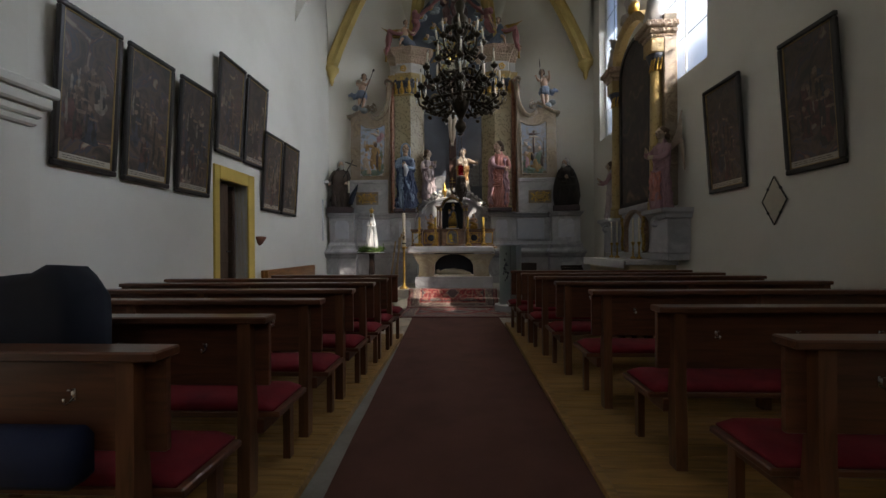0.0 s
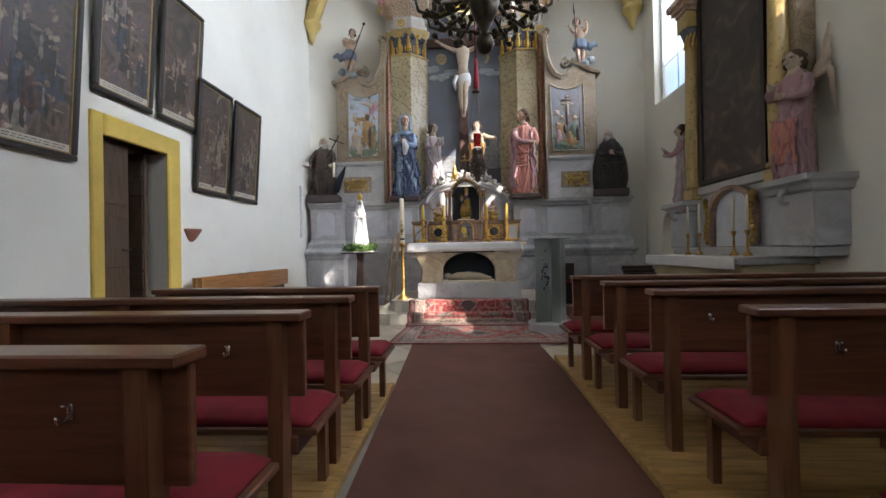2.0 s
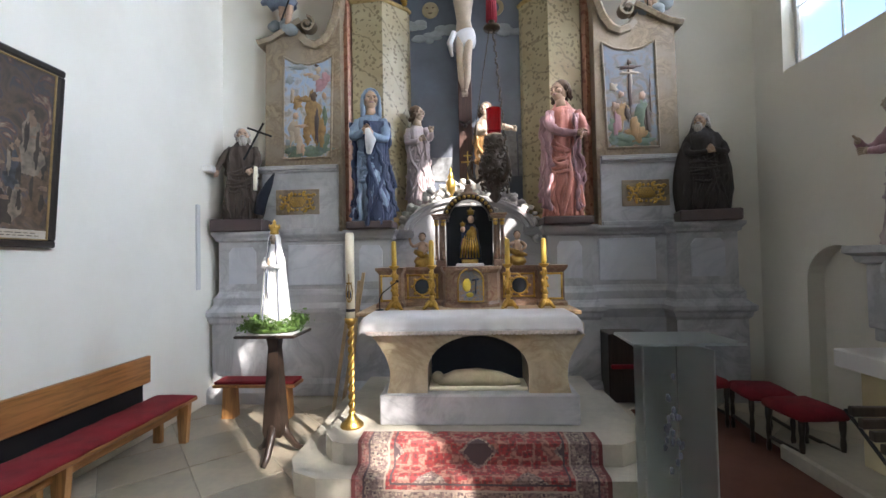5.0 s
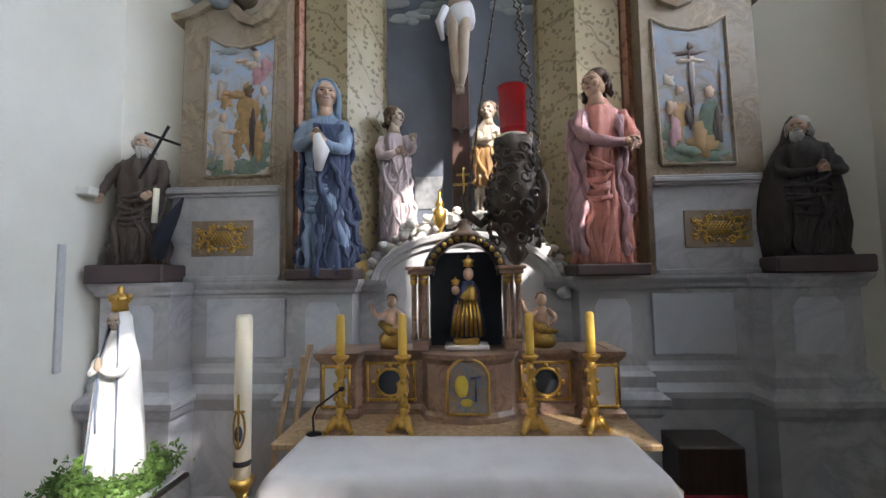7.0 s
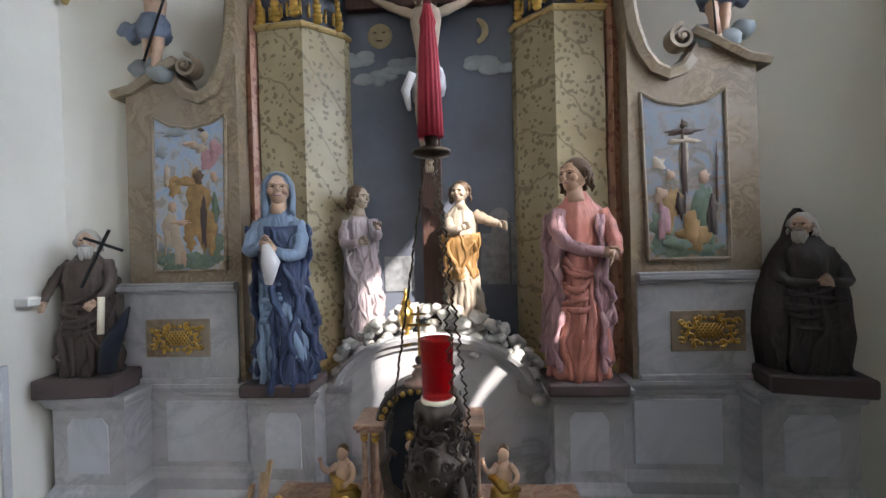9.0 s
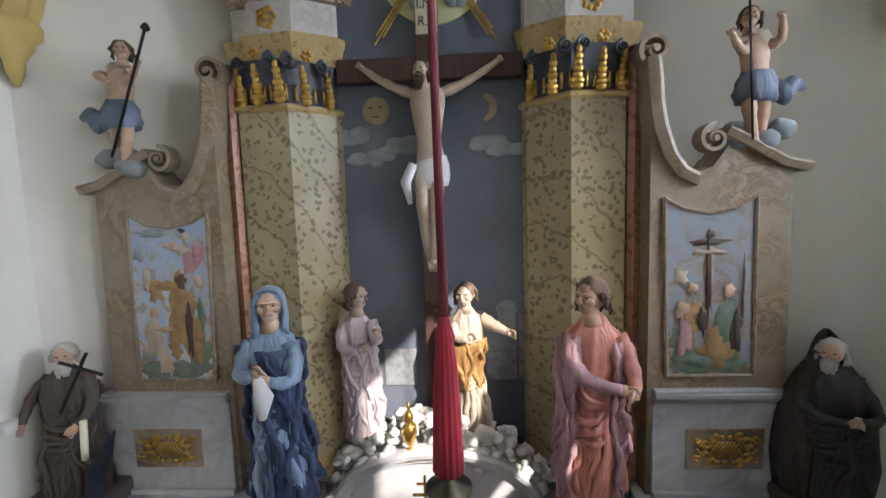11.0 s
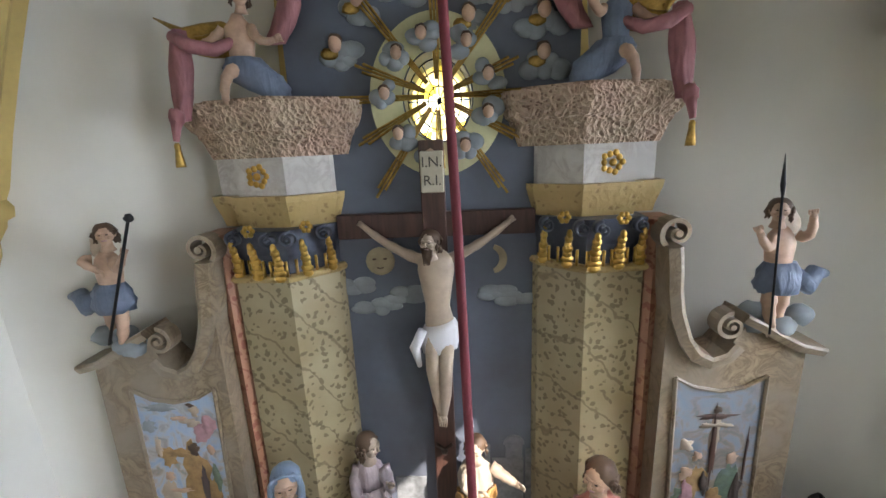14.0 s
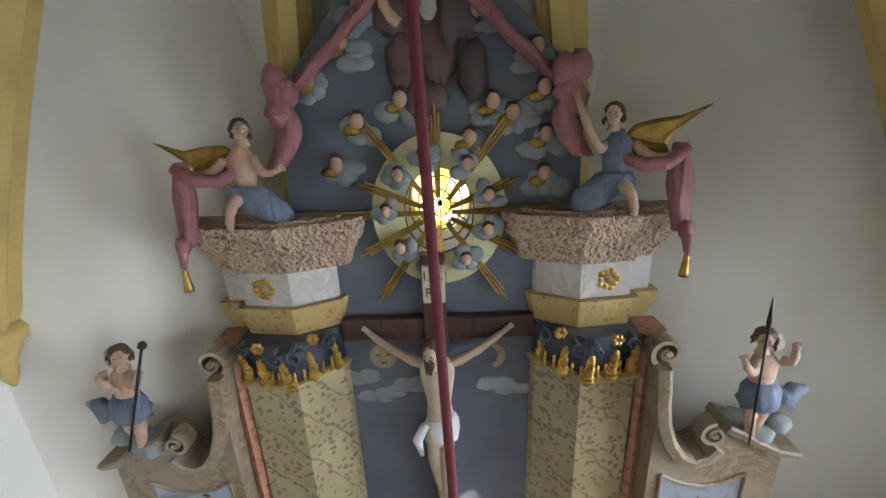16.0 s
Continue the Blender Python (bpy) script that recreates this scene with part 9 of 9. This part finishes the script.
for y, tn, lab in ((YC - 1.1, -70, "winged angel statue in dull rose robe on the bracket"), (YC + 1.15, -110, "slender winged angel statue with raised hands on the bracket")):
    big = y < YC

    def wings(b, h, z, big=big):
        b.use(BEARD if not big else PALE, True)
        for sx in (-1, 1):
            for k in range(8):
                f = k / 7
                b.tube([(sx * 0.06, 0.10, z + 0.74 * h), (sx * (0.16 + 0.06 * f), 0.16, z + (0.80 + 0.12 * (1 - f)) * h), (sx * (0.20 + 0.05 * f), 0.18, z + (1.18 - 0.72 * f) * h)], [0.025, 0.035, 0.010], 7)

    standing("angel_statue", lab, (3.36, y, 1.822), 1.30 if big else 1.22, 0.46 if big else 0.36, LILAC if not big else MAUVE, None if not big else ROSE, PALE, HAIR,
             [([(-0.12, 0, 0.77), (-0.2, -0.12, 0.64), (-0.08, -0.24, 0.70)], MAUVE), ([(0.12, 0, 0.77), (0.2, -0.10, 0.62), (0.06, -0.22, 0.62)], MAUVE)], 2.0 + y, base=None, base_h=0.0, turn=tn, extra=wings, mantle_span=(120, 300), mantle_z=(0.2, 0.6), group="figures on the side altar")
for y in (YC - 0.55, YC - 0.30, YC + 0.45, YC + 0.75):
    c = thing("tall_candle", "tall pale candle on a small gilt holder", "candle", "candles on the side altar")
    b = Mesh(GILT_DULL, smooth=True)
    b.lathe(3.22, y, [(0.05, 1.016), (0.045, 1.04), (0.015, 1.07), (0.016, 1.13), (0.010, 1.24), (0.030, 1.30), (0.032, 1.315), (0.01, 1.32)], 12)
    part("holder", b, c)
    b = Mesh(IVORY, smooth=True)
    b.lathe(3.22, y, [(0.015, 1.31), (0.014, 1.72), (0.004, 1.74)], 10)
    part("wax", b, c)

# ---- unseen leafy trees added outside the south windows to break up the sun ----
tree = thing("tree", "leafy broad tree outside the church windows", "tree")
b = Mesh(BARK, smooth=True)
b.tube([(8.2, 6.6, -0.35), (8.1, 6.5, 3.0), (8.3, 6.7, 6.0), (8.0, 6.4, 9.0), (7.8, 6.2, 11.0)], [0.35, 0.28, 0.22, 0.14, 0.05], 12)
rnd = random.Random(77)
for k in range(12):
    z = rnd.uniform(5, 9.5)
    a = rnd.uniform(0, 6.28)
    b.tube([(8.15, 6.55, z), (8.15 + 0.9 * math.cos(a), 6.55 + 1.4 * math.sin(a), z + 0.8), (8.15 + 1.4 * math.cos(a), 6.55 + 3.2 * math.sin(a), z + 1.3)], [0.09, 0.06, 0.02], 7)
part("trunk", b, tree)
crowns = [Mesh(GRASSC) for _ in range(3)]
# gaps left in the added crown so that sun falls on the choir: spot and width
CROWN_GAPS = [(-0.77, 12.2, 2.94, 0.28), (-0.75, 12.1, 2.5, 0.22), (-0.1, 12.3, 3.46, 0.15), (-0.1, 12.3, 3.0, 0.2), (-0.3, 12.0, 2.62, 0.25), (0.2, 12.0, 2.6, 0.28), (0.5, 11.95, 2.4, 0.3), (0.46, 11.85, 2.3, 0.3), (0.75, 11.85, 1.85, 0.24), (0.72, 11.9, 1.45, 0.2), (-0.38, 9.42, 0.3, 0.22), (-0.06, 9.27, 0.03, 0.2), (0.05, 9.5, 0.3, 0.2), (-2.4, 11.1, 0.0, 0.3), (-1.7, 10.5, 0.0, 0.2), (-2.95, 11.6, 0.6, 0.3), (-1.95, 10.15, 1.6, 0.34), (-1.95, 10.15, 1.25, 0.3), (-3.3, 8.1, 0.0, 0.22)]
# leaf clumps added to keep these spots of the choir in shade
CROWN_DENSE = [(0.5, 10.25, 1.27), (0.0, 10.25, 1.27), (-0.5, 10.25, 1.27), (0.8, 10.2, 1.27), (-1.9, 11.9, 1.1), (-1.6, 11.9, 1.5), (-2.2, 11.9, 0.9), (-1.3, 11.7, 1.7), (-1.3, 11.7, 1.2), (-1.12, 10.0, 1.9), (-1.12, 10.0, 1.6), (2.6, 12.2, 5.2), (2.75, 12.1, 5.0), (2.5, 12.25, 5.4)]
for c in range(700 + 3 * len(CROWN_DENSE)):
    ctr = Vector((7.8 + rnd.gauss(0, 0.4), rnd.uniform(-0.5, 9.0), rnd.uniform(5.8, 13.0)))
    if c >= 190:
        ctr.y, ctr.z = rnd.uniform(4.9, 7.3), rnd.uniform(7.4, 12.4)
    if 360 <= c < 530:
        ctr.y, ctr.z = rnd.uniform(-1.3, 0.9), rnd.uniform(7.6, 12.6)
    elif 530 <= c < 700:
        ctr.y, ctr.z = rnd.uniform(-5.4, -3.2), rnd.uniform(8.2, 12.4)
    if c >= 700:
        spot = Vector(CROWN_DENSE[(c - 700) // 3])
        ctr = spot - SUN_WAY * (7.8 - spot.x) / -SUN_WAY.x + Vector((rnd.gauss(0, 0.1), rnd.gauss(0, 0.12), rnd.gauss(0, 0.12)))
    elif any((ctr - Vector(g[:3])).cross(SUN_WAY).length < g[3] + 0.32 for g in CROWN_GAPS):
        continue
    b = crowns[1 if 360 <= c < 530 else 2 if 530 <= c < 700 else 0]
    for k in range(46):
        p = ctr + Vector((rnd.gauss(0, 0.22), rnd.gauss(0, 0.24), rnd.gauss(0, 0.22)))
        d = Vector((rnd.gauss(0, 1), rnd.gauss(0, 1), rnd.gauss(0, 1))).normalized()
        e = d.cross(Vector((rnd.gauss(0, 1), rnd.gauss(0, 1), rnd.gauss(0, 1)))).normalized()
        b.add([p, p + d * 0.09 + e * 0.05, p + d * 0.18, p + d * 0.09 - e * 0.05], [[0, 1, 2, 3]])
o = part("crown", crowns[0], tree)
o["kind"] = "stuff"
# trunks under the two other added crowns, unseen from inside
for crown, ty in ((crowns[1], -0.2), (crowns[2], -4.3)):
    shade_tree = thing("tree", "slim leafy tree in the row outside the church windows", "tree")
    b = Mesh(BARK, smooth=True)
    b.tube([(7.9, ty, -0.35), (7.85, ty + 0.05, 4.0), (7.8, ty - 0.05, 8.0), (7.8, ty, 12.2)], [0.24, 0.19, 0.13, 0.03], 12)
    for q in range(14):
        z, a = rnd.uniform(7.0, 11.2), rnd.uniform(0, 6.28)
        b.tube([(7.82, ty, z), (7.82 + 0.35 * math.cos(a), ty + 0.5 * math.sin(a), z + 0.35), (7.82 + 0.55 * math.cos(a), ty + 1.0 * math.sin(a), z + 0.9)], [0.05, 0.035, 0.012], 7)
    part("trunk", b, shade_tree)
    o = part("crown", crown, shade_tree)
    o["kind"] = "stuff"

# ---- flagstones of the choir floor, laid diagonally ----
rnd = random.Random(9)
size = 0.62
shapes = []
for v in range(4):
    b = Mesh(FLAG)
    b.box(-size / 2 + 0.002, size / 2 - 0.002, -size / 2 + 0.002, size / 2 - 0.002, -0.02, 0.0 - 0.001 * v, 0.004)
    shapes.append(b.data("flagstone"))
c45 = math.cos(radians(42))
s45 = math.sin(radians(42))
for i in range(-30, 30):
    for j in range(-30, 30):
        x = (i * size) * c45 - (j * size) * s45
        y = 8.5 + (i * size) * s45 + (j * size) * c45
        if not (XL - 0.3 < x < XR + 0.3 and 6.2 < y < 12.2):
            continue
        if (x > 1.0 and y < 7.1) or (x < -0.9 and y < 6.3):
            continue
        if abs(x) < 1.2 and y > 9.9:
            continue
        o = part("flagstone", shapes[(i * 7 + j * 3) % 4], floor)
        o.location = (x, y, 0)
        o.rotation_euler = (0, 0, radians(42))
